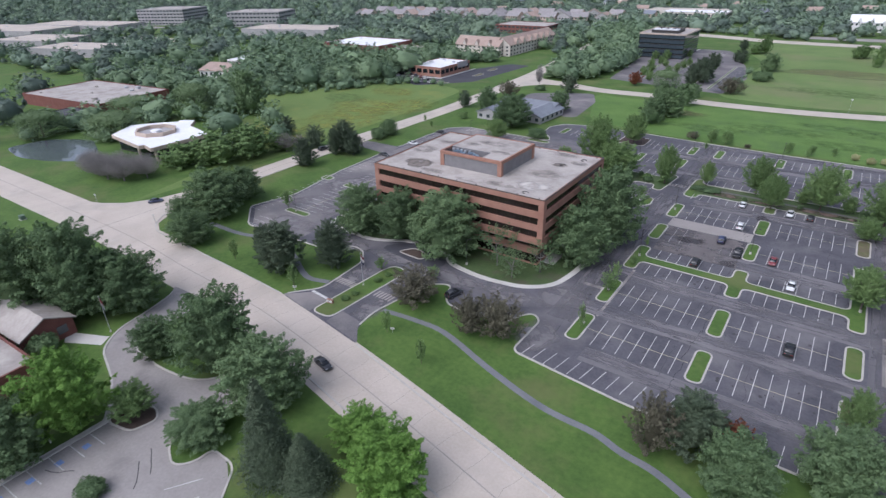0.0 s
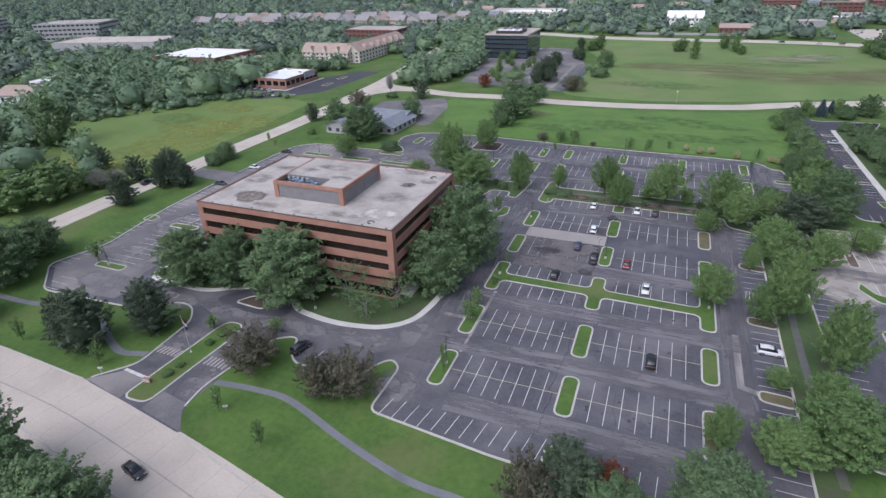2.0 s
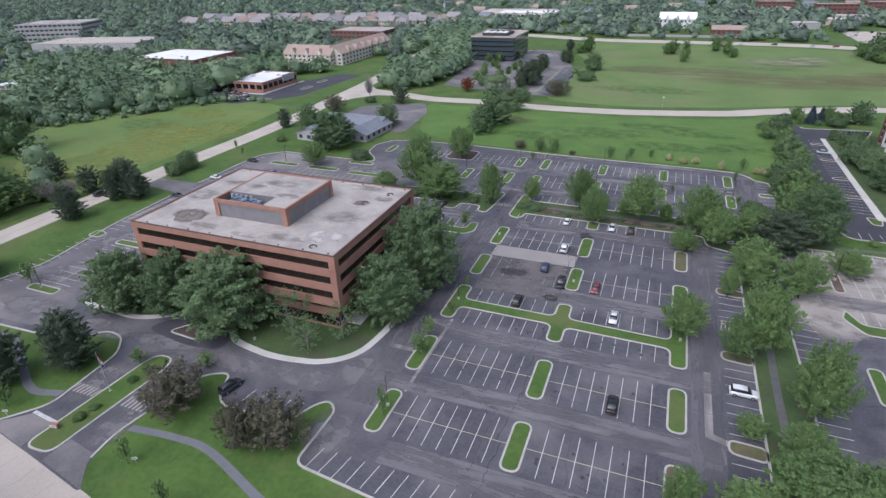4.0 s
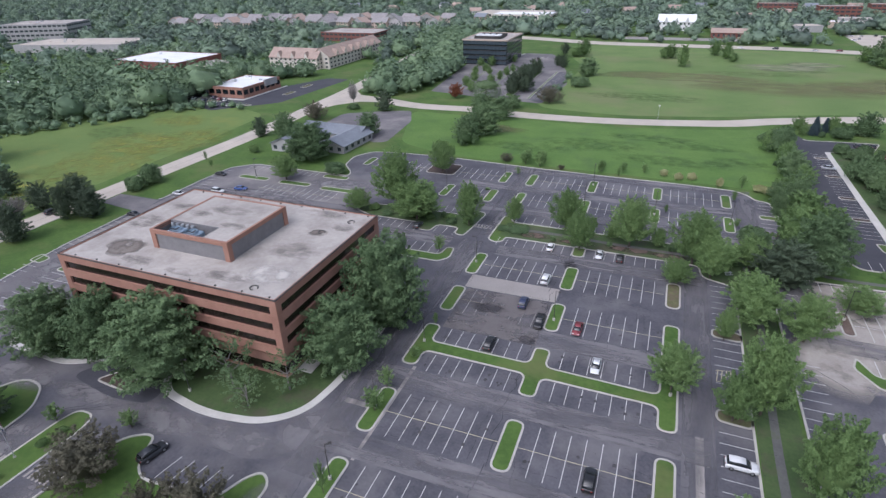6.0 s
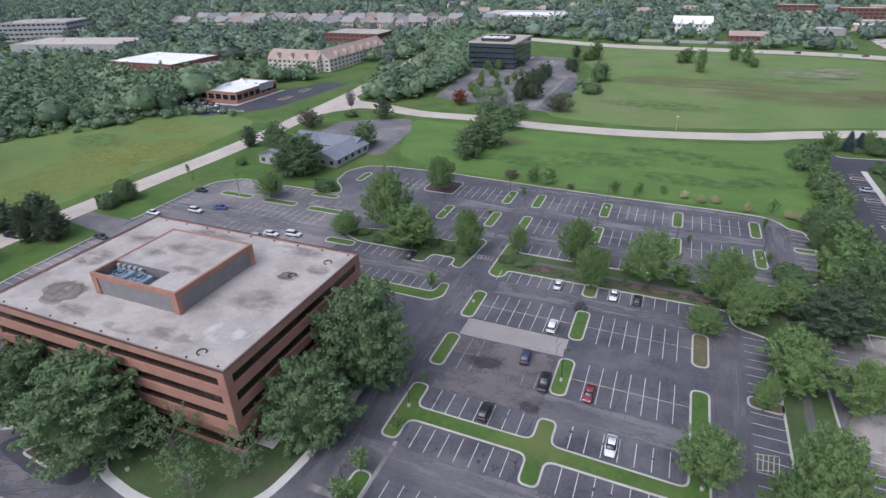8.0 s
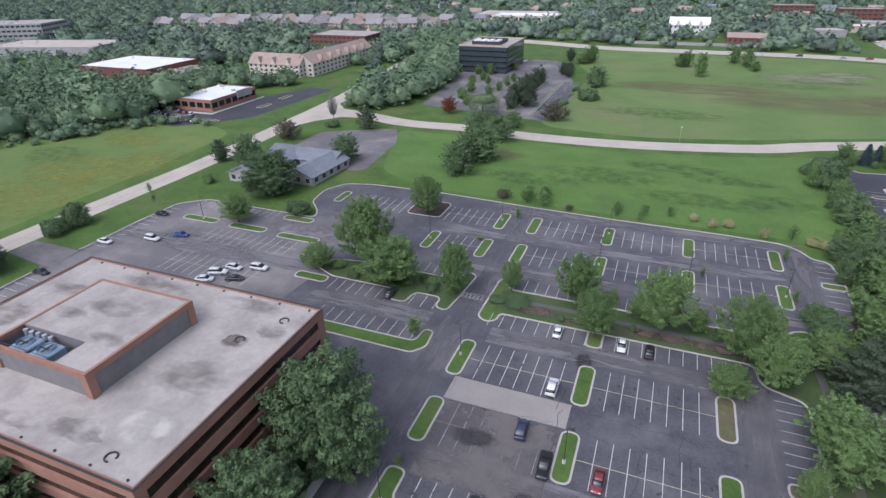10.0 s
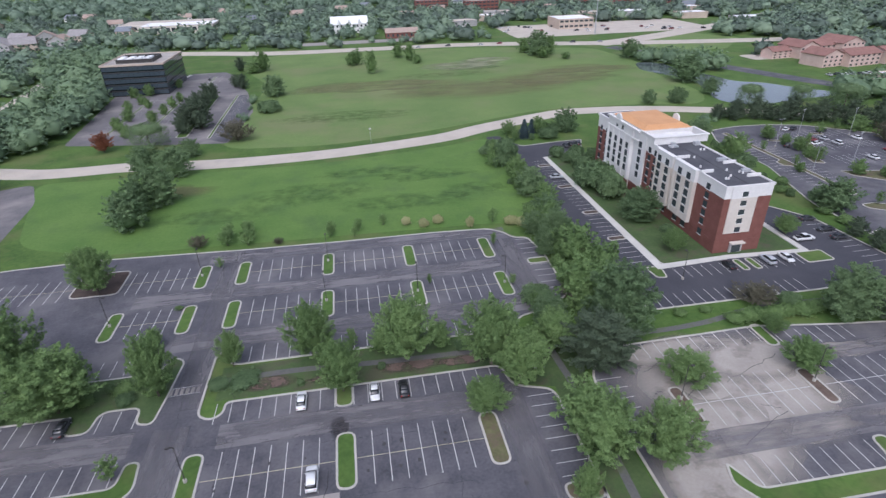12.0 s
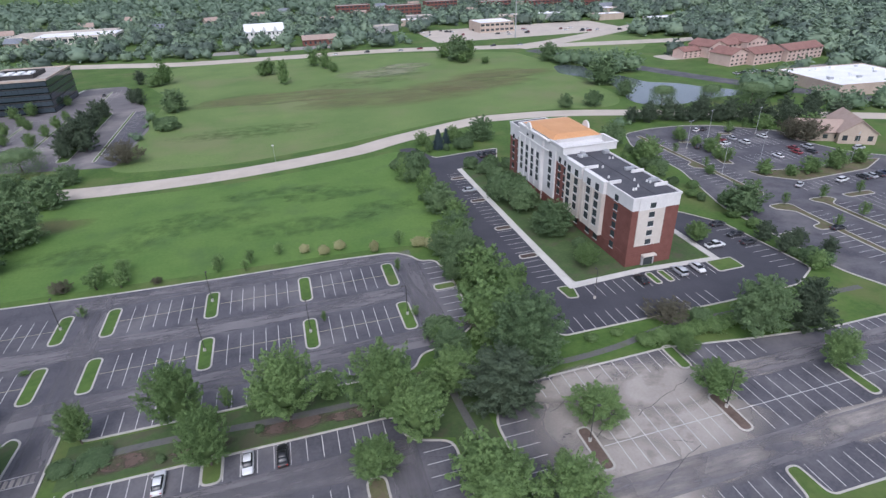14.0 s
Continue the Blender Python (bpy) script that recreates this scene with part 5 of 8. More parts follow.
flat_house("sand-coloured low hall beyond the highway", -245, -150, 805, 850, 7, CREAM, CONCRETE, storeys=1, cat="hall")
gabled("white church-like house with steep gables", -14, 22, 706, 730, 9, 15, WHITE, WHITE_ROOF, "x", "house", 0, 3, 2)
gabled("brick house with a shallow roof by the highway", 36, 66, 652, 668, 5, 8, RED_BRICK, SHINGLE_TAN, "x", "house")
flat_house("white-topped shop by the crossing", 205, 240, 656, 690, 9, TAN_WALL, WHITE_ROOF, storeys=2, cat="shop")
for lab, x0, x1, y0, y1, al, eave, ridge in (("pink inn hall with a low terracotta roof", 281, 299, 456, 466, "x", 5, 7.4), ("pink inn wing with a steep terracotta roof", 297, 313, 451, 470, "y", 7.4, 10.8), ("terracotta-roofed inn wing with pink walls", 312, 330, 455, 469, "x", 7.2, 10.4), ("tall terracotta-roofed inn block with a tower stub", 329, 349, 452, 473, "y", 8.4, 12),
                                 ("pink inn front wing with a gable", 288, 304, 420, 437, "y", 7.2, 10.4), ("long terracotta-roofed inn wing with many windows", 304, 330, 418, 432, "x", 7.2, 10.2), ("outer terracotta-roofed inn wing", 332, 366, 420, 434, "x", 7.0, 10.0)):
    gabled(lab, x0, x1, y0, y1, eave, ridge, PINK_WALL, SHINGLE_TERRA, al, "inn", 8, 0, 3)
flat_house("large white flat store roof with rows of units", 282, 338, 329, 374, 5.6, TAN_WALL, WHITE_ROOF, windows=False, clutter=16, turn=-6, cat="store")
gabled("low tan restaurant wing with a shingle roof", 206, 222, 279, 290, 3.6, 7.2, TAN_WALL, SHINGLE_TAN, "x", "restaurant", -30, 0, 1)
gabled("tan restaurant with a steep roof and chimney", 219, 232, 270, 290, 4.4, 9.4, TAN_WALL, SHINGLE_TAN, "y", "restaurant", -30, 0, 1)
rng = random.Random(12)
for i in range(34):
    x, y = -600 + (i % 17) * 21 + rng.uniform(-5, 5), 640 + (i // 17) * 46 + rng.uniform(-8, 8) + (i % 17) * 3.4
    gabled("grey-roofed row house far off among trees", x - 10, x + 10, y - 7, y + 7, 6.5, 12, TAN_WALL if i % 2 else GREY_WALL, SHINGLE_ROW if i % 4 else SHINGLE_TAN, "x" if i % 2 else "y", "house", rng.uniform(-20, 20), 0, 2, faces="s")
for i in range(26):
    x, y = -500 + i * 44 + rng.uniform(-15, 15), 770 + rng.uniform(-50, 230)
    gabled("pale house far off among trees", x - 8, x + 8, y - 6, y + 6, 5, 9, WHITE if i % 2 else TAN_WALL, SHINGLE_TAN if i % 3 else SHINGLE_GREY, "x", "house", rng.uniform(-30, 30), faces="s")
for i in range(6):
    x, y = 120 + i * 60, 920 + rng.uniform(-40, 60) - i * 15
    flat_house("brick apartment block on the horizon", x - 22, x + 22, y - 9, y + 9, 12, RED_BRICK, ROOF_PALE, storeys=3, cat="apartments")
for i in range(9):
    x, y = (120, 165, 228, 270, 320, 370, 180, 400, 395)[i], (720, 760, 684, 745, 740, 700, 800, 760, 640)[i]
    flat_house("low pale shop roof by the far crossing", x - 15, x + 15, y - 9, y + 9, 6, TAN_WALL if i % 2 else GREY_WALL, WHITE_ROOF if i % 3 else CONCRETE, windows=False, cat="shop", clutter=2, turn=rng.uniform(-15, 15))
for i, (x0, x1, y0, y1) in enumerate(((150, 345, 612, 700), (-40, 60, 630, 650), (-330, -260, 520, 545), (-470, -420, 400, 430), (-700, -600, 330, 360), (-900, -760, 410, 430), (270, 360, 455, 475), (300, 380, 395, 402))):
    setting("pavement", sheet(rounded([(x0, y0), (x1, y0), (x1, y1), (x0, y1)], 5), 0.05 + 0.002 * i), ASPHALT_PALE if i % 2 else CONCRETE, "pale distant paved yard among trees", "pavement")


# ---- trees and shrubs ----
LEAF_DARK = leaf_mat("leaves_dark", (0.053, 0.097, 0.043), (0.194, 0.277, 0.126))
LEAF_MID = leaf_mat("leaves_mid", (0.062, 0.114, 0.038), (0.222, 0.326, 0.116))
LEAF_BRIGHT = leaf_mat("leaves_bright", (0.070, 0.150, 0.026), (0.220, 0.380, 0.076))
LEAF_PINE = leaf_mat("needles_dark", (0.046, 0.070, 0.042), (0.122, 0.160, 0.094))
LEAF_BLUE = leaf_mat("needles_blue", (0.030, 0.050, 0.055), (0.070, 0.105, 0.115))
LEAF_PURPLE = leaf_mat("leaves_brown_purple", (0.080, 0.076, 0.050), (0.172, 0.160, 0.108))
LEAF_RED = leaf_mat("leaves_rust", (0.12, 0.042, 0.022), (0.26, 0.10, 0.05))
LEAF_WILLOW = leaf_mat("leaves_willow", (0.105, 0.165, 0.074), (0.215, 0.290, 0.140))
LEAF_YELLOW = leaf_mat("blossom_cream", (0.22, 0.24, 0.09), (0.52, 0.50, 0.28))
TWIG = mat("grey_twigs", (0.19, 0.175, 0.165), (0.31, 0.29, 0.275), 1, local=True)
NG = np.random.default_rng(7)


def ball(n):
    p = NG.normal(size=(n, 3))
    return p / np.linalg.norm(p, axis=1, keepdims=True)


def leaf_quads(points, normals, size):
    """Small bent leaf clumps facing outwards."""
    points = np.repeat(points, 2, 0) + NG.normal(size=(2 * len(points), 3)) * size * 0.55
    normals = np.repeat(normals, 2, 0)
    n = len(points)
    nn = normals + 0.65 * NG.normal(size=(n, 3))
    nn /= np.linalg.norm(nn, axis=1, keepdims=True)
    a = np.cross(nn, NG.normal(size=(n, 3)))
    a /= np.linalg.norm(a, axis=1, keepdims=True) + 1e-9
    b = np.cross(nn, a)
    s = size * NG.uniform(0.6, 1.2, (n, 1)) * 0.95
    v = np.empty((n, 3, 3))
    v[:, 0] = points - a * s * 0.8
    v[:, 1] = points + a * s * 0.8 - nn * s * 0.2
    v[:, 2] = points + b * s * 1.25
    return v.reshape(-1, 3), np.arange(n * 3).reshape(-1, 3)


ICO = bmesh.new()
bmesh.ops.create_icosphere(ICO, subdivisions=2, radius=1)
ICO_V = np.array([v.co[:] for v in ICO.verts])
ICO_F = np.array([[v.index for v in f.verts] for f in ICO.faces])
ICO.free()
ICO = bmesh.new()
bmesh.ops.create_icosphere(ICO, subdivisions=1, radius=1)
ICO1_V = np.array([v.co[:] for v in ICO.verts])
ICO1_F = np.array([[v.index for v in f.verts] for f in ICO.faces])
ICO.free()


def np_mesh(name, chunks, material):
    """A mesh from arrays of vertices and faces."""
    vs, loops, starts, base, at = [], [], [], 0, 0
    for v, f in chunks:
        vs.append(v)
        loops.append((f + base).ravel())
        starts.append(at + np.arange(len(f)) * f.shape[1])
        at += f.size
        base += len(v)
    vs, loops, starts = np.concatenate(vs), np.concatenate(loops), np.concatenate(starts)
    me = bpy.data.meshes.new(name)
    me.vertices.add(len(vs))
    me.vertices.foreach_set("co", vs.astype(np.float32).ravel())
    me.loops.add(len(loops))
    me.loops.foreach_set("vertex_index", loops.astype(np.int32))
    me.polygons.add(len(starts))
    me.polygons.foreach_set("loop_start", starts.astype(np.int32))
    me.update(calc_edges=True)
    me.validate()
    me.materials.append(material)
    return me


def limb(bm, a, b, r0, r1, n=7):
    a, b = Vector(a), Vector(b)
    q = (b - a).to_track_quat("Z", "Y")
    rings = []
    for p, r in ((a, r0), (b, r1)):
        rings.append([bm.verts.new(p + q @ Vector((r * math.cos(i / n * math.tau), r * math.sin(i / n * math.tau), 0))) for i in range(n)])
    for i in range(n):
        bm.faces.new((rings[0][i], rings[0][(i + 1) % n], rings[1][(i + 1) % n], rings[1][i]))


def trunk_mesh(h, r, spread, top=0.6, limbs=6, seed=1):
    rg = random.Random(seed)
    bm = bmesh.new()
    pts = [(0, 0, -0.1), (rg.uniform(-.2, .2), rg.uniform(-.2, .2), h * 0.25), (rg.uniform(-.4, .4), rg.uniform(-.4, .4), h * top)]
    limb(bm, pts[0], pts[1], r * 1.25, r * 0.85)
    limb(bm, pts[1], pts[2], r * 0.85, r * 0.4)
    for i in range(limbs):
        a = i / limbs * math.tau + rg.uniform(-.4, .4)
        z = h * rg.uniform(0.22, top * 0.9)
        mid = (math.cos(a) * spread * 0.45, math.sin(a) * spread * 0.45, z + h * 0.12)
        limb(bm, (0, 0, z), mid, r * 0.45, r * 0.28, 5)
        limb(bm, mid, (math.cos(a + .2) * spread * 0.8, math.sin(a + .2) * spread * 0.8, z + h * 0.24), r * 0.28, r * 0.08, 5)
    return bm


def lobe_field(seed, lobes, low=0.68, high=0.40, tight=10.0):
    """How far an uneven crown bulges in each direction."""
    rg = np.random.default_rng(seed)
    c = rg.normal(size=(lobes, 3))
    c[:, 2] = c[:, 2] * 0.8 + 0.15
    c /= np.linalg.norm(c, axis=1, keepdims=True)
    amp = rg.uniform(0.45, 1.1, lobes)
    fine_c = rg.normal(size=(lobes * 4, 3))
    fine_c /= np.linalg.norm(fine_c, axis=1, keepdims=True)

    def field(d):
        big = (np.exp(tight * (d @ c.T - 1)) * amp).max(1)
        small = np.exp(55 * (d @ fine_c.T - 1)).max(1)
        return low + high * big + 0.09 * small
    return field


def spray_leaves(points, normals, size, ragged=0.45):
    """One bent triangle of leaves at each point, facing roughly along its normal."""
    n = len(points)
    nn = normals + ragged * NG.normal(size=(n, 3))
    nn /= np.linalg.norm(nn, axis=1, keepdims=True) + 1e-9
    a = np.cross(nn, NG.normal(size=(n, 3)))
    a /= np.linalg.norm(a, axis=1, keepdims=True) + 1e-9
    b = np.cross(nn, a)
    s = size * NG.uniform(0.55, 1.3, (n, 1))
    v = np.empty((n, 3, 3))
    v[:, 0] = points - a * s * 0.75 - b * s * 0.5
    v[:, 1] = points + a * s * 0.75 - b * s * 0.5 - nn * s * 0.15
    v[:, 2] = points + b * s * 1.1 - nn * s * 0.3
    return v.reshape(-1, 3), np.arange(n * 3).reshape(-1, 3)


def spray_crown(h, w, low, sprays, leaves, size, seed, belly=0.4, point=1.9, base=2.4, rise=0.55, reach=0.25, thick=0.42, core=0.6, wander=0.14, hull=None):
    """A crown of leafy sprays that grow out and up from an uneven egg-shaped envelope.
    belly: where it is widest; point and base: how blunt its top and foot are; rise: how steeply the sprays climb; reach: their length against the crown's width."""
    rg = np.random.default_rng(seed)
    phase, lobe = rg.uniform(0, math.tau, 4), rg.uniform(0.4, 1.0, 4) * wander

    def envelope(u, a):
        r = np.where(u < belly, (1 - np.clip((belly - u) / belly, 0, 1) ** base) ** (1 / base), (1 - np.clip((u - belly) / (1 - belly), 0, 1) ** point) ** (1 / 1.7))
        swell = 1 + lobe[0] * np.sin(2 * a + phase[0]) + lobe[1] * np.sin(3 * a + phase[1] + 3 * u) + lobe[2] * np.sin(5 * a + phase[2] + 7 * u) * 0.8
        return w / 2 * r * swell

    k = np.arange(sprays)
    u = np.clip((k + 0.5) / sprays + rg.normal(size=sprays) * 0.02, 0.015, 0.985) ** 0.92
    a = k * 2.39996 + rg.normal(size=sprays) * 0.25
    size_of = rg.uniform(0.65, 1.35, sprays)
    length = w * reach * size_of
    r = np.maximum(envelope(u, a) - length * 0.62 * np.clip(1.25 - u, 0.25, 1) + rg.normal(size=sprays) * w * 0.04, w * 0.03)
    start = np.stack((r * np.cos(a), r * np.sin(a), low + (h - low) * u * 0.93), 1)
    climb = rise * (0.25 + 1.5 * u) + rg.normal(size=sprays) * 0.15
    turn = a + rg.normal(size=sprays) * 0.75
    way = np.stack((np.cos(turn), np.sin(turn), climb), 1)
    way /= np.linalg.norm(way, axis=1, keepdims=True)
    count = np.maximum(6, (leaves * size_of ** 2).astype(int))
    i = np.repeat(np.arange(sprays), count)
    n = len(i)
    t = NG.uniform(-0.25, 1.0, n)
    d = ball(n)
    d[:, 2] = np.where((d[:, 2] < -0.2) & (NG.uniform(size=n) < 0.75), -d[:, 2], d[:, 2])
    fat = (length[i] * thick * np.sqrt(np.clip(1.02 - t, 0.02, 1)) * np.clip(0.75 + t, 0.45, 1) * NG.uniform(0.75, 1.08, n))[:, None]
    points = start[i] + way[i] * (t * length[i])[:, None] + d * fat * (1, 1, 0.72)
    wide, tall = np.percentile(np.hypot(points[:, 0], points[:, 1]), 97), np.percentile(points[:, 2], 99.6)
    fit_w, fit_h = w / 2 / wide, (h - low) / (tall - low)
    points = (points - (0, 0, low)) * (fit_w, fit_w, fit_h) + (0, 0, low)
    points[:, 2] = np.maximum(points[:, 2], 0.1)
    chunks = [spray_leaves(points, d + way[i] * 0.35 + (0, 0, 0.3), size)]
    if core:
        hull = hull or (ICO_V, ICO_F)

        def inner(d, k):
            un, an = np.clip(d[:, 2] * 0.47 + 0.48, 0.02, 0.98), np.arctan2(d[:, 1], d[:, 0])
            rn = envelope(un, an) * core * fit_w * k
            return np.stack((rn * np.cos(an), rn * np.sin(an), low + (h - low) * (0.06 + 0.74 * un * k)), 1)
        chunks.append((inner(hull[0], 1.0), hull[1]))
        d = ball(max(14, n // 8))
        d[:, 2] = np.where(d[:, 2] < -0.1, -d[:, 2], d[:, 2])
        chunks.append(spray_leaves(inner(d, NG.uniform(1.02, 1.16, len(d))), d + (0, 0, 0.3), size * 1.25))
    return chunks


def broad_crown(h, w, low, lobes, leaves, size, seed, core=0.86, tight=10.0, taper=0.0, deep=0.0):
    """A dome of leaf clumps on an uneven hull, with some clumps deeper in and some beyond it."""
    field = lobe_field(seed, lobes, 0.68 - deep, 0.40 + deep, tight)
    cz = low + (h - low) * 0.42
    up, down = (h - cz) / 1.06, (cz - low) / 0.95

    def place(d, depth):
        r = field(d)[:, None] * depth
        full = np.where(d[:, 2:] < 0, np.sqrt((1 - np.clip(d[:, 2:], -0.93, 1) ** 4) / (1 - np.clip(d[:, 2:], -0.93, 0.93) ** 2)), 1.0)
        r = d * np.concatenate((full, full, full * 0 + 1), 1) * r * np.where(d[:, 2:] > 0, np.array((w / 2.06, w / 2.06, up)), np.array((w / 2.06, w / 2.06, down))) + (0, 0, cz)
        if taper:
            r[:, :2] *= np.clip(1.18 - taper * (r[:, 2:] - low) / (h - low), 0.12, 1.2)
        return r
    chunks = [(place(ICO_V, core), ICO_F)]
    d = ball(leaves)
    flip = (d[:, 2] < -0.3) & (NG.uniform(size=leaves) < 0.6)
    d[flip, 2] *= -1
    depth = NG.uniform(0.8, 1.06, (leaves, 1))
    chunks.append(leaf_quads(place(d, depth), d * (1, 1, 0.8) + (0, 0, 0.25), size))
    return chunks


def cone_crown(h, w, low, leaves, size, whorls, droop=0.25, ragged=0.18):
    """Conifer: whorls of drooping boughs round a dark inner cone."""
    t = NG.uniform(0, 1, leaves) ** 0.75
    lay = np.floor(t * whorls) / whorls
    inner = t * whorls - np.floor(t * whorls)
    z = low + (h - low) * (1 - t)
    a = NG.uniform(0, math.tau, leaves)
    lobes = 1 + ragged * np.sin(a * 5 + lay * 40) + ragged * NG.normal(size=leaves) * 0.6
    rad = w / 2 * (0.06 + 0.94 * (lay + 0.45 * inner / whorls * 2)) * (0.55 + 0.45 * inner) * lobes
    p = np.stack((rad * np.cos(a), rad * np.sin(a), z - droop * rad * 0.5), 1)
    nrm = np.stack((np.cos(a), np.sin(a), np.full(leaves, 0.7)), 1)
    chunks = [leaf_quads(p, nrm, size)]
    n = 12
    cone = [(0.0, 0.0, h * 0.97)] + [(w * 0.33 * math.cos(i / n * math.tau), w * 0.33 * math.sin(i / n * math.tau), low + 0.3) for i in range(n)]
    chunks.append((np.array(cone), np.array([(0, 1 + i, 1 + (i + 1) % n) for i in range(n)])))
    return chunks


def willow_crown(h, w, low, leaves, size, seed):
    chunks = broad_crown(h, w * 0.9, h * 0.45, 9, leaves // 3, size, seed)
    n = leaves * 2 // 3
    a, r = NG.uniform(0, math.tau, n), w / 2 * np.sqrt(NG.uniform(0.35, 1.0, n))
    z = h * 0.75 - NG.uniform(0, 1, n) * (h * 0.62) - 0.0 * r
    bunch = 1 + 0.1 * np.sin(a * 9)
    p = np.stack((r * bunch * np.cos(a), r * bunch * np.sin(a), z), 1)
    v, f = leaf_quads(p, np.stack((np.cos(a), np.sin(a), 0 * a), 1), size * 0.8)
    chunks.append((v, f))
    return chunks


def twig_tree(h, w, seed, count=230):
    """A dome of bare twigs on rising limbs."""
    rg = random.Random(seed)
    bm = bmesh.new()
    for i in range(count):
        a, u = rg.uniform(0, math.tau), math.sqrt(rg.uniform(0.02, 1))
        r = w / 2 * u
        top = h * (0.98 - 0.42 * u * u) * rg.uniform(0.75, 1.0)
        base = (r * 0.55 * math.cos(a), r * 0.55 * math.sin(a), top * 0.5)
        tip = (r * math.cos(a) + rg.uniform(-.4, .4), r * math.sin(a) + rg.uniform(-.4, .4), top)
        limb(bm, (r * 0.1 * math.cos(a), r * 0.1 * math.sin(a), h * 0.18), base, 0.07, 0.05, 3)
        limb(bm, base, tip, 0.05, 0.02, 3)
        for k in range(4):
            b2 = Vector(base).lerp(Vector(tip), rg.uniform(0.2, 0.95))
            limb(bm, b2, b2 + Vector((rg.uniform(-1, 1), rg.uniform(-1, 1), rg.uniform(-0.1, 0.9))), 0.035, 0.018, 3)
    return bm


KINDS = {}


def tree_kind(key, name, label, category, group, crowns, bark, ref, trunk=None, limbs=6):
    """Keeps, for each kind, its reference trees; the first plants are these, the rest copies."""
    KINDS[key] = dict(name=name, label=label, category=category, group=group, crowns=crowns, bark=bark, ref=ref, trunk=trunk, limbs=limbs, made=[], n=0)


tree_kind("D", "broadleaf_tree", "broad dark green leafy tree with a dense uneven crown", "tree", "broadleaf trees", [(lambda s=s: (spray_crown(12, 12, 0.3, 190, 88, 0.195, s, 0.36, 1.9, 2.6, 0.45, 0.20, 0.42, 0.62, 0.12), LEAF_DARK)) for s in (1, 2, 3)], BARK, (12, 12), (0.28, 4))
tree_kind("M", "locust_tree", "airy mid-green tree with a light spreading crown", "tree", "parking lot trees", [(lambda s=s: (spray_crown(10, 10, 1.5, 150, 80, 0.172, s, 0.42, 1.75, 2.2, 0.8, 0.21, 0.36, 0.52, 0.15), LEAF_MID)) for s in (11, 12, 13)], BARK, (10, 10), (0.2, 4))
tree_kind("B", "maple_tree", "bright fresh green tree with a dense round crown", "tree", "bright maples", [(lambda s=s: (spray_crown(10, 10, 0.5, 150, 92, 0.17, s, 0.42, 2.1, 2.4, 0.5, 0.18, 0.42, 0.62, 0.1), LEAF_BRIGHT)) for s in (21, 22)], BARK, (10, 10), (0.22, 4))
tree_kind("P", "pine_tree", "dark dense pine with ragged boughs", "tree", "dark pines", [(lambda s=s: (spray_crown(12.5, 10, 0.3, 170, 82, 0.175, s, 0.34, 1.6, 2.3, 0.45, 0.19, 0.36, 0.6, 0.14), LEAF_PINE)) for s in (31, 32)], BARK, (12.5, 10), (0.22, 3))
tree_kind("U", "field_tree", "upright many-stemmed tree leafy down to the grass", "tree", "field trees", [(lambda s=s: (spray_crown(12, 8, 0.1, 50, 26, 0.36, s, 0.4, 1.9, 2.6, 0.9, 0.3), LEAF_MID)) for s in (101, 102)], BARK, (12, 8), (0.2, 2))
tree_kind("L", "low_shrub", "low mound of light green shrubbery", "shrub", "light green shrubs", [(lambda s=s: (broad_crown(2.6, 4.4, 0.0, 11, 600, 0.19, s, 0.84), LEAF_MID)) for s in (111, 112)], BARK, (2.6, 4.4), (0.05, 0.8), 3)
tree_kind("E", "far_broadleaf_tree", "broad dark green leafy tree beyond the lots", "tree", "broadleaf trees farther off", [(lambda s=s: (spray_crown(12, 12, 0.1, 90, 30, 0.40, s, 0.36, 1.9, 2.6, 0.5, 0.22, 0.42, 0.65, 0.12), LEAF_DARK)) for s in (141, 142, 143)], BARK, (12, 12), (0.28, 4))
tree_kind("N", "lot_tree", "round mid-green tree in a planted strip", "tree", "trees of the outer lots", [(lambda s=s: (spray_crown(8, 8, 0.3, 64, 25, 0.30, s, 0.42, 1.9, 2.4, 0.6, 0.22, 0.42, 0.6), LEAF_MID)) for s in (121, 122)], BARK, (8, 8), (0.16, 3))
tree_kind("Q", "pine_in_row", "dark dense pine in a screening row", "tree", "pines of the outer lots", [(lambda s=s: (spray_crown(9.6, 8.6, 0.2, 70, 28, 0.31, s, 0.32, 1.55, 2.3, 0.45, 0.21, 0.38, 0.6, 0.14), LEAF_PINE)) for s in (131, 132)], BARK, (9.6, 8.6), (0.2, 3))
tree_kind("S", "spruce_tree", "conical dark spruce with drooping boughs", "tree", "spruces", [(lambda: (cone_crown(14, 8, 0.4, 11000, 0.15, 15), LEAF_PINE))], BARK, (14, 8), (0.2, 2))
tree_kind("C", "blue_spruce", "conical blue-grey spruce beside the drive", "tree", "blue spruces", [(lambda: (cone_crown(8, 5, 0.2, 1500, 0.26, 10), LEAF_BLUE))], BARK, (8, 5), (0.12, 1))
tree_kind("K", "crabapple_tree", "brownish purple crab tree with a low spreading crown", "tree", "brown crab trees", [(lambda s=s: (spray_crown(7, 10, 0.5, 90, 50, 0.2, s, 0.42, 1.9, 2.2, 0.7, 0.24, 0.34, 0.4), LEAF_PURPLE)) for s in (41, 42)], BARK, (7, 10), (0.16, 4))
tree_kind("R", "red_tree", "small rust-red tree among green ones", "tree", "", [(lambda: (spray_crown(7, 7, 0.6, 60, 34, 0.25, 51), LEAF_RED))], BARK, (7, 7), (0.14, 2))
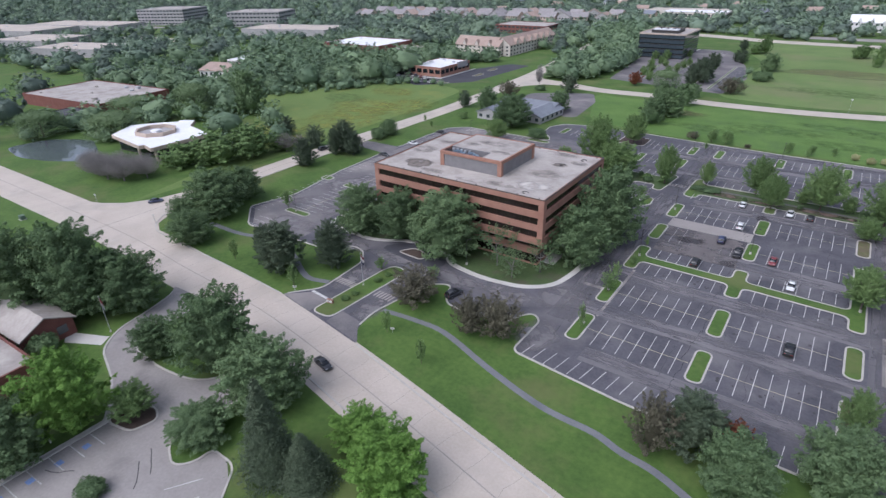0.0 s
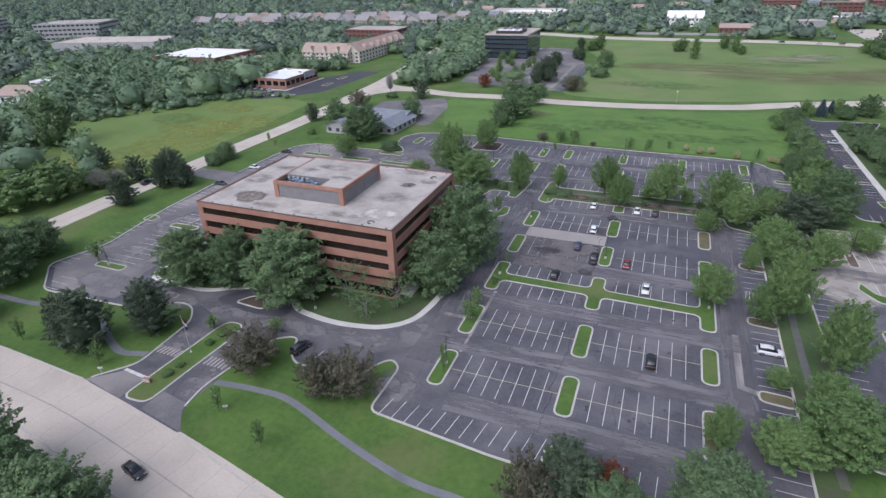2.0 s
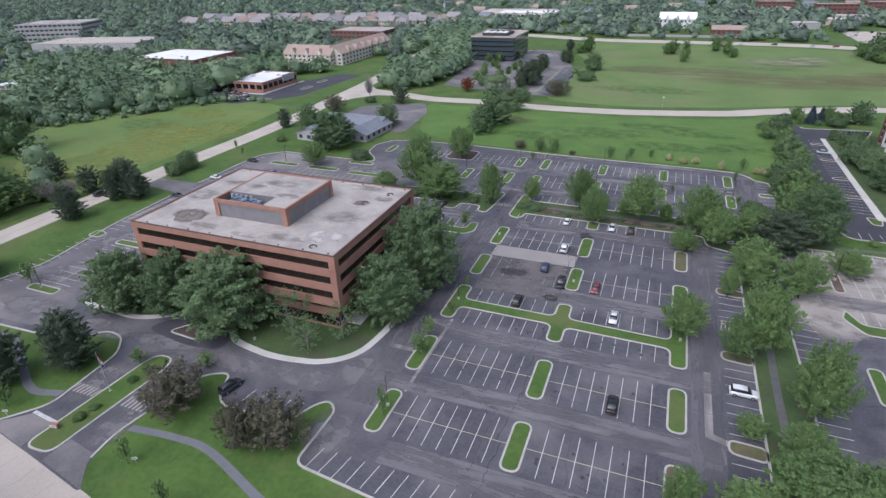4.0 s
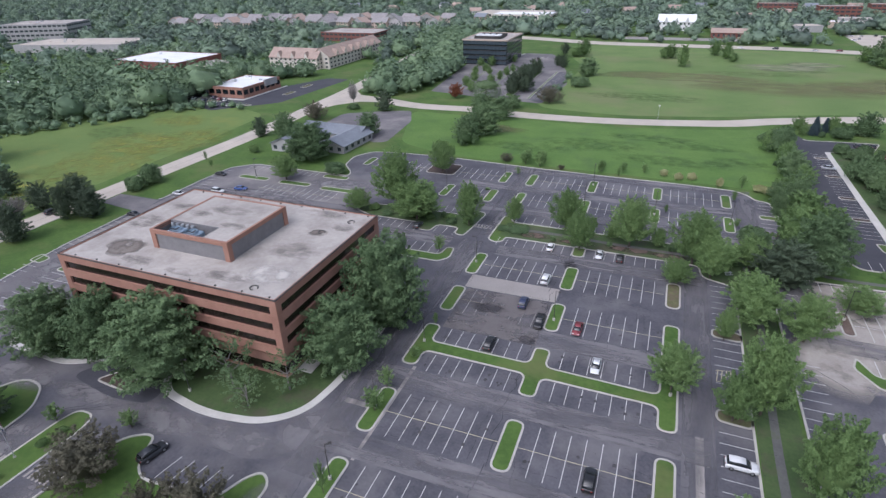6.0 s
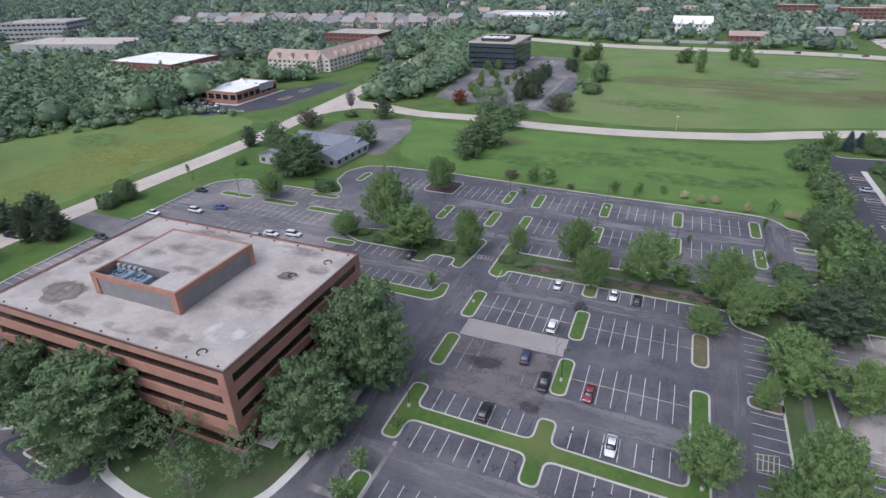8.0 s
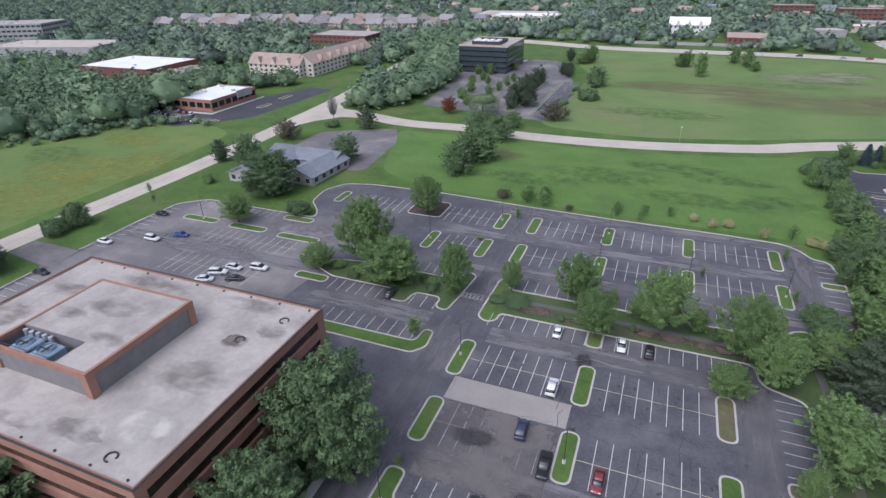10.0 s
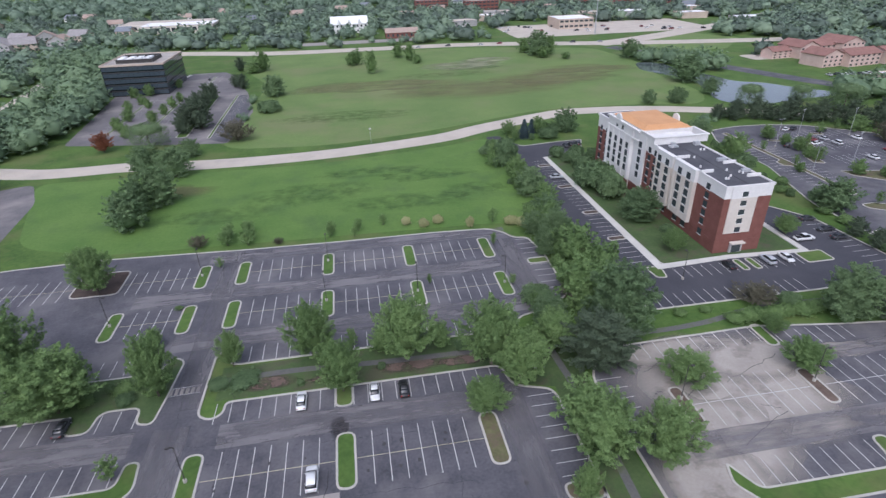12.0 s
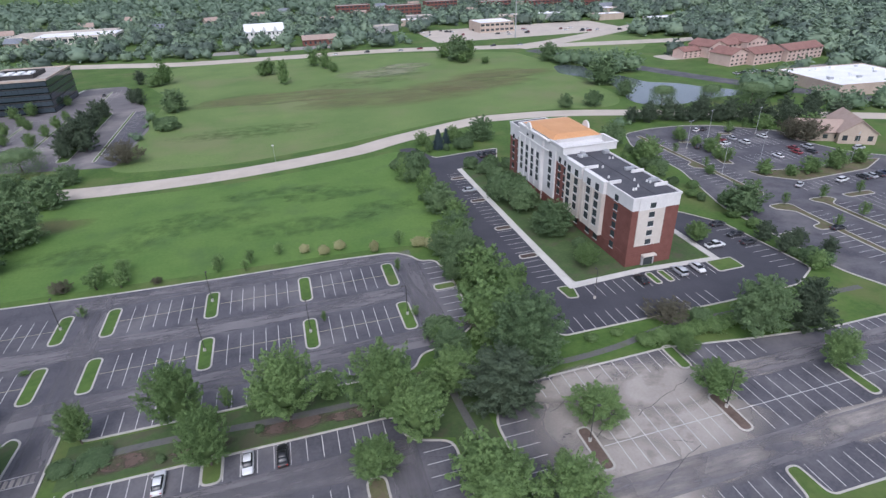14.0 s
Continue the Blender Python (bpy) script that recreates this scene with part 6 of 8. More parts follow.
tree_kind("W", "willow_tree", "pale green weeping willow by the water", "tree", "willows", [(lambda: (willow_crown(12, 15, 1, 3600, 0.3, 61), LEAF_WILLOW))], BARK, (12, 15), (0.3, 4))
tree_kind("T", "thin_tree", "thin half-bare tree with sparse green leaves", "tree", "thin trees by the office", [(lambda s=s: (spray_crown(9, 7.5, 1.2, 46, 22, 0.2, s, 0.45, 1.7, 2.0, 0.9, 0.3, 0.3, 0.0), LEAF_DARK)) for s in (71, 72)], BARK_GREY, (9, 7.5), (0.14, 3), 9)
tree_kind("A", "young_tree", "young staked tree with a small green crown", "young tree", "young trees", [(lambda s=s: (spray_crown(4.5, 3, 0.8, 34, 20, 0.17, s, 0.4, 1.7, 2.2, 0.9, 0.3, 0.4, 0.3), LEAF_MID)) for s in (81, 82)], BARK, (4.5, 3), (0.07, 1.0), 3)
tree_kind("H", "shrub", "rounded dense green shrub", "shrub", "green shrubs", [(lambda s=s: (broad_crown(4, 6, 0.0, 13, 1000, 0.28, s), LEAF_DARK)) for s in (91, 92)], BARK, (4, 6), (0.08, 1.4), 4)
tree_kind("Y", "flowering_shrub", "shrub with cream-yellow blossom", "shrub", "blossoming shrubs", [(lambda: (broad_crown(3, 3.6, 0.0, 9, 700, 0.2, 95), LEAF_YELLOW))], BARK, (3, 3.6), (0.06, 0.8), 3)
tree_kind("G", "bare_tree", "bare grey twiggy tree without leaves", "tree", "bare trees", [None], BARK_GREY, (9, 11), (0.2, 3), 8)


def plant(key, x, y, h, w):
    k = KINDS[key]
    rg = random.Random(int(x * 31 + y * 17))
    m = pose(x, y, 0, 0, 0, rg.uniform(0, 360)) @ Matrix.Diagonal((w / k["ref"][1], w / k["ref"][1], h / k["ref"][0], 1))
    i = k["n"]
    k["n"] += 1
    if i >= len(k["crowns"]):
        first = k["made"][i % len(k["made"])]
        scale = Matrix.Diagonal((w / k["ref"][1] / first.scale.x, w / k["ref"][1] / first.scale.y, h / k["ref"][0] / first.scale.z, 1))
        return copy_thing(first, pose(x, y, 0, 0, 0, rg.uniform(0, 360)) @ scale)
    root = thing(k["name"], k["label"], k["category"], m, k["group"])
    r, spread = k["trunk"]
    part("trunk", trunk_mesh(k["ref"][0], r, spread, 0.62, k["limbs"], i + 5), k["bark"], root)
    if k["crowns"][i] is None:
        part("bare_crown", twig_tree(k["ref"][0], k["ref"][1], 5, 210), TWIG, root, "bare grey twigs")
    else:
        chunks, material = k["crowns"][i]()
        new("crown", np_mesh("crown", chunks, material)).parent = root
    k["made"].append(root)
    return root



# x, y, height and width of each plant, by kind
BROADLEAF = [
    (-141.3, 30.5, 21.3, 20.0), (-130.9, 38.5, 22.4, 20.0), (-123.9, 45.6, 14.1, 18.1), (-94.3, 9.8, 13.0, 15.9), (-88.0, 110.2, 7.0, 8.9), (1.0, 69.6, 9.6, 11.6),
    (13.4, 77.6, 11.0, 13.4), (-153.2, 89.3, 15.3, 19.6), (-142.4, 73.5, 9.7, 12.4), (-157.3, 102.9, 11.3, 12.7), (-156.6, 79.9, 8.6, 9.3), (-198.3, 120.8, 17.7, 20.0),
    (-194.1, 134.2, 18.0, 20.0),
]
BROADLEAF_B = [
    (-207.2, 111.6, 12.6, 16.2), (-190.4, 146.3, 9.2, 11.8), (-257.1, 181.2, 23.2, 20.0), (-251.5, 159.8, 9.3, 10.5), (-125.3, 229.6, 14.9, 19.1), (-71.8, 268.1, 12.0, 12.6),
    (-67.3, 286.5, 13.8, 13.4), (-69.2, 312.8, 11.0, 13.4), (-72.2, 280.2, 12.6, 9.6), (50.6, 265.4, 10.1, 9.9), (49.5, 246.4, 8.1, 10.1), (44.0, 239.5, 6.5, 7.8),
    (-152.0, 251.3, 12.0, 12.6), (-119.0, 268.7, 10.5, 12.4), (-166.0, 188.4, 6.8, 8.7), (-45.4, 438.0, 11.6, 14.8),
]
BROADLEAF_C = [
    (145.0, 365.5, 7.0, 8.0), (159.2, 363.7, 7.7, 9.9), (185.4, 376.0, 8.5, 10.1), (190.6, 407.6, 15.5, 19.9), (196.2, 489.8, 12.6, 16.1), (138.2, 520.4, 17.5, 20.0),
    (46.9, 231.3, 10.6, 8.2), (42.6, 227.0, 8.1, 6.0), (33.6, 198.2, 6.5, 8.3), (76.2, 241.3, 9.6, 11.5), (87.4, 330.8, 10.0, 11.7), (133.2, 304.1, 9.5, 10.4),
    (134.3, 234.6, 9.6, 12.3),  (32.2, 96.3, 11.4, 14.6), (24.0, 92.0, 8.1, 10.4),
]
BROADLEAF_D = [
    (40.5, 100.2, 8.1, 10.4), (-81.0, 319.7, 10.4, 13.3), (-69.0, 335.7, 7.2, 9.2),
]
SPRUCE = [

]
MAPLE = [
    (50.7, 219.4, 4.7, 5.8),
]
LOCUST = [
    (-119.9, 206.4, 9.6, 10.1), (-80.8, 190.7, 7.2, 9.0), (77.3, 185.6, 4.1, 5.1), (75.8, 221.7, 6.4, 6.3), (110.1, 224.0, 5.8, 6.4), (133.9, 280.4, 10.3, 9.6),
]
LOCUST_B = [
    (162.4, 300.9, 5.4, 6.7), (147.5, 264.3, 3.5, 4.2), (162.6, 290.7, 4.8, 4.8), (215.9, 288.6, 8.5, 10.6), (25.4, 111.0, 4.2, 5.0),
]
SHRUB = [
    (-77.3, 15.0, 2.6, 5.2), (-121.5, 26.2, 4.6, 7.0), (-166.0, 187.0, 7.5, 7.2), (-166.0, 180.6, 5.6, 7.6), (-106.5, 218.5, 4.7, 9.1), (33.4, 205.6, 5.0, 8.1),
    (50.1, 296.2, 10.4, 12.3), (78.9, 330.9, 4.0, 10.0), (-150.2, 309.9, 2.9, 7.5), (-44.9, 402.0, 6.2, 13.9), (86.4, 193.1, 4.0, 5.1), (74.2, 267.6, 9.8, 13.9),
    (75.2, 258.8, 9.2, 10.1), (77.2, 322.8, 5.1, 9.0), (136.1, 241.5, 3.5, 8.4), (130.4, 205.5, 3.1, 9.7), (131.5, 271.9, 5.0, 9.2), (-28.4, 192.0, 1.1, 6.5),
    (-33.0, 191.5, 1.0, 4.9),
]
THIN = [
    (-56.1, 105.6, 8.0, 7.5), (-51.4, 111.8, 8.7, 8.7), (-62.2, 109.1, 11.8, 9.8),
]
PINE = [
    (-107.0, 76.8, 13.5, 12.3), (-98.0, 85.8, 12.8, 10.8), (-114.3, 77.3, 10.8, 6.8), (-6.1, 74.5, 10.6, 10.6), (-166.0, 137.7, 11.0, 10.1), (-205.7, 162.6, 9.4, 8.5),
    (-166.0, 153.9, 11.4, 6.1), (-159.7, 158.2, 9.4, 9.4), (-166.0, 251.3, 8.9, 8.9), (-132.6, 311.4, 10.7, 10.2), (-181.4, 157.3, 9.5, 9.5), (-166.0, 159.6, 13.0, 13.0),
    (-73.2, 377.8, 14.4, 14.4), (-76.4, 525.8, 9.2, 9.2), (127.0, 218.5, 5.7, 5.7), (127.0, 211.8, 5.5, 5.5),
]
CRAB = [
    (-69.6, 83.9, 8.3, 13.4), (-52.5, 80.7, 9.4, 8.1), (-47.0, 83.3, 9.3, 11.5), (-11.3, 70.4, 10.6, 8.8), (-158.5, 285.3, 9.0, 12.7), (-53.2, 353.3, 9.1, 14.6),
    (41.7, 205.9, 4.4, 5.8), (206.4, 280.8, 9.7, 13.0), (202.8, 285.6, 9.0, 10.4), (-48.8, 251.4, 3.4, 5.4), (-27.0, 248.7, 1.8, 2.9),
]
RUST = [
    (-0.7, 78.0, 5.2, 6.2), (-106.8, 350.8, 8.5, 8.8),
]
YOUNG = [
    (-67.1, 71.1, 5.6, 2.4), (-54.6, 66.7, 6.2, 2.2), (-99.1, 73.2, 5.6, 3.1), (-122.6, 73.5, 6.0, 2.5), (-86.0, 90.9, 3.7, 3.4), (-71.8, 94.4, 3.9, 3.3),
    (-138.7, 105.3, 6.2, 4.1), (-41.2, 255.9, 4.3, 4.3), (-36.2, 257.7, 3.9, 4.7), (-12.4, 250.8, 4.4, 3.1), (-4.8, 251.7, 4.0, 3.1), (2.5, 254.3, 3.4, 3.1),
    (34.2, 248.8, 4.7, 3.3), (-166.0, 215.6, 3.7, 1.9), (-157.5, 209.4, 3.0, 1.8), (-45.7, 172.6, 4.8, 3.6), (-34.6, 118.6, 4.9, 3.2), (-33.9, 112.5, 5.4, 4.0),
    (-33.2, 128.5, 2.9, 2.7), (-33.7, 140.5, 3.0, 1.6), (-33.2, 94.5, 7.0, 1.9), (-34.1, 252.6, 4.2, 2.9),
]
YOUNG_B = [
    (-40.8, 254.1, 3.8, 2.7), (30.8, 234.4, 4.2, 1.9), (30.3, 214.5, 2.9, 2.2), (11.0, 218.8, 2.8, 1.7), (-40.5, 237.5, 3.3, 2.4), (-46.6, 219.7, 1.1, 2.2),
    (-6.0, 247.9, 3.4, 2.1), (-13.0, 249.5, 3.8, 2.4), (-35.3, 249.5, 5.0, 4.7), (-40.9, 250.6, 4.9, 5.1), (32.2, 203.4, 4.8, 2.7), (-8.0, 197.5, 5.2, 2.7),
]
YOUNG_C = [
    (161.4, 297, 5, 3.4), (162, 272, 5.6, 4), (160.4, 277, 4.6, 3), (150, 246, 4.4, 3), (150.2, 235, 4.4, 3), (164, 234.6, 4.8, 3.2), (178, 234.2, 4.6, 3), (163.4, 220.7, 5, 3.2), (150.6, 217.5, 4.4, 2.8), (172, 290, 4.6, 3), (186, 300.4, 5.4, 4.4), (197, 304, 5, 4), (150.4, 270, 4.2, 2.6), (150.4, 287, 4.2, 2.6), (163.2, 205, 4.4, 3),
]
BARE = [
    (-234, 89, 9.5, 12), (-226, 87, 11, 14), (-218.5, 86.6, 11, 15), (-211, 89, 10.5, 14), (-207, 95.7, 10, 13), (-222, 94, 9.5, 13), (-156.6, 320.8, 14.6, 5.8), (-187, 146, 9, 9), (-184, 151, 7.5, 7), (-214, 98, 9, 12),
]
WILLOW = [
    (-307.5, 100.1, 13.3, 24.1), (-274.9, 117.4, 13.2, 25.3), (-306.9, 144.1, 11.7, 26.9), (-282.9, 165.8, 17.3, 22.8), (-89.7, 354.4, 10.8, 17.1), (190.6, 351.6, 10.5, 13.0), (217, 349, 9.0, 12.0), (232, 338, 11.0, 17.0),
]
BLOSSOM = [
    (9.1, 252.9, 2.6, 3.3), (14.0, 250.4, 2.7, 3.6), (18.4, 251.9, 2.7, 3.7), (27.2, 247.1, 3.6, 2.8), (39.4, 247.1, 2.3, 5.0), (42.3, 245.3, 2.5, 5.0),
]
BLUE_SPRUCE = [
    (67.6, 326.1, 7.8, 6.0), (72.5, 331.6, 6.2, 4.6),
]
FIELD = [
    (13, 487.5, 15, 10.5), (4, 524, 11, 11), (0, 521, 9, 9), (36, 546, 12, 11), (43, 530, 12.5, 10), (47, 515, 7, 8), (139, 510, 8, 12), (133, 536, 11, 13), (148, 522, 14, 11), (152, 500, 5, 8), (-60, 520, 14, 12), (-66, 516, 8, 14),
]
LOW_SHRUB = [
    (72, 190.6, 2.4, 4.6), (75, 190.2, 2.8, 5), (78, 190.8, 2.6, 5), (81, 190.2, 3, 5.2), (84, 190.6, 2.8, 5), (87, 190, 3, 5.2), (90, 190.4, 2.6, 4.8), (92.6, 190.8, 2.4, 4.4), (62, 195, 1.6, 3.4), (68, 194.8, 1.4, 3),
    (-83.6, 75.5, 1.3, 2.6), (-83.2, 78.2, 1.1, 2.2), (-82.8, 86, 1.2, 2.4), (-82.4, 89.4, 1.0, 2.2), (46.4, 209, 3.4, 4.6), (48, 213, 4, 5), (52.4, 210, 3.6, 4), (45.6, 217, 3.2, 4.4), (47.6, 222.6, 4.4, 5), (51.6, 226, 3.6, 4), (46, 235, 4, 5), (51, 238, 3.6, 4.4), (47, 254, 3.2, 4.4), (51.4, 258, 3.4, 4.6), (49, 272, 3, 4),
    (131, 226, 2.6, 5.5), (130, 233, 2.4, 5), (129, 250, 2.6, 5), (134, 256, 2.6, 5), (126, 262, 2.4, 5), (-64, 191, 1.8, 4), (-56, 191.4, 1.6, 3.6), (-50, 193, 2, 4.4), (-44, 192, 1.6, 3.6), (-76, 193, 2, 4.4),
]
PINE_ROW = [
    (160, 331, 7, 8), (166, 328, 9.6, 9), (170, 331, 7, 10), (176, 327, 10.6, 10), (181, 325, 7.4, 9), (185.5, 321.5, 9, 11), (190, 322, 11.4, 9), (195, 318, 8, 11), (200, 316.5, 10.6, 10), (205, 313, 8, 9.5), (208, 309, 11, 10), (212, 305.5, 8, 10), (216, 300, 9.6, 9), (220, 296.5, 8, 10),
    (226, 312, 10, 10), (235, 307, 12, 12), (243, 300, 9, 11), (228, 300, 9, 9), (-79.5, 370, 9, 8), (-81, 378, 11, 9), (-79.5, 386, 8.5, 10), (-81, 395, 11.5, 9.5), (-79.6, 403, 9, 9), (-81.5, 412, 10.5, 9), (-80, 420, 8, 10), (-80, 430, 11, 9), (-79, 440, 9, 8), (-66.5, 464, 9, 9), (-71, 470, 8, 8), (132, 213, 5.4, 5.4), (136, 207, 5, 5),
]
DARK_SHRUB = [
    (74, 277, 5.5, 8.5), (76.6, 285, 5, 8.5), (75.6, 293, 4.6, 8), (79.6, 252, 4.6, 6), (80.4, 245, 3.6, 5), (79.8, 232, 2.4, 4.4), (80.4, 226, 2, 4), (79, 262, 5, 7), (72.4, 300, 4, 7), (80, 299, 4.4, 7), (86, 296, 3.6, 7),
    (101, 245, 3.6, 5.6), (103, 251, 4, 6), (101.6, 258, 3.6, 5.6), (104, 266, 5, 7), (-70, 189.6, 1.8, 4), (-60, 195.6, 2, 4.6), (-49, 190.4, 1.8, 4),
]
LOT_TREE = [
    (-118, 420, 6.4, 5.6), (-116, 436, 6, 5.6), (-110, 426, 5.6, 4.9), (-99, 394, 6.4, 5.6), (-97.5, 409, 6, 5.2), (-97, 424, 6.4, 5.6), (-96.5, 438, 5.6, 4.9), (-104, 370, 6.4, 6.3), (-112, 400, 6.4, 6.3), (-112, 384, 6.4, 6.3), (-118, 458, 7.2, 7.7), (-126, 456, 6.4, 6.3), (-106, 478, 5.6, 5.6),
    (164, 257.6, 5.5, 6), (171, 253.4, 4, 5), (179, 253.4, 6, 7.5), (190, 253.6, 7.5, 8.5), (203, 255.4, 5, 7), (160.5, 276, 5, 4.5), (161, 273, 5, 4), (163.5, 284, 5.5, 6.5), (203, 300, 7, 8), (-48, 206, 5, 4.5),
]
# the trees that stand nearest the lots and the office
NEAREST = {
    "D": [(-105.6, 105.2, 14.8, 14.6), (-93.6, 109.0, 14.6, 14.4), (-76.8, 107.4, 17.6, 20.4), (-45.6, 121.8, 15.6, 15.7), (-43.6, 137.0, 21.6, 17.6), (46.9, 192.5, 15.5, 14.2), (95.8, 187.3, 12.1, 12.0), (-87.3, 44.7, 17.2, 16.2), (-71.5, 42.8, 12.9, 15.9), (-100.9, 38.9, 9.1, 8.8), (-74.2, 31.3, 5.5, 11.2)],
    "M": [(30.4, 163.3, 10.5, 12.1), (39.3, 160.1, 11.3, 10.3), (24.5, 131.3, 10.2, 7.2), (29.1, 134.7, 16.5, 10.0), (14.7, 135.9, 10.5, 9.1), (35.4, 118.1, 15.8, 9.6), (32.2, 106.4, 8.3, 8.4), (14.8, 91.4, 9.5, 5.7), (51.9, 175.5, 6.2, 9.7), (14.7, 175.8, 6.6, 7.6), (24.3, 155.3, 7.8, 4.5), (75.2, 174.6, 6.2, 8.6), (100.9, 173.3, 8.0, 7.2), (31.6, 189.9, 8.7, 9.6), (-15.7, 196.4, 12.8, 9.7), (-10.0, 185.4, 11.5, 8.3), (2.4, 192.1, 14.5, 12.2), (18.3, 187.4, 14.6, 12.5), (22.4, 181.4, 11.5, 10.0), (-43.3, 190.6, 13.9, 8.4), (-31.1, 196.8, 8.4, 5.2), (-88.0, 27.2, 6.6, 7.9), (-70.3, 197.2, 18.9, 15.1), (-60.0, 189.9, 12.6, 15.8), (-67.7, 231.0, 12.8, 10.1)],
    "P": [(38.3, 183.9, 11.0, 14.8), (104.5, 184.4, 12.3, 9.8)],
    "K": [(81.2, 196.4, 4.0, 10.0)],
    "S": [(-58.0, 33.2, 18.6, 10.8), (-51.6, 34.6, 10.5, 9.9)],
    "B": [(-50.7, 45.3, 6.2, 10.2), (-41.2, 40.9, 10.9, 13.6), (-93.9, 19.8, 15.7, 14.3)],
}
for key, rows in (("U", FIELD), ("L", LOW_SHRUB), ("Q", PINE_ROW), ("H", DARK_SHRUB), ("N", LOT_TREE), ("D", BROADLEAF + BROADLEAF_B + BROADLEAF_C + BROADLEAF_D), ("S", SPRUCE), ("B", MAPLE), ("M", LOCUST + LOCUST_B), ("H", SHRUB), ("T", THIN), ("P", PINE), ("K", CRAB), ("R", RUST), ("A", YOUNG + YOUNG_B + YOUNG_C), ("G", BARE), ("W", WILLOW), ("Y", BLOSSOM), ("C", BLUE_SPRUCE)):
    for row in rows:
        distant = row[1] > 245 or row[0] < -175 or row[0] > 120
        kind = {"D": "E", "M": "N", "P": "Q"}.get(key, key) if distant else key
        if key == "D":
            row = (*row[:3], row[3] * (0.9 if row[1] < 60 else 1.0))
            if row[0] > 20 and row[1] < 101:
                kind = "M"
            if -216 < row[0] < -185 and row[1] < 150:
                kind, row = "N", (*row[:2], row[2] * 0.75, row[3] * 1.1)
        plant(kind, *row)
for key, rows in NEAREST.items():
    for row in rows:
        plant(key, *row)


# ---- woods farther off, uncountable ----
def in_poly(p, poly):
    inside, j = False, len(poly) - 1
    for i in range(len(poly)):
        (x0, y0), (x1, y1) = poly[i], poly[j]
        if (y0 > p[1]) != (y1 > p[1]) and p[0] < (x1 - x0) * (p[1] - y0) / (y1 - y0) + x0:
            inside = not inside
        j = i
    return inside


def near_line(p, line, d):
    for a, b in zip(line, line[1:]):
        ax, ay, bx, by = *a, *b
        l2 = (bx - ax) ** 2 + (by - ay) ** 2 or 1e-9
        t = max(0, min(1, ((p[0] - ax) * (bx - ax) + (p[1] - ay) * (by - ay)) / l2))
        if (p[0] - ax - t * (bx - ax)) ** 2 + (p[1] - ay - t * (by - ay)) ** 2 < d * d:
            return True
    return False


ROADS = [(main[::6] + [main[-1]], 12), (side[::6] + [side[-1]], 9), (back[::6] + [back[-1]], 9), (highway[::6] + [highway[-1]], 16), ([(200, 556), (320, 610), (400, 655), (560, 760)], 16), ([(205, 540), (236, 445), (280, 340), (330, 270)], 10)]
FOOT = []
for ob in scene.objects:
    if ob.parent is None and ob.name.split(".")[0] in ("flat_roofed_building", "gabled_building", "pavilion"):
        xs = [c for child in ob.children if child.name.startswith(("wall", "fascia")) for c in child.bound_box]
        reach = max((max(abs(c[0]) for c in xs), max(abs(c[1]) for c in xs)))
        FOOT.append((ob.location.x, ob.location.y, max(abs(c[0]) for c in xs) + 4, max(abs(c[1]) for c in xs) + 4, ob.rotation_euler.z))


def free(p):
    for x, y, w, d, a in FOOT:
        dx, dy = p[0] - x, p[1] - y
        u, v = dx * math.cos(a) + dy * math.sin(a), -dx * math.sin(a) + dy * math.cos(a)
        if abs(u) < w and -d - 15 < v < d:
            return False
    return not in_poly(p, POND) and not any(near_line(p, line, d) for line, d in ROADS)


def flat_model(chunks):
    """Triangles alone, so that copies can be stacked."""
    vs, fs, base = [], [], 0
    for v, f in chunks:
        vs.append(v)
        fs.append((f if f.shape[1] == 3 else np.concatenate((f[:, [0, 1, 2]], f[:, [0, 2, 3]]))) + base)
        base += len(v)
    return np.concatenate(vs), np.concatenate(fs)


def woods(name, label, rows, models, material):
    """One object of many trees: rows of x, y, height, width."""
    vs, fs, base = [], [], 0
    for i, (x, y, h, w) in enumerate(rows):
        v, f = models[i % len(models)]
        a = NG.uniform(0, math.tau)
        rot = np.array(((math.cos(a), -math.sin(a), 0), (math.sin(a), math.cos(a), 0), (0, 0, 1)))
        vs.append((v @ rot.T) * (w * 1.12, w * 1.12, h) + (x, y, 0))
        fs.append(f + base)
        base += len(v)
    ob = new(name, np_mesh(name, [(np.concatenate(vs), np.concatenate(fs))], material))
    return tagged(ob, label, "woods", "", "stuff")


MID_MODELS = [flat_model(spray_crown(1.0, 1.06, 0.0, 26, 7, 0.062, 900 + s, 0.38 + 0.03 * (s % 3), (1.7, 2.2, 1.9)[s % 3], 3.0, 0.6, 0.19, 0.5, 0.84, 0.12, (ICO1_V, ICO1_F))) for s in range(7)]
FAR_MODELS = [flat_model(spray_crown(1.0, 1.08, 0.0, 12, 5, 0.095, 950 + s, 0.4, (1.7, 2.2, 1.9)[s % 3], 3.0, 0.6, 0.2, 0.5, 0.86, 0.12, (ICO1_V, ICO1_F))) for s in range(6)]
WOOD_A = mat("woods_dark", (0.082, 0.130, 0.074), (0.176, 0.252, 0.144), 16, fine=0.35, rough=0.8, island=0.35)
WOOD_B = mat("woods_mid", (0.100, 0.156, 0.084), (0.206, 0.284, 0.152), 20, fine=0.3, rough=0.8, island=0.35)
WOOD_C = mat("woods_pine", (0.068, 0.098, 0.078), (0.132, 0.172, 0.130), 14, fine=0.4, rough=0.8, island=0.3)


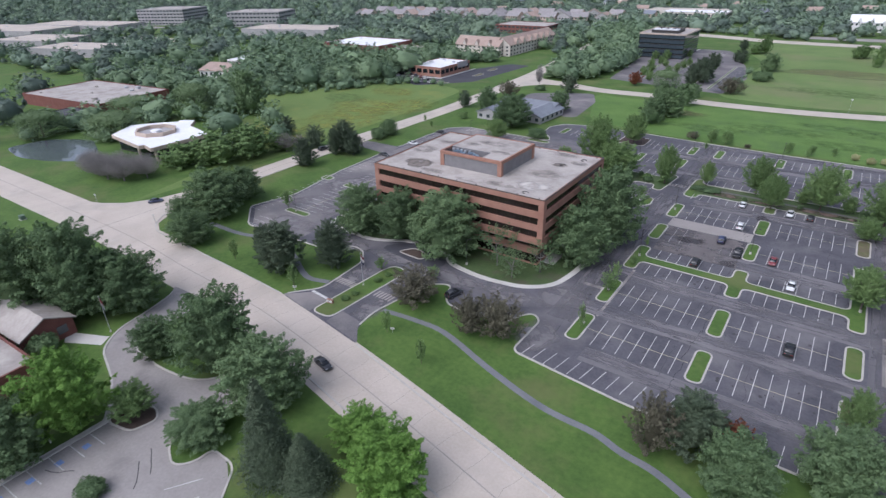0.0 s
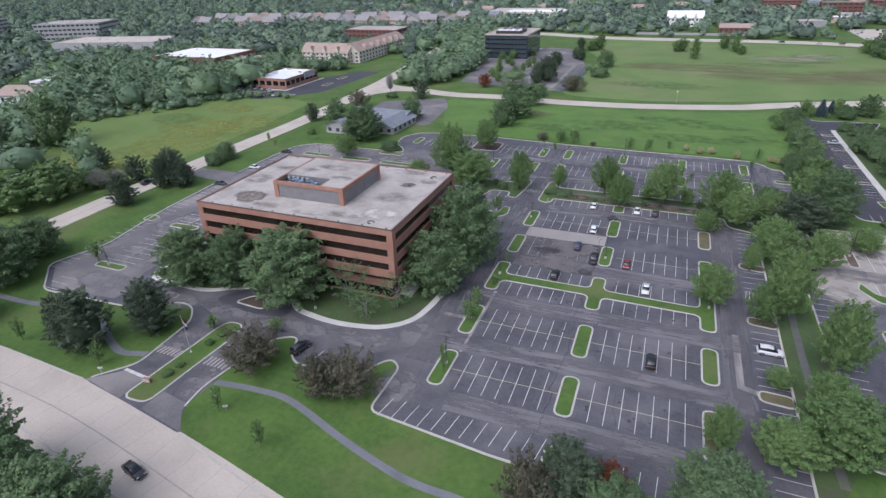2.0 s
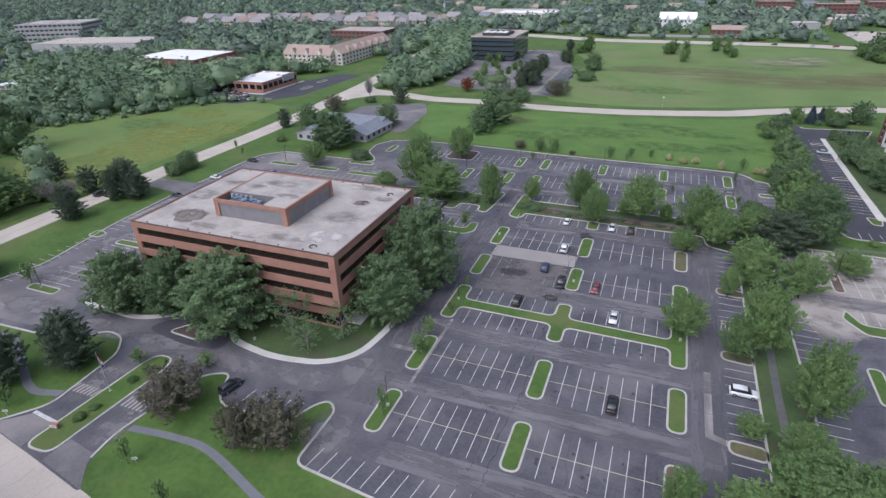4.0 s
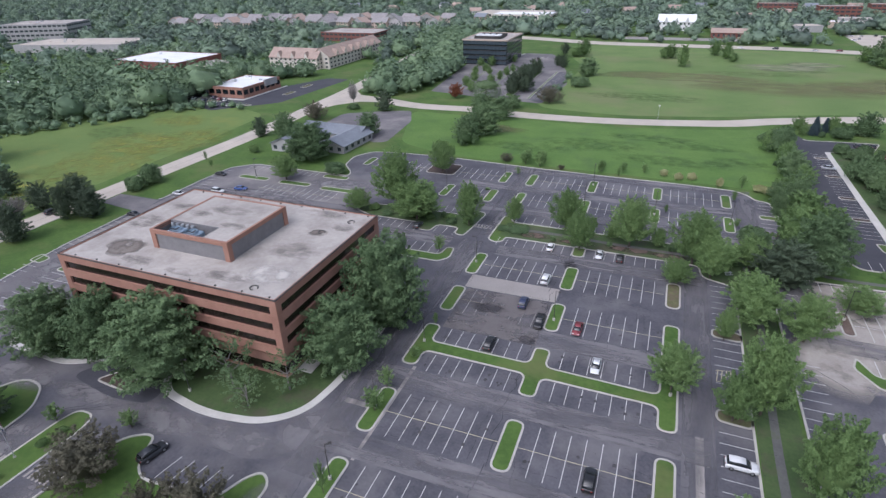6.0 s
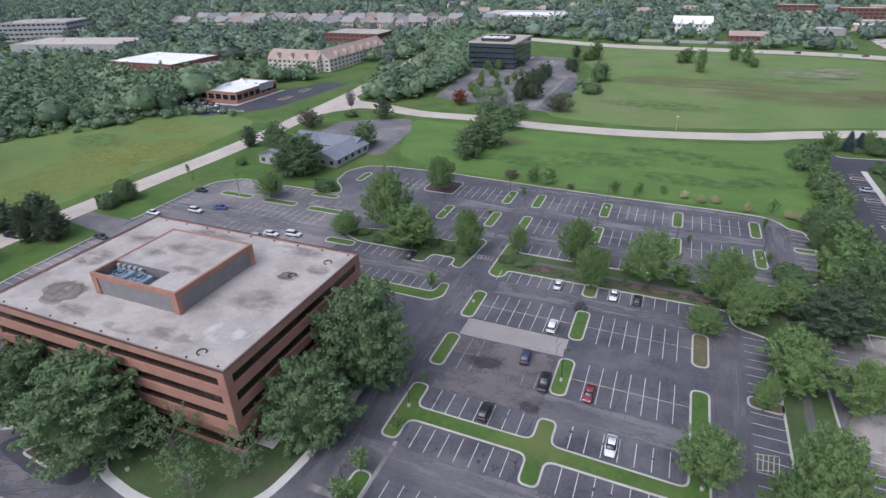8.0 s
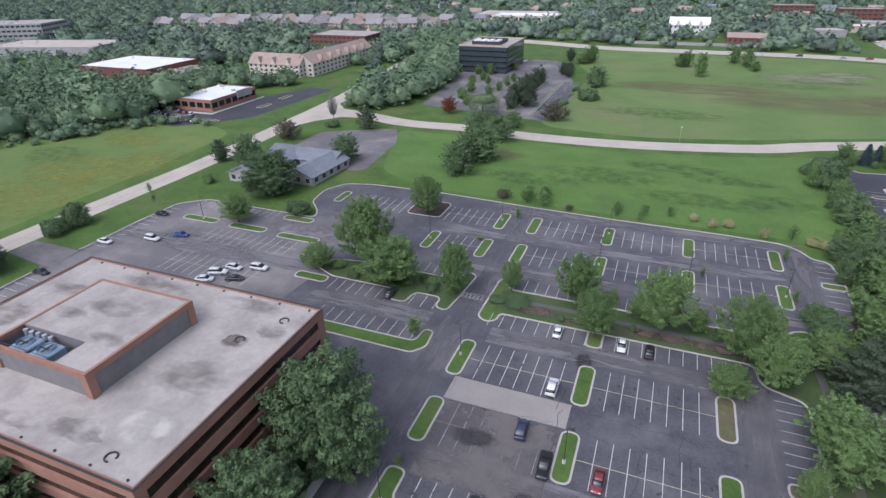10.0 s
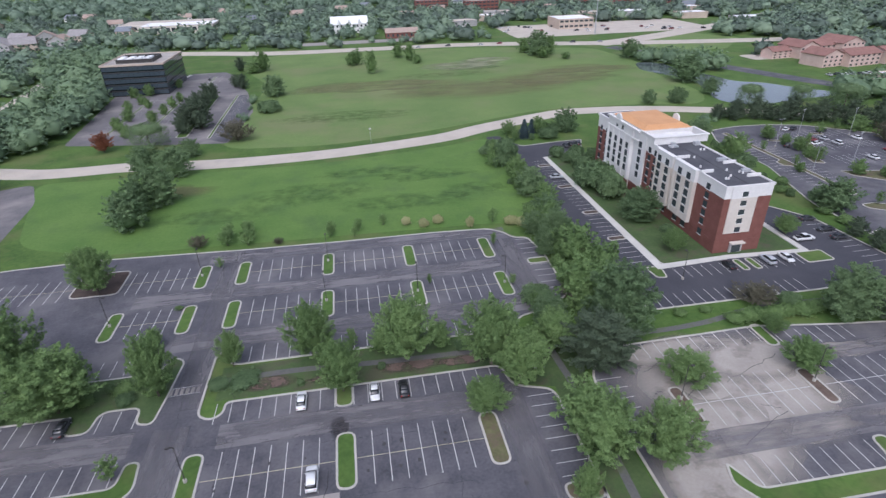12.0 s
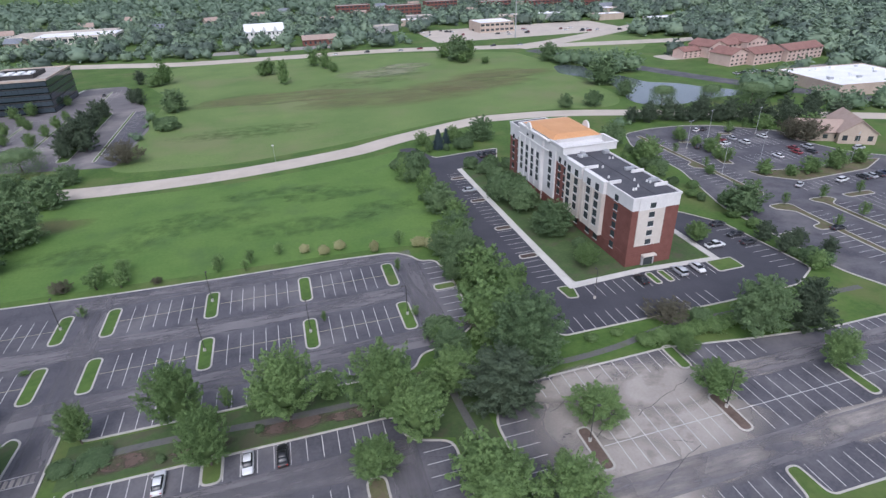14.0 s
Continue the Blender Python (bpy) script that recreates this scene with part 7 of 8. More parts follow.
def scatter(poly, spacing, hs, seed, keep=1.0, ratio=(0.9, 1.35)):
    rg = random.Random(seed)
    xs, ys = [p[0] for p in poly], [p[1] for p in poly]
    rows, y = [], min(ys)
    while y < max(ys):
        x = min(xs)
        while x < max(xs):
            p = (x + rg.uniform(-.5, .5) * spacing, y + rg.uniform(-.5, .5) * spacing)
            if rg.random() < keep and in_poly(p, poly) and free(p):
                h = hs[0] + (hs[1] - hs[0]) * (rg.uniform(-0.35, 1.15) if rg.random() < 0.8 else rg.uniform(1.0, 2.0))
                rows.append((*p, h, h * rg.uniform(*ratio)))
            x += spacing
        y += spacing * 0.9
    return rows


# belts at middle distance
BELTS = [
    ([(-302, 208), (-264, 262), (-240, 299), (-228, 292), (-252, 256), (-290, 203)], 4.6, (2, 5.5), 0.85),
    ([(-262, 303), (-232, 296), (-205, 289), (-200, 292), (-228, 300), (-256, 309)], 4, (1.5, 3), 0.7),
    ([(-60, 344), (-52, 346), (-54, 440), (-62, 440)], 5, (2, 4), 0.35),
    ([(-300, 212), (-262, 268), (-240, 302), (-260, 318), (-330, 320), (-350, 250)], 8, (9, 15), 1.0),
    ([(-345, 290), (-290, 330), (-285, 400), (-420, 470), (-470, 380)], 11, (7, 11), 0.85),
    ([(-300, 340), (-250, 360), (-225, 395), (-290, 400)], 9, (8, 12), 0.8),
    ([(-168, 350), (-136, 346), (-133, 440), (-150, 455), (-174, 400)], 8.5, (9, 14), 0.85),
    ([(-172, 455), (-146, 450), (-146, 560), (-210, 590), (-215, 480)], 9, (10, 14), 0.8),
    ([(-262, 175), (-300, 200), (-350, 200), (-400, 215), (-420, 190), (-300, 178)], 9, (8, 13), 0.8),
    ([(-262, 98), (-250, 128), (-270, 165), (-320, 128), (-318, 104)], 9, (8, 12), 0.45),
    ([(-235, 60 + 70), (-200, 128), (-192, 160), (-225, 170), (-262, 150)], 9, (7, 11), 0.5),
    ([(150, 322), (172, 332), (226, 312), (232, 318), (180, 342), (150, 332)], 6.5, (3, 6), 0.6),
    ([(235, 320), (280, 305), (310, 280), (330, 300), (270, 350)], 8, (7, 11), 0.6),
    ([(196, 480), (190, 440), (205, 415), (225, 420), (236, 440), (215, 500)], 8, (8, 12), 0.7),
    ([(180, 198), (225, 205), (235, 225), (190, 216)], 7, (4, 8), 0.5),
]
NEAR_BELTS = [
    ([(44, 250), (56, 240), (54, 215), (46, 200), (38, 195), (44, 225)], 4.5, (4, 8), 0.9),
    ([(46, 255), (54, 255), (52, 320), (46, 320)], 5, (3, 7), 0.6),
    ([(62, 316), (84, 322), (88, 334), (66, 338), (58, 334)], 5.5, (2.5, 5), 0.6),
    ([(98, 222), (104, 222), (104, 300), (98, 300)], 6, (3, 8), 0.5),
    ([(126, 200), (131, 200), (131.5, 240), (140, 296), (128, 296), (127, 244)], 5.5, (2, 5), 0.55),
    ([(29, 95), (35, 95), (35, 178), (29, 178)], 6, (3, 7), 0.35),
    ([(-66, 189), (-46, 189), (-44, 197), (-74, 197)], 5, (2.5, 7), 0.6),
    ([(-30, 188), (40, 188), (40, 196), (-30, 196)], 6.5, (1.5, 5), 0.45),
    ([(-116, 232), (-111, 232), (-110, 268), (-117, 268)], 4.2, (3, 6), 0.85),
    ([(-155, 225), (-138, 228), (-128, 240), (-112, 234), (-112, 250), (-118, 256), (-152, 234)], 6, (2.5, 6), 0.55),
]
rng = random.Random(77)
for i, (poly, sp, hs, keep) in enumerate(NEAR_BELTS):
    for x, y, h, w in scatter(poly, sp, hs, 300 + i, keep, (0.8, 1.2)):
        if h > 4.2:
            plant(rng.choice("NNNU"), x, y, h, w)
        else:
            plant(rng.choice("HLHH"), x, y, h, w * 1.25)
mid_rows = []
for i, (poly, sp, hs, keep) in enumerate(BELTS):
    mid_rows += scatter(poly, sp, hs, 100 + i, keep)
woods("woodland", "dense belt of mixed green trees between the lots", mid_rows[0::2], MID_MODELS, WOOD_A)
woods("woodland", "belt of lighter green trees between the lots", mid_rows[1::2], MID_MODELS, WOOD_B)

OPEN = [[(225, 395), (262, 366), (300, 392), (372, 404), (372, 436), (350, 452), (290, 456), (270, 476), (240, 472)], [(-188, 76), (-184, 150), (-186, 240), (-190, 285), (-205, 292), (-245, 303), (-290, 278), (-300, 215), (-240, 170), (-215, 145), (-200, 130)],
        [(-60, 342), (30, 330), (90, 369), (170, 340), (240, 350), (225, 420), (200, 480), (190, 560), (100, 585), (-60, 600), (-115, 540), (-100, 350)],
        [(-290, 300), (-226, 283), (-190, 312), (-190, 390), (-260, 352)],
        [(140, 180), (160, 330), (262, 296), (310, 220), (310, 150)],
        [(190, 480), (240, 440), (270, 470), (330, 480), (340, 560), (210, 560)],
        [(150, 600), (200, 575), (300, 590), (420, 640), (420, 690), (340, 690), (240, 705), (185, 745), (140, 640)], [(228, 565), (303, 606), (325, 551), (281, 503), (237, 510)],
        [(100, 640), (420, 640), (420, 680), (100, 680)], [(-40, 630), (60, 630), (60, 650), (-40, 650)], [(-330, 515), (-260, 515), (-260, 550), (-330, 550)], [(-700, 325), (-600, 325), (-600, 362), (-700, 362)],
        [(350, 322), (284, 322), (284, 380), (350, 382)], [(-900, 330), (-740, 330), (-720, 440), (-860, 440)]]


def far_field(x0, x1, y0, y1, spacing, hs, seed, keep):
    return [r for r in scatter([(x0, y0), (x1, y0), (x1, y1), (x0, y1)], spacing, hs, seed, keep) if not any(in_poly(r[:2], o) for o in OPEN)]


far_rows = far_field(-1500, -310, 180, 640, 14.5, (6.5, 11.5), 1, 0.72)
far_rows += far_field(-560, -180, 440, 1000, 12.5, (6, 10.5), 2, 0.72)
far_rows += far_field(-1500, -560, 640, 1000, 16, (7, 11.5), 7, 0.8)
far_rows += far_field(-180, 460, 605, 1000, 12.5, (6, 11), 3, 0.7)
far_rows += far_field(240, 760, 340, 1000, 12, (8, 13), 4, 0.85)
far_rows += far_field(-420, -300, 70, 200, 14, (8, 13), 6, 0.35)

near_w = [r for r in far_rows if (r[0] + 40) ** 2 + (r[1] - 60) ** 2 < 480 ** 2]
far_w = [r for r in far_rows if (r[0] + 40) ** 2 + (r[1] - 60) ** 2 >= 480 ** 2]
# Distance haze is mixed into these two greens: paler and bluer than nearby woods.
WOOD_HAZE_DARK = mat("woods_haze_dark", (0.104, 0.154, 0.108), (0.200, 0.268, 0.184), 24, fine=0.2, rough=0.8, island=0.4)
WOOD_HAZE_MID = mat("woods_haze_mid", (0.122, 0.176, 0.116), (0.226, 0.296, 0.192), 28, fine=0.2, rough=0.8, island=0.4)
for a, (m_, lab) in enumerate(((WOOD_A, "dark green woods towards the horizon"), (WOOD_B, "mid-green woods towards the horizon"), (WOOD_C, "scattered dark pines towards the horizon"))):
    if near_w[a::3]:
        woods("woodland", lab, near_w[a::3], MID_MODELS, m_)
    # Farther rows get the haze-tinted greens; the pines keep their own.
    woods("woodland", lab, far_w[a::3], FAR_MODELS, (WOOD_HAZE_DARK, WOOD_HAZE_MID, WOOD_C)[a])
horizon = far_field(-1900, 1300, 1000, 1320, 24, (12, 18), 9, 0.8)
horizon += far_field(-1900, -1500, 100, 1000, 24, (12, 18), 10, 0.8)
# Horizon trees use the dark green with haze in its colour.
woods("woodland", "endless woods on the horizon", horizon, FAR_MODELS, WOOD_HAZE_DARK)


# ---- cars ----
PAINTS = {}
for key, dark, light in (("white", (0.62, 0.62, 0.61), (0.74, 0.74, 0.73)), ("silver", (0.36, 0.37, 0.385), (0.46, 0.47, 0.485)), ("black", (0.012, 0.012, 0.013), (0.025, 0.025, 0.027)),
                         ("dark", (0.03, 0.032, 0.036), (0.055, 0.058, 0.064)), ("red", (0.18, 0.03, 0.038), (0.26, 0.055, 0.06)), ("navy", (0.03, 0.04, 0.085), (0.05, 0.062, 0.12)), ("blue", (0.02, 0.06, 0.22), (0.04, 0.09, 0.3))):
    PAINTS[key] = mat("car_paint_" + key, dark, light, 3, rough=0.28, spec=0.5, local=True)


def loft(stations):
    """A closed hull from stations (x, half width at the bottom, half width at the top, z low, z high)."""
    bm = bmesh.new()
    rings = []
    for x, wb, wt, z0, z1 in stations:
        m = (z0 + z1) / 2
        ring_pts = [(-wb * 0.94, z0), (wb * 0.94, z0), (wb, z0 + (m - z0) * 0.5), ((wb + wt) / 2 + 0.02, m + (z1 - m) * 0.4), (wt, z1 - 0.04), (wt * 0.86, z1), (-wt * 0.86, z1), (-wt, z1 - 0.04), (-(wb + wt) / 2 - 0.02, m + (z1 - m) * 0.4), (-wb, z0 + (m - z0) * 0.5)]
        rings.append([bm.verts.new((x, y, z)) for y, z in ring_pts])
    n = len(rings[0])
    for r, s in zip(rings, rings[1:]):
        for i in range(n):
            bm.faces.new((r[i], r[(i + 1) % n], s[(i + 1) % n], s[i]))
    bm.faces.new(rings[0])
    bm.faces.new(rings[-1])
    bmesh.ops.recalc_face_normals(bm, faces=bm.faces)
    for f in bm.faces:
        f.smooth = True
    return bm


SHAPES = {
    "s": dict(length=4.7, name="sedan", body=[(-2.35, .72, .66, .42, .72), (-2.2, .84, .76, .28, .92), (-1.4, .9, .82, .24, 1.0), (0, .9, .84, .22, .98), (1.0, .9, .84, .24, .94), (1.9, .86, .74, .27, .84), (2.32, .7, .6, .36, .66)],
              cabin=[(-1.75, .74, .6, .94, 1.0), (-1.15, .78, .62, .95, 1.36), (-0.2, .8, .64, .95, 1.45), (0.5, .8, .62, .94, 1.38), (1.25, .76, .62, .9, .97)], roof=[(-1.1, .58, .52, 1.37, 1.40), (-0.2, .61, .56, 1.45, 1.48), (0.45, .58, .52, 1.39, 1.42)], axle=(1.4, -1.4), wheel=.32),
    "u": dict(length=4.8, name="suv", body=[(-2.38, .8, .78, .45, .95), (-2.25, .9, .86, .34, 1.12), (-1.3, .94, .9, .3, 1.14), (0, .94, .9, .3, 1.12), (1.0, .94, .9, .3, 1.08), (2.0, .9, .8, .33, 1.0), (2.38, .78, .7, .42, .8)],
              cabin=[(-2.2, .82, .7, 1.08, 1.2), (-1.95, .84, .7, 1.1, 1.66), (-0.4, .86, .72, 1.1, 1.74), (0.5, .84, .7, 1.08, 1.66), (1.25, .8, .68, 1.04, 1.12)], roof=[(-1.95, .68, .62, 1.67, 1.71), (-0.5, .7, .64, 1.74, 1.78), (0.42, .67, .6, 1.67, 1.71)], axle=(1.45, -1.45), wheel=.37),
    "p": dict(length=5.4, name="pickup", body=[(-2.7, .86, .84, .5, .98), (-2.6, .94, .92, .42, 1.06), (-0.6, .95, .92, .38, 1.06), (0, .95, .92, .38, 1.08), (1.2, .95, .9, .38, 1.08), (2.3, .92, .82, .4, 1.0), (2.7, .8, .72, .48, .84)],
              cabin=[(-0.85, .84, .72, 1.04, 1.2), (-0.65, .86, .72, 1.06, 1.76), (0.3, .86, .72, 1.06, 1.8), (0.75, .84, .7, 1.06, 1.7), (1.4, .8, .68, 1.04, 1.1)], roof=[(-0.66, .7, .64, 1.77, 1.81), (0.2, .7, .64, 1.8, 1.84), (0.7, .67, .6, 1.71, 1.75)], axle=(1.7, -1.7), wheel=.39),
}
CAR_WORDS = {"white": "white", "silver": "silver", "black": "black", "dark": "dark grey", "red": "red", "navy": "dark blue", "blue": "bright blue"}
KIND_WORDS = {"s": "sedan car", "u": "utility car", "p": "pickup truck"}
MADE_CARS = {}


def car(kind, color, x, y, turn, where):
    m = pose(x, y, 0.06, 0, 0, turn)
    label = f"{CAR_WORDS[color]} {KIND_WORDS[kind]} {where}"
    if (kind, color) in MADE_CARS:
        return tagged(copy_thing(MADE_CARS[kind, color], m), label)
    sh = SHAPES[kind]
    root = thing(sh["name"], label, "car", m, "cars")
    body = part("body", loft(sh["body"]), PAINTS[color], root)
    part("glasshouse", loft(sh["cabin"]), CAR_GLASS, root, "dark tinted windows")
    part("roof", loft(sh["roof"]), PAINTS[color], root)
    L, w = sh["length"] / 2, sh["body"][3][1]
    for i, ax in enumerate(sh["axle"]):
        for s in (-1, 1):
            bm = bmesh.new()
            bmesh.ops.create_cone(bm, cap_ends=True, segments=16, radius1=sh["wheel"], radius2=sh["wheel"], depth=0.24, matrix=pose(ax, s * (w - 0.1), sh["wheel"], 90, 0, 0))
            wheel = part("wheel", bm, TYRE, root)
            bm = bmesh.new()
            bmesh.ops.create_cone(bm, cap_ends=True, segments=12, radius1=sh["wheel"] * 0.62, radius2=sh["wheel"] * 0.58, depth=0.03, matrix=pose(ax, s * (w + 0.03), sh["wheel"], 90, 0, 0))
            part("rim", bm, RIM, wheel)
    zf = sh["body"][-2][4] - 0.2
    for s in (-1, 1):
        part("headlight", bevelled(boxes((L - 0.28, L - 0.12, s * 0.55 - 0.18, s * 0.55 + 0.18, zf - 0.05, zf + 0.1)), 0.02), LAMP_CLEAR, root)
        part("tail_light", bevelled(boxes((-L + 0.02, -L + 0.14, s * 0.6 - 0.16, s * 0.6 + 0.16, zf + 0.02, zf + 0.2)), 0.02), LAMP_RED, root)
        part("mirror", bevelled(boxes((0.75, 0.92, s * (w + 0.02) - 0.1, s * (w + 0.02) + 0.1, 0.98, 1.1)), 0.03), PAINTS[color], root)
    part("bumper", bevelled(boxes((L - 0.12, L + 0.03, -0.7, 0.7, 0.36, 0.52)), 0.03), DARK_METAL, root)
    part("bumper", bevelled(boxes((-L - 0.03, -L + 0.14, -0.7, 0.7, 0.36, 0.54)), 0.03), DARK_METAL, root)
    if kind == "p":
        part("bed_liner", boxes((-2.5, -0.95, -0.74, 0.74, 1.06, 1.075)), TYRE, root)
    for s in (-1, 1):
        part("sill", boxes((-1.0, 1.0, s * (w - 0.02) - 0.02, s * (w - 0.02) + 0.02, 0.3, 0.36)), DARK_METAL, root)
    MADE_CARS[kind, color] = root
    return root


OFFICE_CARS = [("s", "white", -17.4, 183.8, 90), ("s", "white", -4.4, 183.6, -90), ("s", "black", 0.9, 183.4, 90), ("u", "white", -15.0, 166.4, 90), ("u", "navy", -17.6, 154.4, 92), ("p", "black", -12.5, 148.4, -88),
               ("s", "red", -4.3, 148.4, -92), ("u", "black", -20.4, 137.2, 90), ("s", "white", 1.0, 137.4, -90), ("u", "black", 3.7, 110.2, 90), ("u", "white", 25.2, 121.0, 0), ("s", "dark", 25, 99.4, 180),
               ("u", "dark", -63.4, 91.0, 78), ("s", "dark", -57.6, 185.2, 90)]
for kind, color, x, y, a in OFFICE_CARS:
    car(kind, color, x, y, a, "parked in the office lot")
for kind, color, x, y, a in [("s", "black", -147, 202.6, 0), ("u", "white", -135.5, 188, 0), ("s", "blue", -129.5, 192.8, 12), ("s", "white", -147.2, 182, 0), ("u", "white", -95, 184.5, 5), ("s", "white", -101.5, 182.6, 0), ("s", "white", -104.5, 175.2, 20),
                             ("u", "white", -103.6, 179, 20), ("s", "dark", -97.5, 178, 20), ("s", "blue", -98, 172, 20), ("s", "dark", -147.6, 163.3, 0)]:
    car(kind, color, x, y, a, "parked in the rear lot")
for kind, color, x, y, a in [("s", "dark", -70.3, 55.6, -12), ("s", "navy", -180.6, 84, 62), ("u", "dark", -175.1, 155.7, 88)]:
    car(kind, color, x, y, a, "on the pale road")
for kind, color, x, y, a in [("s", "black", 84.6, 211.2, 90), ("u", "silver", 95.4, 211.4, 90), ("s", "white", 100.6, 211.4, -90), ("p", "white", 112.4, 219.6, 0), ("s", "dark", 122, 230, 0), ("s", "dark", 122, 223.2, 180), ("s", "dark", 122, 218.4, 0),
                             ("s", "dark", 85.7, 311.6, 90), ("s", "black", 82.7, 311, 90), ("s", "dark", 80, 310, 90), ("s", "silver", 64.6, 278.2, 0)]:
    car(kind, color, x, y, a, "parked beside the hotel")
for kind, color, x, y, a in [("s", "white", 176.6, 308, 30), ("s", "dark", 180.5, 308.4, 30), ("s", "dark", 169.7, 309, 30), ("u", "dark", 162.5, 289, 40), ("s", "red", 176.5, 293.1, 5), ("s", "white", 174.8, 288.6, 5), ("s", "silver", 181.8, 293.4, 90),
                             ("u", "white", 182.6, 287.4, 90), ("s", "white", 195, 291.4, 90), ("p", "dark", 189, 302.6, 20), ("s", "red", 194, 275.2, 90), ("s", "red", 191.3, 270.8, 90), ("u", "silver", 199.8, 274.4, 90), ("s", "dark", 197.1, 269.8, 90),
                             ("s", "white", 182, 270, 90), ("u", "silver", 216, 266.4, 0), ("u", "white", 182.2, 243.6, 10), ("s", "silver", 166.4, 245.2, 30), ("s", "dark", 150.6, 217, 0)]:
    car(kind, color, x, y, a, "parked in the large rear lot")
for i in range(4):
    car("s", ("dark", "silver", "dark", "navy")[i], 191 + i * 3.2, 243.6, 84, "in a row by the hedge")
rng = random.Random(3)
for i in range(8):
    car("su"[i % 2], ("white", "dark", "silver", "red")[i % 4], 60 + i * 24 + rng.uniform(-6, 6), 587.5 - max(0, (i - 2)) * 5 + rng.uniform(-4, 4), 175, "driving on the distant highway")
for i in range(5):
    car("su"[i % 2], ("white", "dark", "silver")[i % 3], -222 - i * 4.5, 296 - i * 1.4 + (i % 2) * 4, 20, "parked at the brick shop")


for i in range(12):
    car("su"[i % 2], ("silver", "white", "dark", "navy", "red", "white")[i % 6], -262 + (i % 6) * 5.6, 306.5 - (i % 6) * 1.9 + (i // 6) * 9, 112, "in the lot of the brick shop")


# ---- lamps, flags, signs ----
def cyl(x, y, z0, z1, r0, r1=None, n=10, bm=None):
    bm = bm or bmesh.new()
    bmesh.ops.create_cone(bm, cap_ends=True, segments=n, radius1=r0, radius2=r1 if r1 is not None else r0, depth=z1 - z0, matrix=pose(x, y, (z0 + z1) / 2))
    return bm


def lot_lamp(h, heads, material=DARK_METAL, color_word="dark bronze"):
    root = thing("lamp_post", f"tall {color_word} parking lot lamp post with box heads", "lamp post", None, "lamp posts")
    part("footing", cyl(0, 0, 0, 0.6, 0.3), KERB, root, "round concrete footing")
    part("pole", cyl(0, 0, 0.6, h, 0.09, 0.06), material, root)
    for i in range(heads):
        a = pose(0, 0, 0, 0, 0, i * 180)
        bm = bmesh.new()
        box(bm, 0, 0.7, -0.04, 0.04, h - 0.12, h - 0.04, a)
        arm = part("arm", bm, material, root)
        bm = bmesh.new()
        box(bm, 0.5, 1.1, -0.2, 0.2, h - 0.16, h + 0.04, a)
        part("lamp_head", bevelled(bm, 0.03), material, root)
    return root


first_lamp = lot_lamp(7.5, 1)
first_lamp.matrix_basis = pose(-33.6, 97, 0.12, 0, 0, 40)
for x, y, a in ((-34.2, 113.2, 0), (14.6, 134.2, 90), (-34.2, 170, 180), (-9.8, 150.5, 0), (-60.2, 216, 0), (-44.4, 234.4, 90), (-13.4, 216.4, 90), (-13.2, 235.5, 90), (28.8, 215.6, 180), (7.8, 216, 90), (-33.6, 134, 90), (-69, 105, 20), (-134, 104.6, 0), (-132, 204.6, 0), (70.5, 208, 90), (48.6, 171.5, 0), (74.4, 171, 0), (24.5, 157, 180)):
    copy_thing(first_lamp, pose(x, y, 0.12, 0, 0, a))
tall = lot_lamp(11, 2, METAL, "pale grey")
tall.matrix_basis = pose(158, 290, 0)
for x, y in ((176, 300), (196, 296), (172, 268), (200, 256), (150.6, 262), (186, 222)):
    copy_thing(tall, pose(x, y, 0, 0, 0, 30))


def flag_pole(x, y, h, label):
    root = thing("flag_pole", label, "flag pole", pose(x, y, 0))
    part("base", cyl(0, 0, 0, 0.3, 0.25), KERB, root)
    part("pole", cyl(0, 0, 0.3, h, 0.06, 0.035), METAL, root)
    bm = bmesh.new()
    bmesh.ops.create_uvsphere(bm, u_segments=8, v_segments=6, radius=0.1, matrix=pose(0, 0, h + 0.06))
    part("finial", bm, METAL, root)
    for name, z0, z1, m in (("flag_red", 0, 0.8, PAINTS["red"]), ("flag_white", 0.8, 1.5, WHITE), ("flag_blue", 1.5, 2.2, PAINTS["navy"])):
        bm = bmesh.new()
        cols = [[bm.verts.new((0.06 + 0.7 * math.sin(t * 0.9) * 0.8 + 0.12 * i, 0.14 * math.sin(i * 1.7 + t), h - 0.3 - z - i * 0.16)) for i, t in ((j, j / 6) for j in range(7))] for z in (z0, z1)]
        for i in range(6):
            bm.faces.new((cols[0][i], cols[0][i + 1], cols[1][i + 1], cols[1][i]))
        bmesh.ops.solidify(bm, geom=bm.faces[:], thickness=0.02)
        part(name, bm, m, root)


flag_pole(-84.6, 82.6, 9, "grey flag pole with a limp red, white and blue flag")
flag_pole(-117.6, 37.6, 9, "grey flag pole with a hanging striped flag by the walk")
sign = thing("monument_sign", "small brick sign block in the entry median", "sign", pose(-85.6, 72.4, 0.15, 0, 0, 10))
part("base", bevelled(boxes((-0.8, 0.8, -0.3, 0.3, 0, 1.0)), 0.04), BRICK, sign)
part("panel", bevelled(boxes((-0.7, 0.7, -0.36, -0.3, 0.3, 0.85)), 0.01), WHITE, sign)
for i in range(2):
    part("text_bar", boxes((-0.5, 0.5 - i * 0.2, -0.375, -0.36, 0.64 - i * 0.18, 0.72 - i * 0.18)), DARK_METAL, sign)
table = thing("picnic_table", "grey wooden picnic table with two benches on the grass", "picnic table", pose(26.6, 184.4, 0, 0, 0, 25))
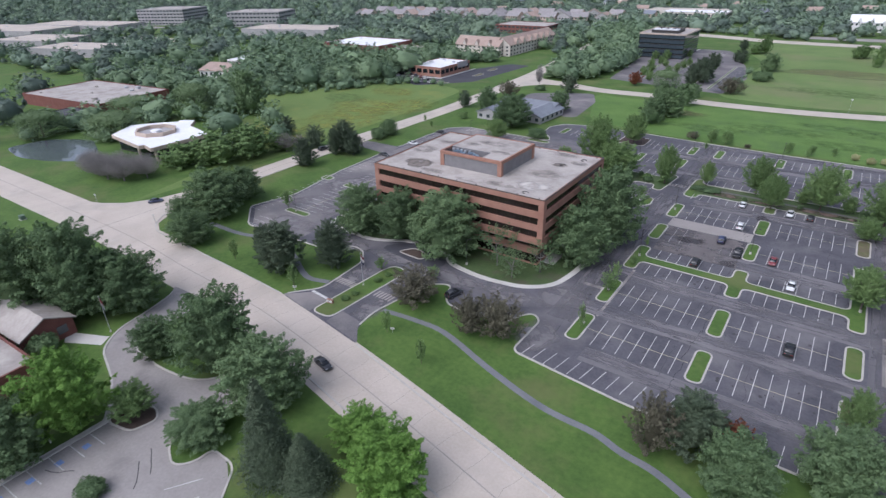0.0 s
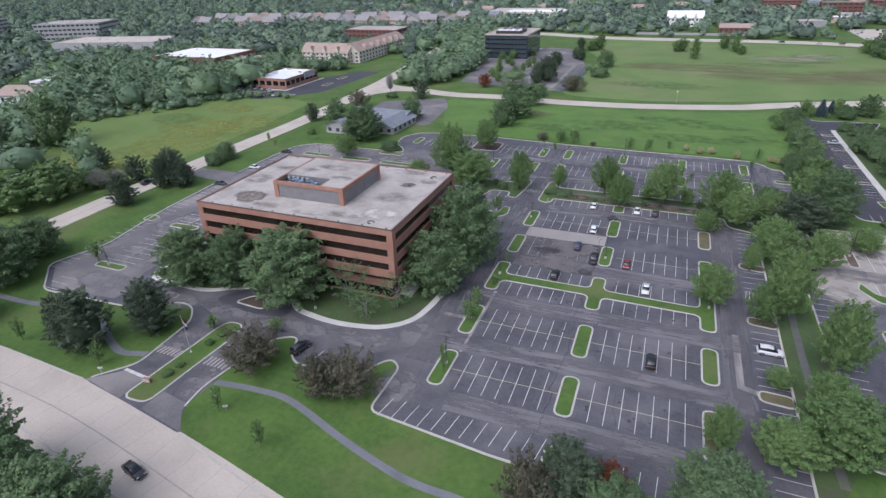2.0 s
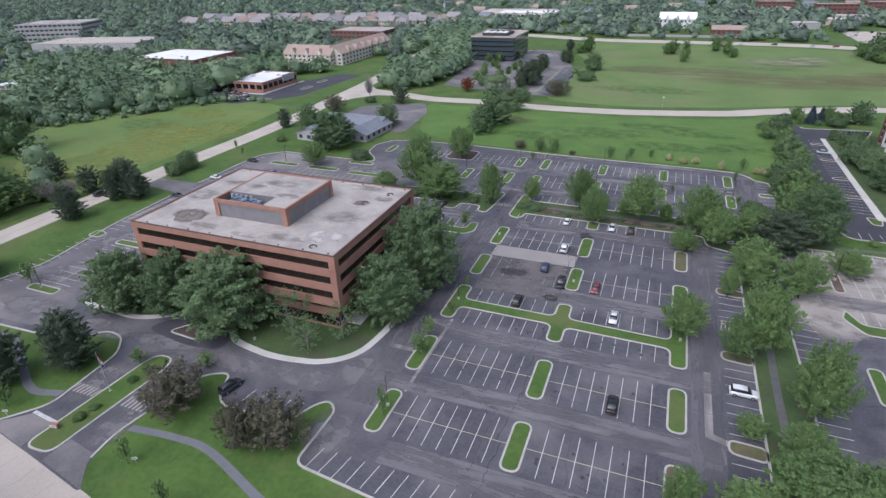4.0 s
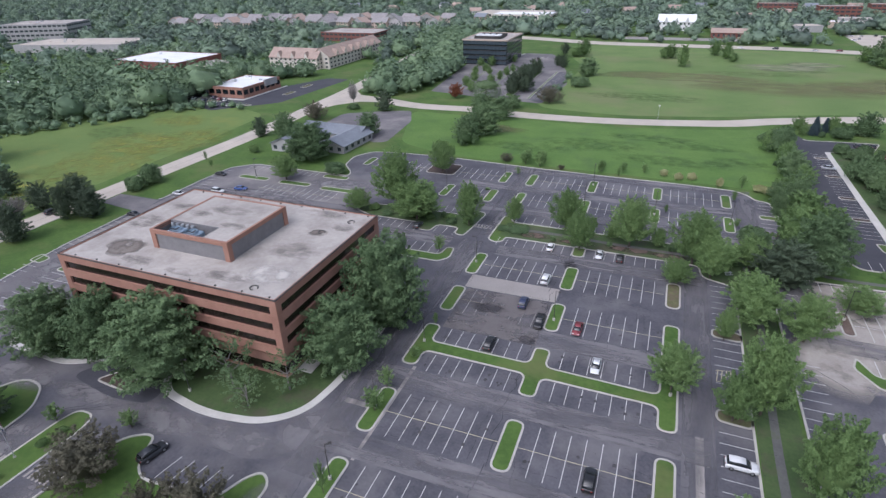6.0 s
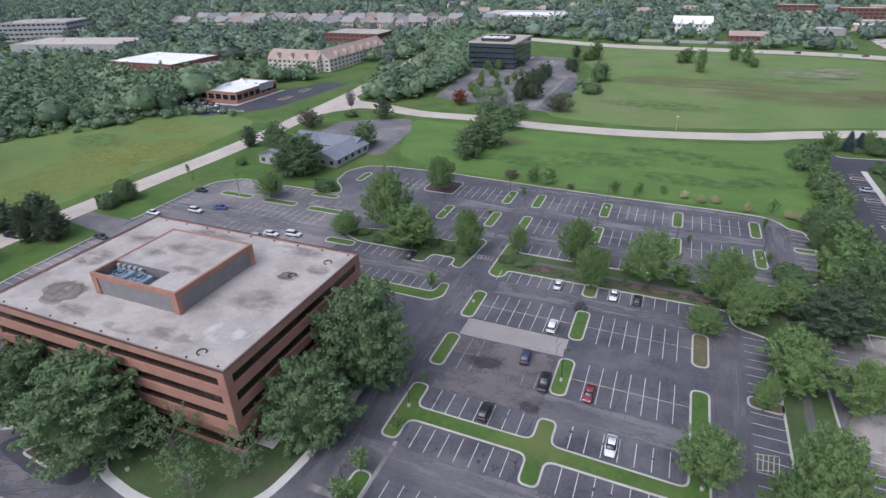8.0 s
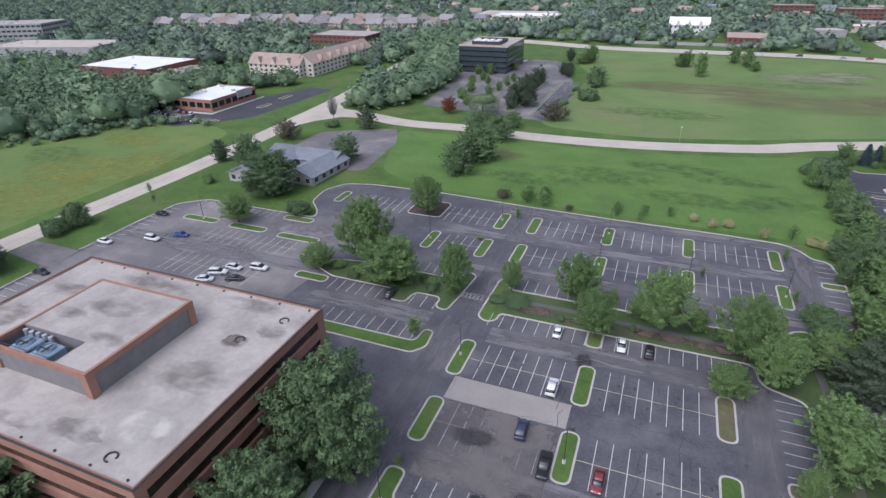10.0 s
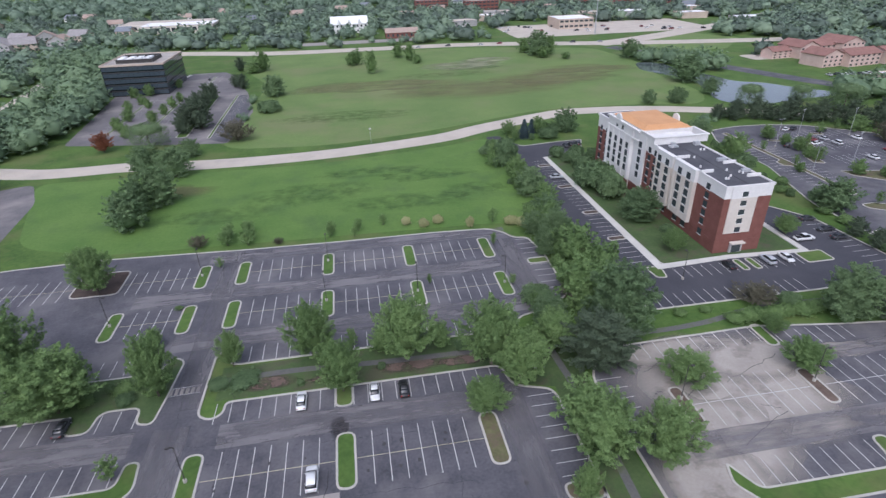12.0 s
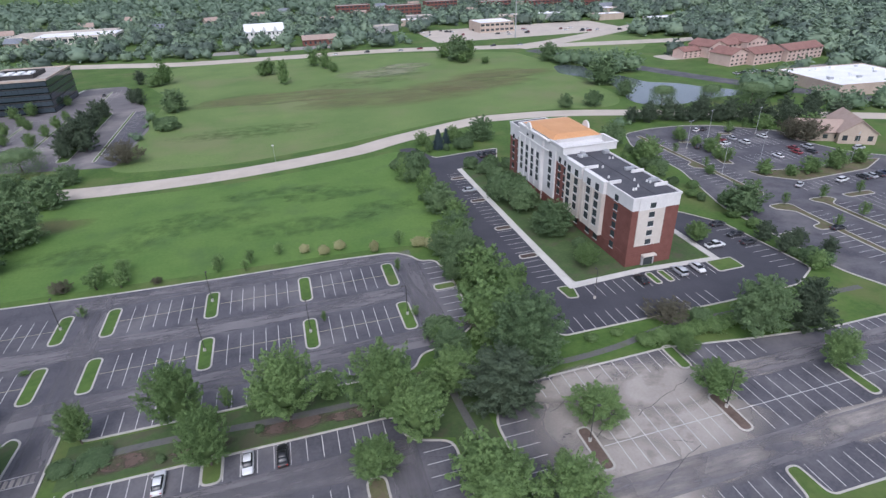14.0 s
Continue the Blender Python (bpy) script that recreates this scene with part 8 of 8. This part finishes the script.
part("tabletop", bevelled(boxes((-0.9, 0.9, -0.4, 0.4, 0.7, 0.76)), 0.01), METAL, table)
for s in (-1, 1):
    part("bench", bevelled(boxes((-0.9, 0.9, s * 0.75 - 0.14, s * 0.75 + 0.14, 0.42, 0.47)), 0.01), METAL, table)
    part("trestle", boxes((s * 0.6 - 0.05, s * 0.6 + 0.05, -0.75, 0.75, 0.36, 0.42), (s * 0.6 - 0.05, s * 0.6 + 0.05, -0.1, 0.1, 0, 0.7)), METAL, table)
box_label = "green metal utility box on the lawn"
ub = thing("utility_box", box_label, "utility box", pose(-204, 52.6, 0))
part("cabinet", bevelled(boxes((-0.9, 0.9, -0.7, 0.7, 0.1, 1.3)), 0.06), mat("green_enamel", (0.10, 0.15, 0.10), (0.15, 0.2, 0.15), 1), ub)
part("pad", boxes((-1.1, 1.1, -0.9, 0.9, 0, 0.1)), KERB, ub)
part("lid", bevelled(boxes((-0.94, 0.94, -0.74, 0.74, 1.3, 1.38)), 0.02), MATS["green_enamel"], ub)


def street_pole(x, y, h, label, arm=0.0, a=0):
    root = thing("road_sign", label, "road sign", pose(x, y, 0, 0, 0, a), "road signs")
    part("pole", cyl(0, 0, 0, h, 0.05), METAL, root)
    part("plate", bevelled(boxes((-0.45, 0.45, -0.03, 0.03, h - 0.5, h)), 0.01), WHITE, root)
    part("text_bar", boxes((-0.3, 0.3, -0.04, -0.03, h - 0.3, h - 0.2)), DARK_METAL, root)
    return root


street_pole(-164.6, 74.6, 3.0, "white sign on a pole at the street corner")
street_pole(-200, 73.6, 2.4, "white sign on a pole by the road")
street_pole(-96.6, 71.4, 1.6, "low white sign beside the entry", a=30)
street_pole(-66, 71.6, 1.4, "low white sign on the lawn", a=30)
street_pole(53, 213, 2.2, "small white sign at the hotel drive", a=90)
for x, y in ((-93.8, 15.8), (-94, 11), (-94.2, 6.4), (-93.6, 20.6)):
    b = thing("bollard_light", "short white path light in the grass", "path light", pose(x, y, 0), "path lights")
    part("post", cyl(0, 0, 0, 0.7, 0.09), WHITE, b)
    part("cap", cyl(0, 0, 0.7, 0.85, 0.16, 0.1), WHITE, b)

# utility poles far off
mast = thing("lattice_mast", "thin grey mast near the crossing", "mast", pose(222, 610, 0))
part("pole", cyl(0, 0, 0, 34, 0.5, 0.3), METAL, mast)
part("top", cyl(0, 0, 33, 35, 0.8, 0.8), METAL, mast)
street_pole(3.5, 333, 7, "thin pole at the road's edge")

# entry kerb plantings, drain covers
for x, y in ((-41, 104.6), (-38.2, 121), (-22, 104.5), (-24, 142.6), (-42, 162), (30.6, 224), (-10, 143.2), (16.8, 160)):
    d = thing("drain_cover", "dark round drain cover in the asphalt", "drain cover", pose(x, y, 0.05), "drain covers")
    part("cover", cyl(0, 0, 0, 0.012, 0.4, n=16), DARK_METAL, d)

# ---- wear on the asphalt ----
rng = random.Random(9)
bm = bmesh.new()
for a, b, y0, y1 in [(-31, -12, 90.8, 101), (-7.5, 12, 90.8, 101), (-31, -12, 107.8, 118.5), (-7.5, 12, 107.8, 118.5), (-31, -12, 146.6, 157), (-7.5, 12, 146.6, 157), (-31, -12, 164.2, 175), (-7.5, 12, 164.2, 175), (-32, -12, 125.4, 130), (-7, 12, 125.4, 130), (-31, -12, 135.4, 139.6), (-7, 12, 135.4, 139.6)]:
    for i in range(11):
        col = rng.randint(0, 7)
        x, y, r = a + (col + 0.5) * STALL + rng.uniform(-.5, .5), y0 + (y1 - y0) * rng.choice((0.28, 0.36, 0.62, 0.7)) + rng.uniform(-.5, .5), rng.uniform(0.12, 0.34)
        k = [rng.uniform(0.7, 1.3) for _ in range(8)]
        bm.faces.new([bm.verts.new((x + r * k[j] * math.cos(j * 0.785), y + r * 1.3 * k[j] * math.sin(j * 0.785), 0.062)) for j in range(8)])
setting("oil_spot", bm, OIL, "dark oil spots in the stalls", "oil stain")["kind"] = "stuff"


LANE_X = soft_patch("lane_wear_x", (0.175, 0.165, 0.17), (0.235, 0.22, 0.222), (0.05, 0.32), 0.85, 0.45)
LANE_Y = soft_patch("lane_wear_y", (0.145, 0.138, 0.145), (0.20, 0.19, 0.195), (0.32, 0.05), 0.75, 0.47)
BROWN = soft_patch("brown_wear", (0.15, 0.135, 0.13), (0.2, 0.18, 0.172), (0.12, 0.16), 0.85, 0.42)
SPILL = soft_patch("spill", (0.045, 0.042, 0.045), (0.075, 0.07, 0.072), (0.35, 0.5), 0.95, 0.42, True)
for x0, x1, y0, y1 in ((-40, 21, 101.8, 107), (-40, 21, 119.4, 125), (-31, 21, 140.6, 146), (-31, 21, 175.8, 181.2), (-30, 18, 85, 90), (-58, 30, 222, 227.5), (-45, 36, 203.5, 209.4), (-44, 36, 240.4, 245), (-76, -45, 176.6, 182.4), (-146, -80, 187, 192.4)):
    setting("lane_wear", sheet([(x0, y0), (x1, y0), (x1, y1), (x0, y1)], 0.066), LANE_X, "paler worn driving lane across the lot", "road wear")
for x0, x1, y0, y1 in ((-42, -36, 96, 182), (16.6, 21.8, 82, 180), (-40.5, -35.5, 186, 246), (30.8, 36.6, 206, 238)):
    setting("lane_wear", sheet([(x0, y0), (x1, y0), (x1, y1), (x0, y1)], 0.07), LANE_Y, "paler worn driving lane along the islands", "road wear")
setting("lane_wear", sheet([(-32, 140.2), (-11.6, 140.2), (-11.6, 157.4), (-32, 157.4)], 0.074), BROWN, "brownish worn corner of the lot", "road wear")
SCUFF = soft_patch("scuffed_drive", (0.19, 0.178, 0.18), (0.25, 0.235, 0.235), (0.2, 0.24), 0.8, 0.42, True)
for i, (x, y, r, sq) in enumerate(((-104, 97.5, 11, 0.35), (-88, 97.5, 9, 0.3), (-70, 97.4, 13, 0.28), (-52, 98.6, 11, 0.36), (-42, 104, 7, 0.9), (-76, 88, 5, 1.2), (-40, 88, 5, 1.4), (-89.5, 84, 4, 1.8), (-76.6, 76, 4, 1.6), (-128, 98, 12, 0.4), (-132, 112, 14, 0.6), (-134, 132, 14, 0.9), (-120, 190, 22, 0.3), (-96, 208, 16, 0.4))):
    blot(x, y, r, 0.0542 + i * 0.0002, 90 + i * 5, SCUFF, "scuffed_patch", None, sq)["kind"] = "structure"
for i, (x, y, r, sq) in enumerate(((-24, 190.6, 6, 0.4), (-12, 189.8, 6, 0.25), (3, 190.4, 8, 0.3), (13, 189.6, 6, 0.3))):
    blot(x, y, r, 0.0165 + i * 0.0006, 171 + i * 3, SOIL_PATCH, "bare_soil", None, sq)["kind"] = "structure"
blot(-13.5, 141.6, 2.6, 0.078, 31, SPILL, "spill", None, 0.6)["kind"] = "structure"
blot(-10.8, 176.5, 1.8, 0.078, 37, SPILL, "spill", None, 1.6)["kind"] = "structure"
blot(-24.5, 150.5, 4.5, 0.078, 33, SPILL, "spill", None, 0.5)["kind"] = "structure"
bm = bmesh.new()


def crack(x0, y0, x1, y1, seed, w=0.045, z=0.08):
    rg = random.Random(seed)
    n = max(4, int(math.hypot(x1 - x0, y1 - y0) / 1.6))
    line = [(x0 + (x1 - x0) * i / n + rg.uniform(-.35, .35), y0 + (y1 - y0) * i / n + rg.uniform(-.35, .35)) for i in range(n + 1)]
    a, b = offsets(line, w / 2), offsets(line, -w / 2)
    va, vb = [bm.verts.new((*p, z)) for p in a], [bm.verts.new((*p, z)) for p in b]
    for i in range(n):
        bm.faces.new((vb[i], vb[i + 1], va[i + 1], va[i]))


for i in range(46):
    x, y = rng.uniform(-40, 20), rng.uniform(82, 182)
    if i % 2:
        crack(x, y, x + rng.uniform(6, 22), y + rng.uniform(-1.5, 1.5), i)
    else:
        crack(x, y, x + rng.uniform(-1.5, 1.5), y + rng.uniform(5, 16), i)
for i in range(120):
    x, y = rng.uniform(-42, 26), rng.uniform(82, 246)
    a = rng.choice((0.0, 0.0, 1.57)) + rng.uniform(-0.35, 0.35)
    d = rng.uniform(2.5, 8)
    if not (-33 < x < 30 and 186 < y < 198) and (y < 180 or x > -34):
        crack(x, y, x + d * math.cos(a), y + d * math.sin(a), 700 + i, 0.03)
for i in range(14):
    crack(-12.6 + rng.uniform(-1, 1), 84 + i * 6, -12.4, 90 + i * 6, 200 + i, 0.09)
for i in range(26):
    x, y = rng.uniform(44, 120), rng.uniform(125, 182)
    crack(x, y, x + rng.uniform(-14, 14), y + rng.uniform(-6, 6), 300 + i, 0.09)
for i in range(30):
    x, y = rng.uniform(-112, -66), rng.uniform(0, 48)
    if -92 + max(0, y - 24) * -0.9 < x < -72 or (y > 33 and x < -112):
        crack(x, y, x + rng.uniform(-5, 5), y + rng.uniform(-5, 5), 400 + i, 0.12)
for i in range(6):
    crack(-92 + i * 1.5, 93 + rng.uniform(0, 6), -88 + i * 2.6, 96 + rng.uniform(0, 5), 500 + i, 0.09)
for f in bm.faces:
    f.normal_update()
    if f.normal.z < 0:
        f.normal_flip()
setting("crack", bm, CRACK, "dark tar-sealed cracks in the asphalt", "crack")["kind"] = "stuff"
bm = bmesh.new()
for i in range(0, len(main) - 1):
    p, q = Vector(main[i]), Vector(main[i + 1])
    if -240 < p.x < 60:
        side_v = (q - p).normalized().orthogonal() * 7.2
        crack(*(p + side_v), *(p - side_v), 600 + i, 0.07, 0.04)
for f in bm.faces:
    f.normal_update()
    if f.normal.z < 0:
        f.normal_flip()
setting("road_seam", bm, MATS["joint_dark"], "dark cross joints in the concrete road", "road joint")["kind"] = "stuff"
BLEACH = soft_patch("bleached_asphalt", (0.31, 0.278, 0.245), (0.42, 0.38, 0.335), (0.12, 0.14), 0.95, 0.33, True)
for i, (x, y, r, sq) in enumerate(((59, 171, 15, 0.85), (56, 178, 13, 0.5), (66, 166, 11, 0.8), (53, 168, 9, 0.9), (62, 161.5, 16, 0.25), (96, 161.5, 22, 0.2), (84, 178, 12, 0.25), (61, 174, 24, 0.66), (50, 162, 14, 0.9), (45, 155, 10, 1.2), (54, 184, 15, 0.32), (68, 179, 13, 0.55))):
    blot(x, y, r, 0.0512 + i * 0.0005, 61 + i * 3, BLEACH, "bleached_patch", None, sq)["kind"] = "structure"
DRY_GRASS = soft_patch("dry_grass", (0.17, 0.155, 0.075), (0.22, 0.195, 0.10), (0.03, 0.09), 0.5, 0.4, True)
PALE_GRASS = soft_patch("pale_grass", (0.24, 0.25, 0.15), (0.30, 0.30, 0.19), (0.05, 0.16), 0.8, 0.44, True)
YELLOW_FLOWERS = soft_patch("flowering_meadow", (0.21, 0.235, 0.05), (0.29, 0.29, 0.066), (0.16, 0.16), 0.7, 0.5, True)
RANK = soft_patch("rank_grass", (0.062, 0.122, 0.036), (0.09, 0.16, 0.048), (0.22, 0.26), 0.42, 0.5, True)
for i, (x, y, r, m_, sq) in enumerate(((10, 448, 62, DRY_GRASS, 0.33), (72, 424, 62, DRY_GRASS, 0.38), (120, 440, 50, DRY_GRASS, 0.4), (76, 498, 34, PALE_GRASS, 0.5), (98, 516, 22, PALE_GRASS, 0.6), (150, 460, 40, DRY_GRASS, 0.5), (-6, 382, 40, RANK, 0.3), (60, 470, 40, RANK, 0.25), (84, 486, 26, RANK, 0.3),
                                       (-20, 284, 26, RANK, 0.4), (20, 292, 22, RANK, 0.3), (2, 300, 24, RANK, 0.25), (36, 276, 14, RANK, 0.5), (-48, 272, 22, RANK, 0.35), (-70, 296, 20, DRY_GRASS, 0.4), (12, 270, 26, RANK, 0.3), (-206, 200, 26, YELLOW_FLOWERS, 1.1), (-196, 236, 20, YELLOW_FLOWERS, 1.2), (-204, 160, 18, YELLOW_FLOWERS, 1.3), (-226, 262, 20, YELLOW_FLOWERS, 0.6), (-216, 226, 24, YELLOW_FLOWERS, 0.8), (-240, 236, 20, RANK, 0.7))):
    blot(x, y, r, 0.019 + i * 0.0005, 140 + i * 7, m_, "grass_patch", None, sq)["kind"] = "structure"
setting("lane_wear", sheet([(44, 158.6), (160, 158.6), (160, 164), (44, 164)], 0.07), LANE_X, "worn lane across the weathered lot", "road wear")
setting("lane_wear", sheet([(76, 176), (160, 176), (160, 180), (76, 180)], 0.07), LANE_X, "worn lane across the weathered lot", "road wear")

# ---- cars in the far lots ----
rng = random.Random(21)
for i in range(34):
    u = i / 33
    x, y = rng.uniform(150, 345), 0
    y = 700 - (x - 150) * 0.28 + rng.uniform(-48, 0)
    car("su"[i % 2], ("white", "dark", "silver", "red", "white", "black")[i % 6], x, y, rng.choice((0, 90, 175)), "in the pale lots by the far crossing")
for i in range(9):
    car("su"[i % 2], ("silver", "dark", "white")[i % 3], 276 + i * 4.6, 398 - i * 0.5, 88, "in a row before the inn")
for x, y, a in ((-92, 497, 95), (-118, 402, 10), (-94, 380, 5)):
    car("s", "dark", x, y, a, "in the far office lot")
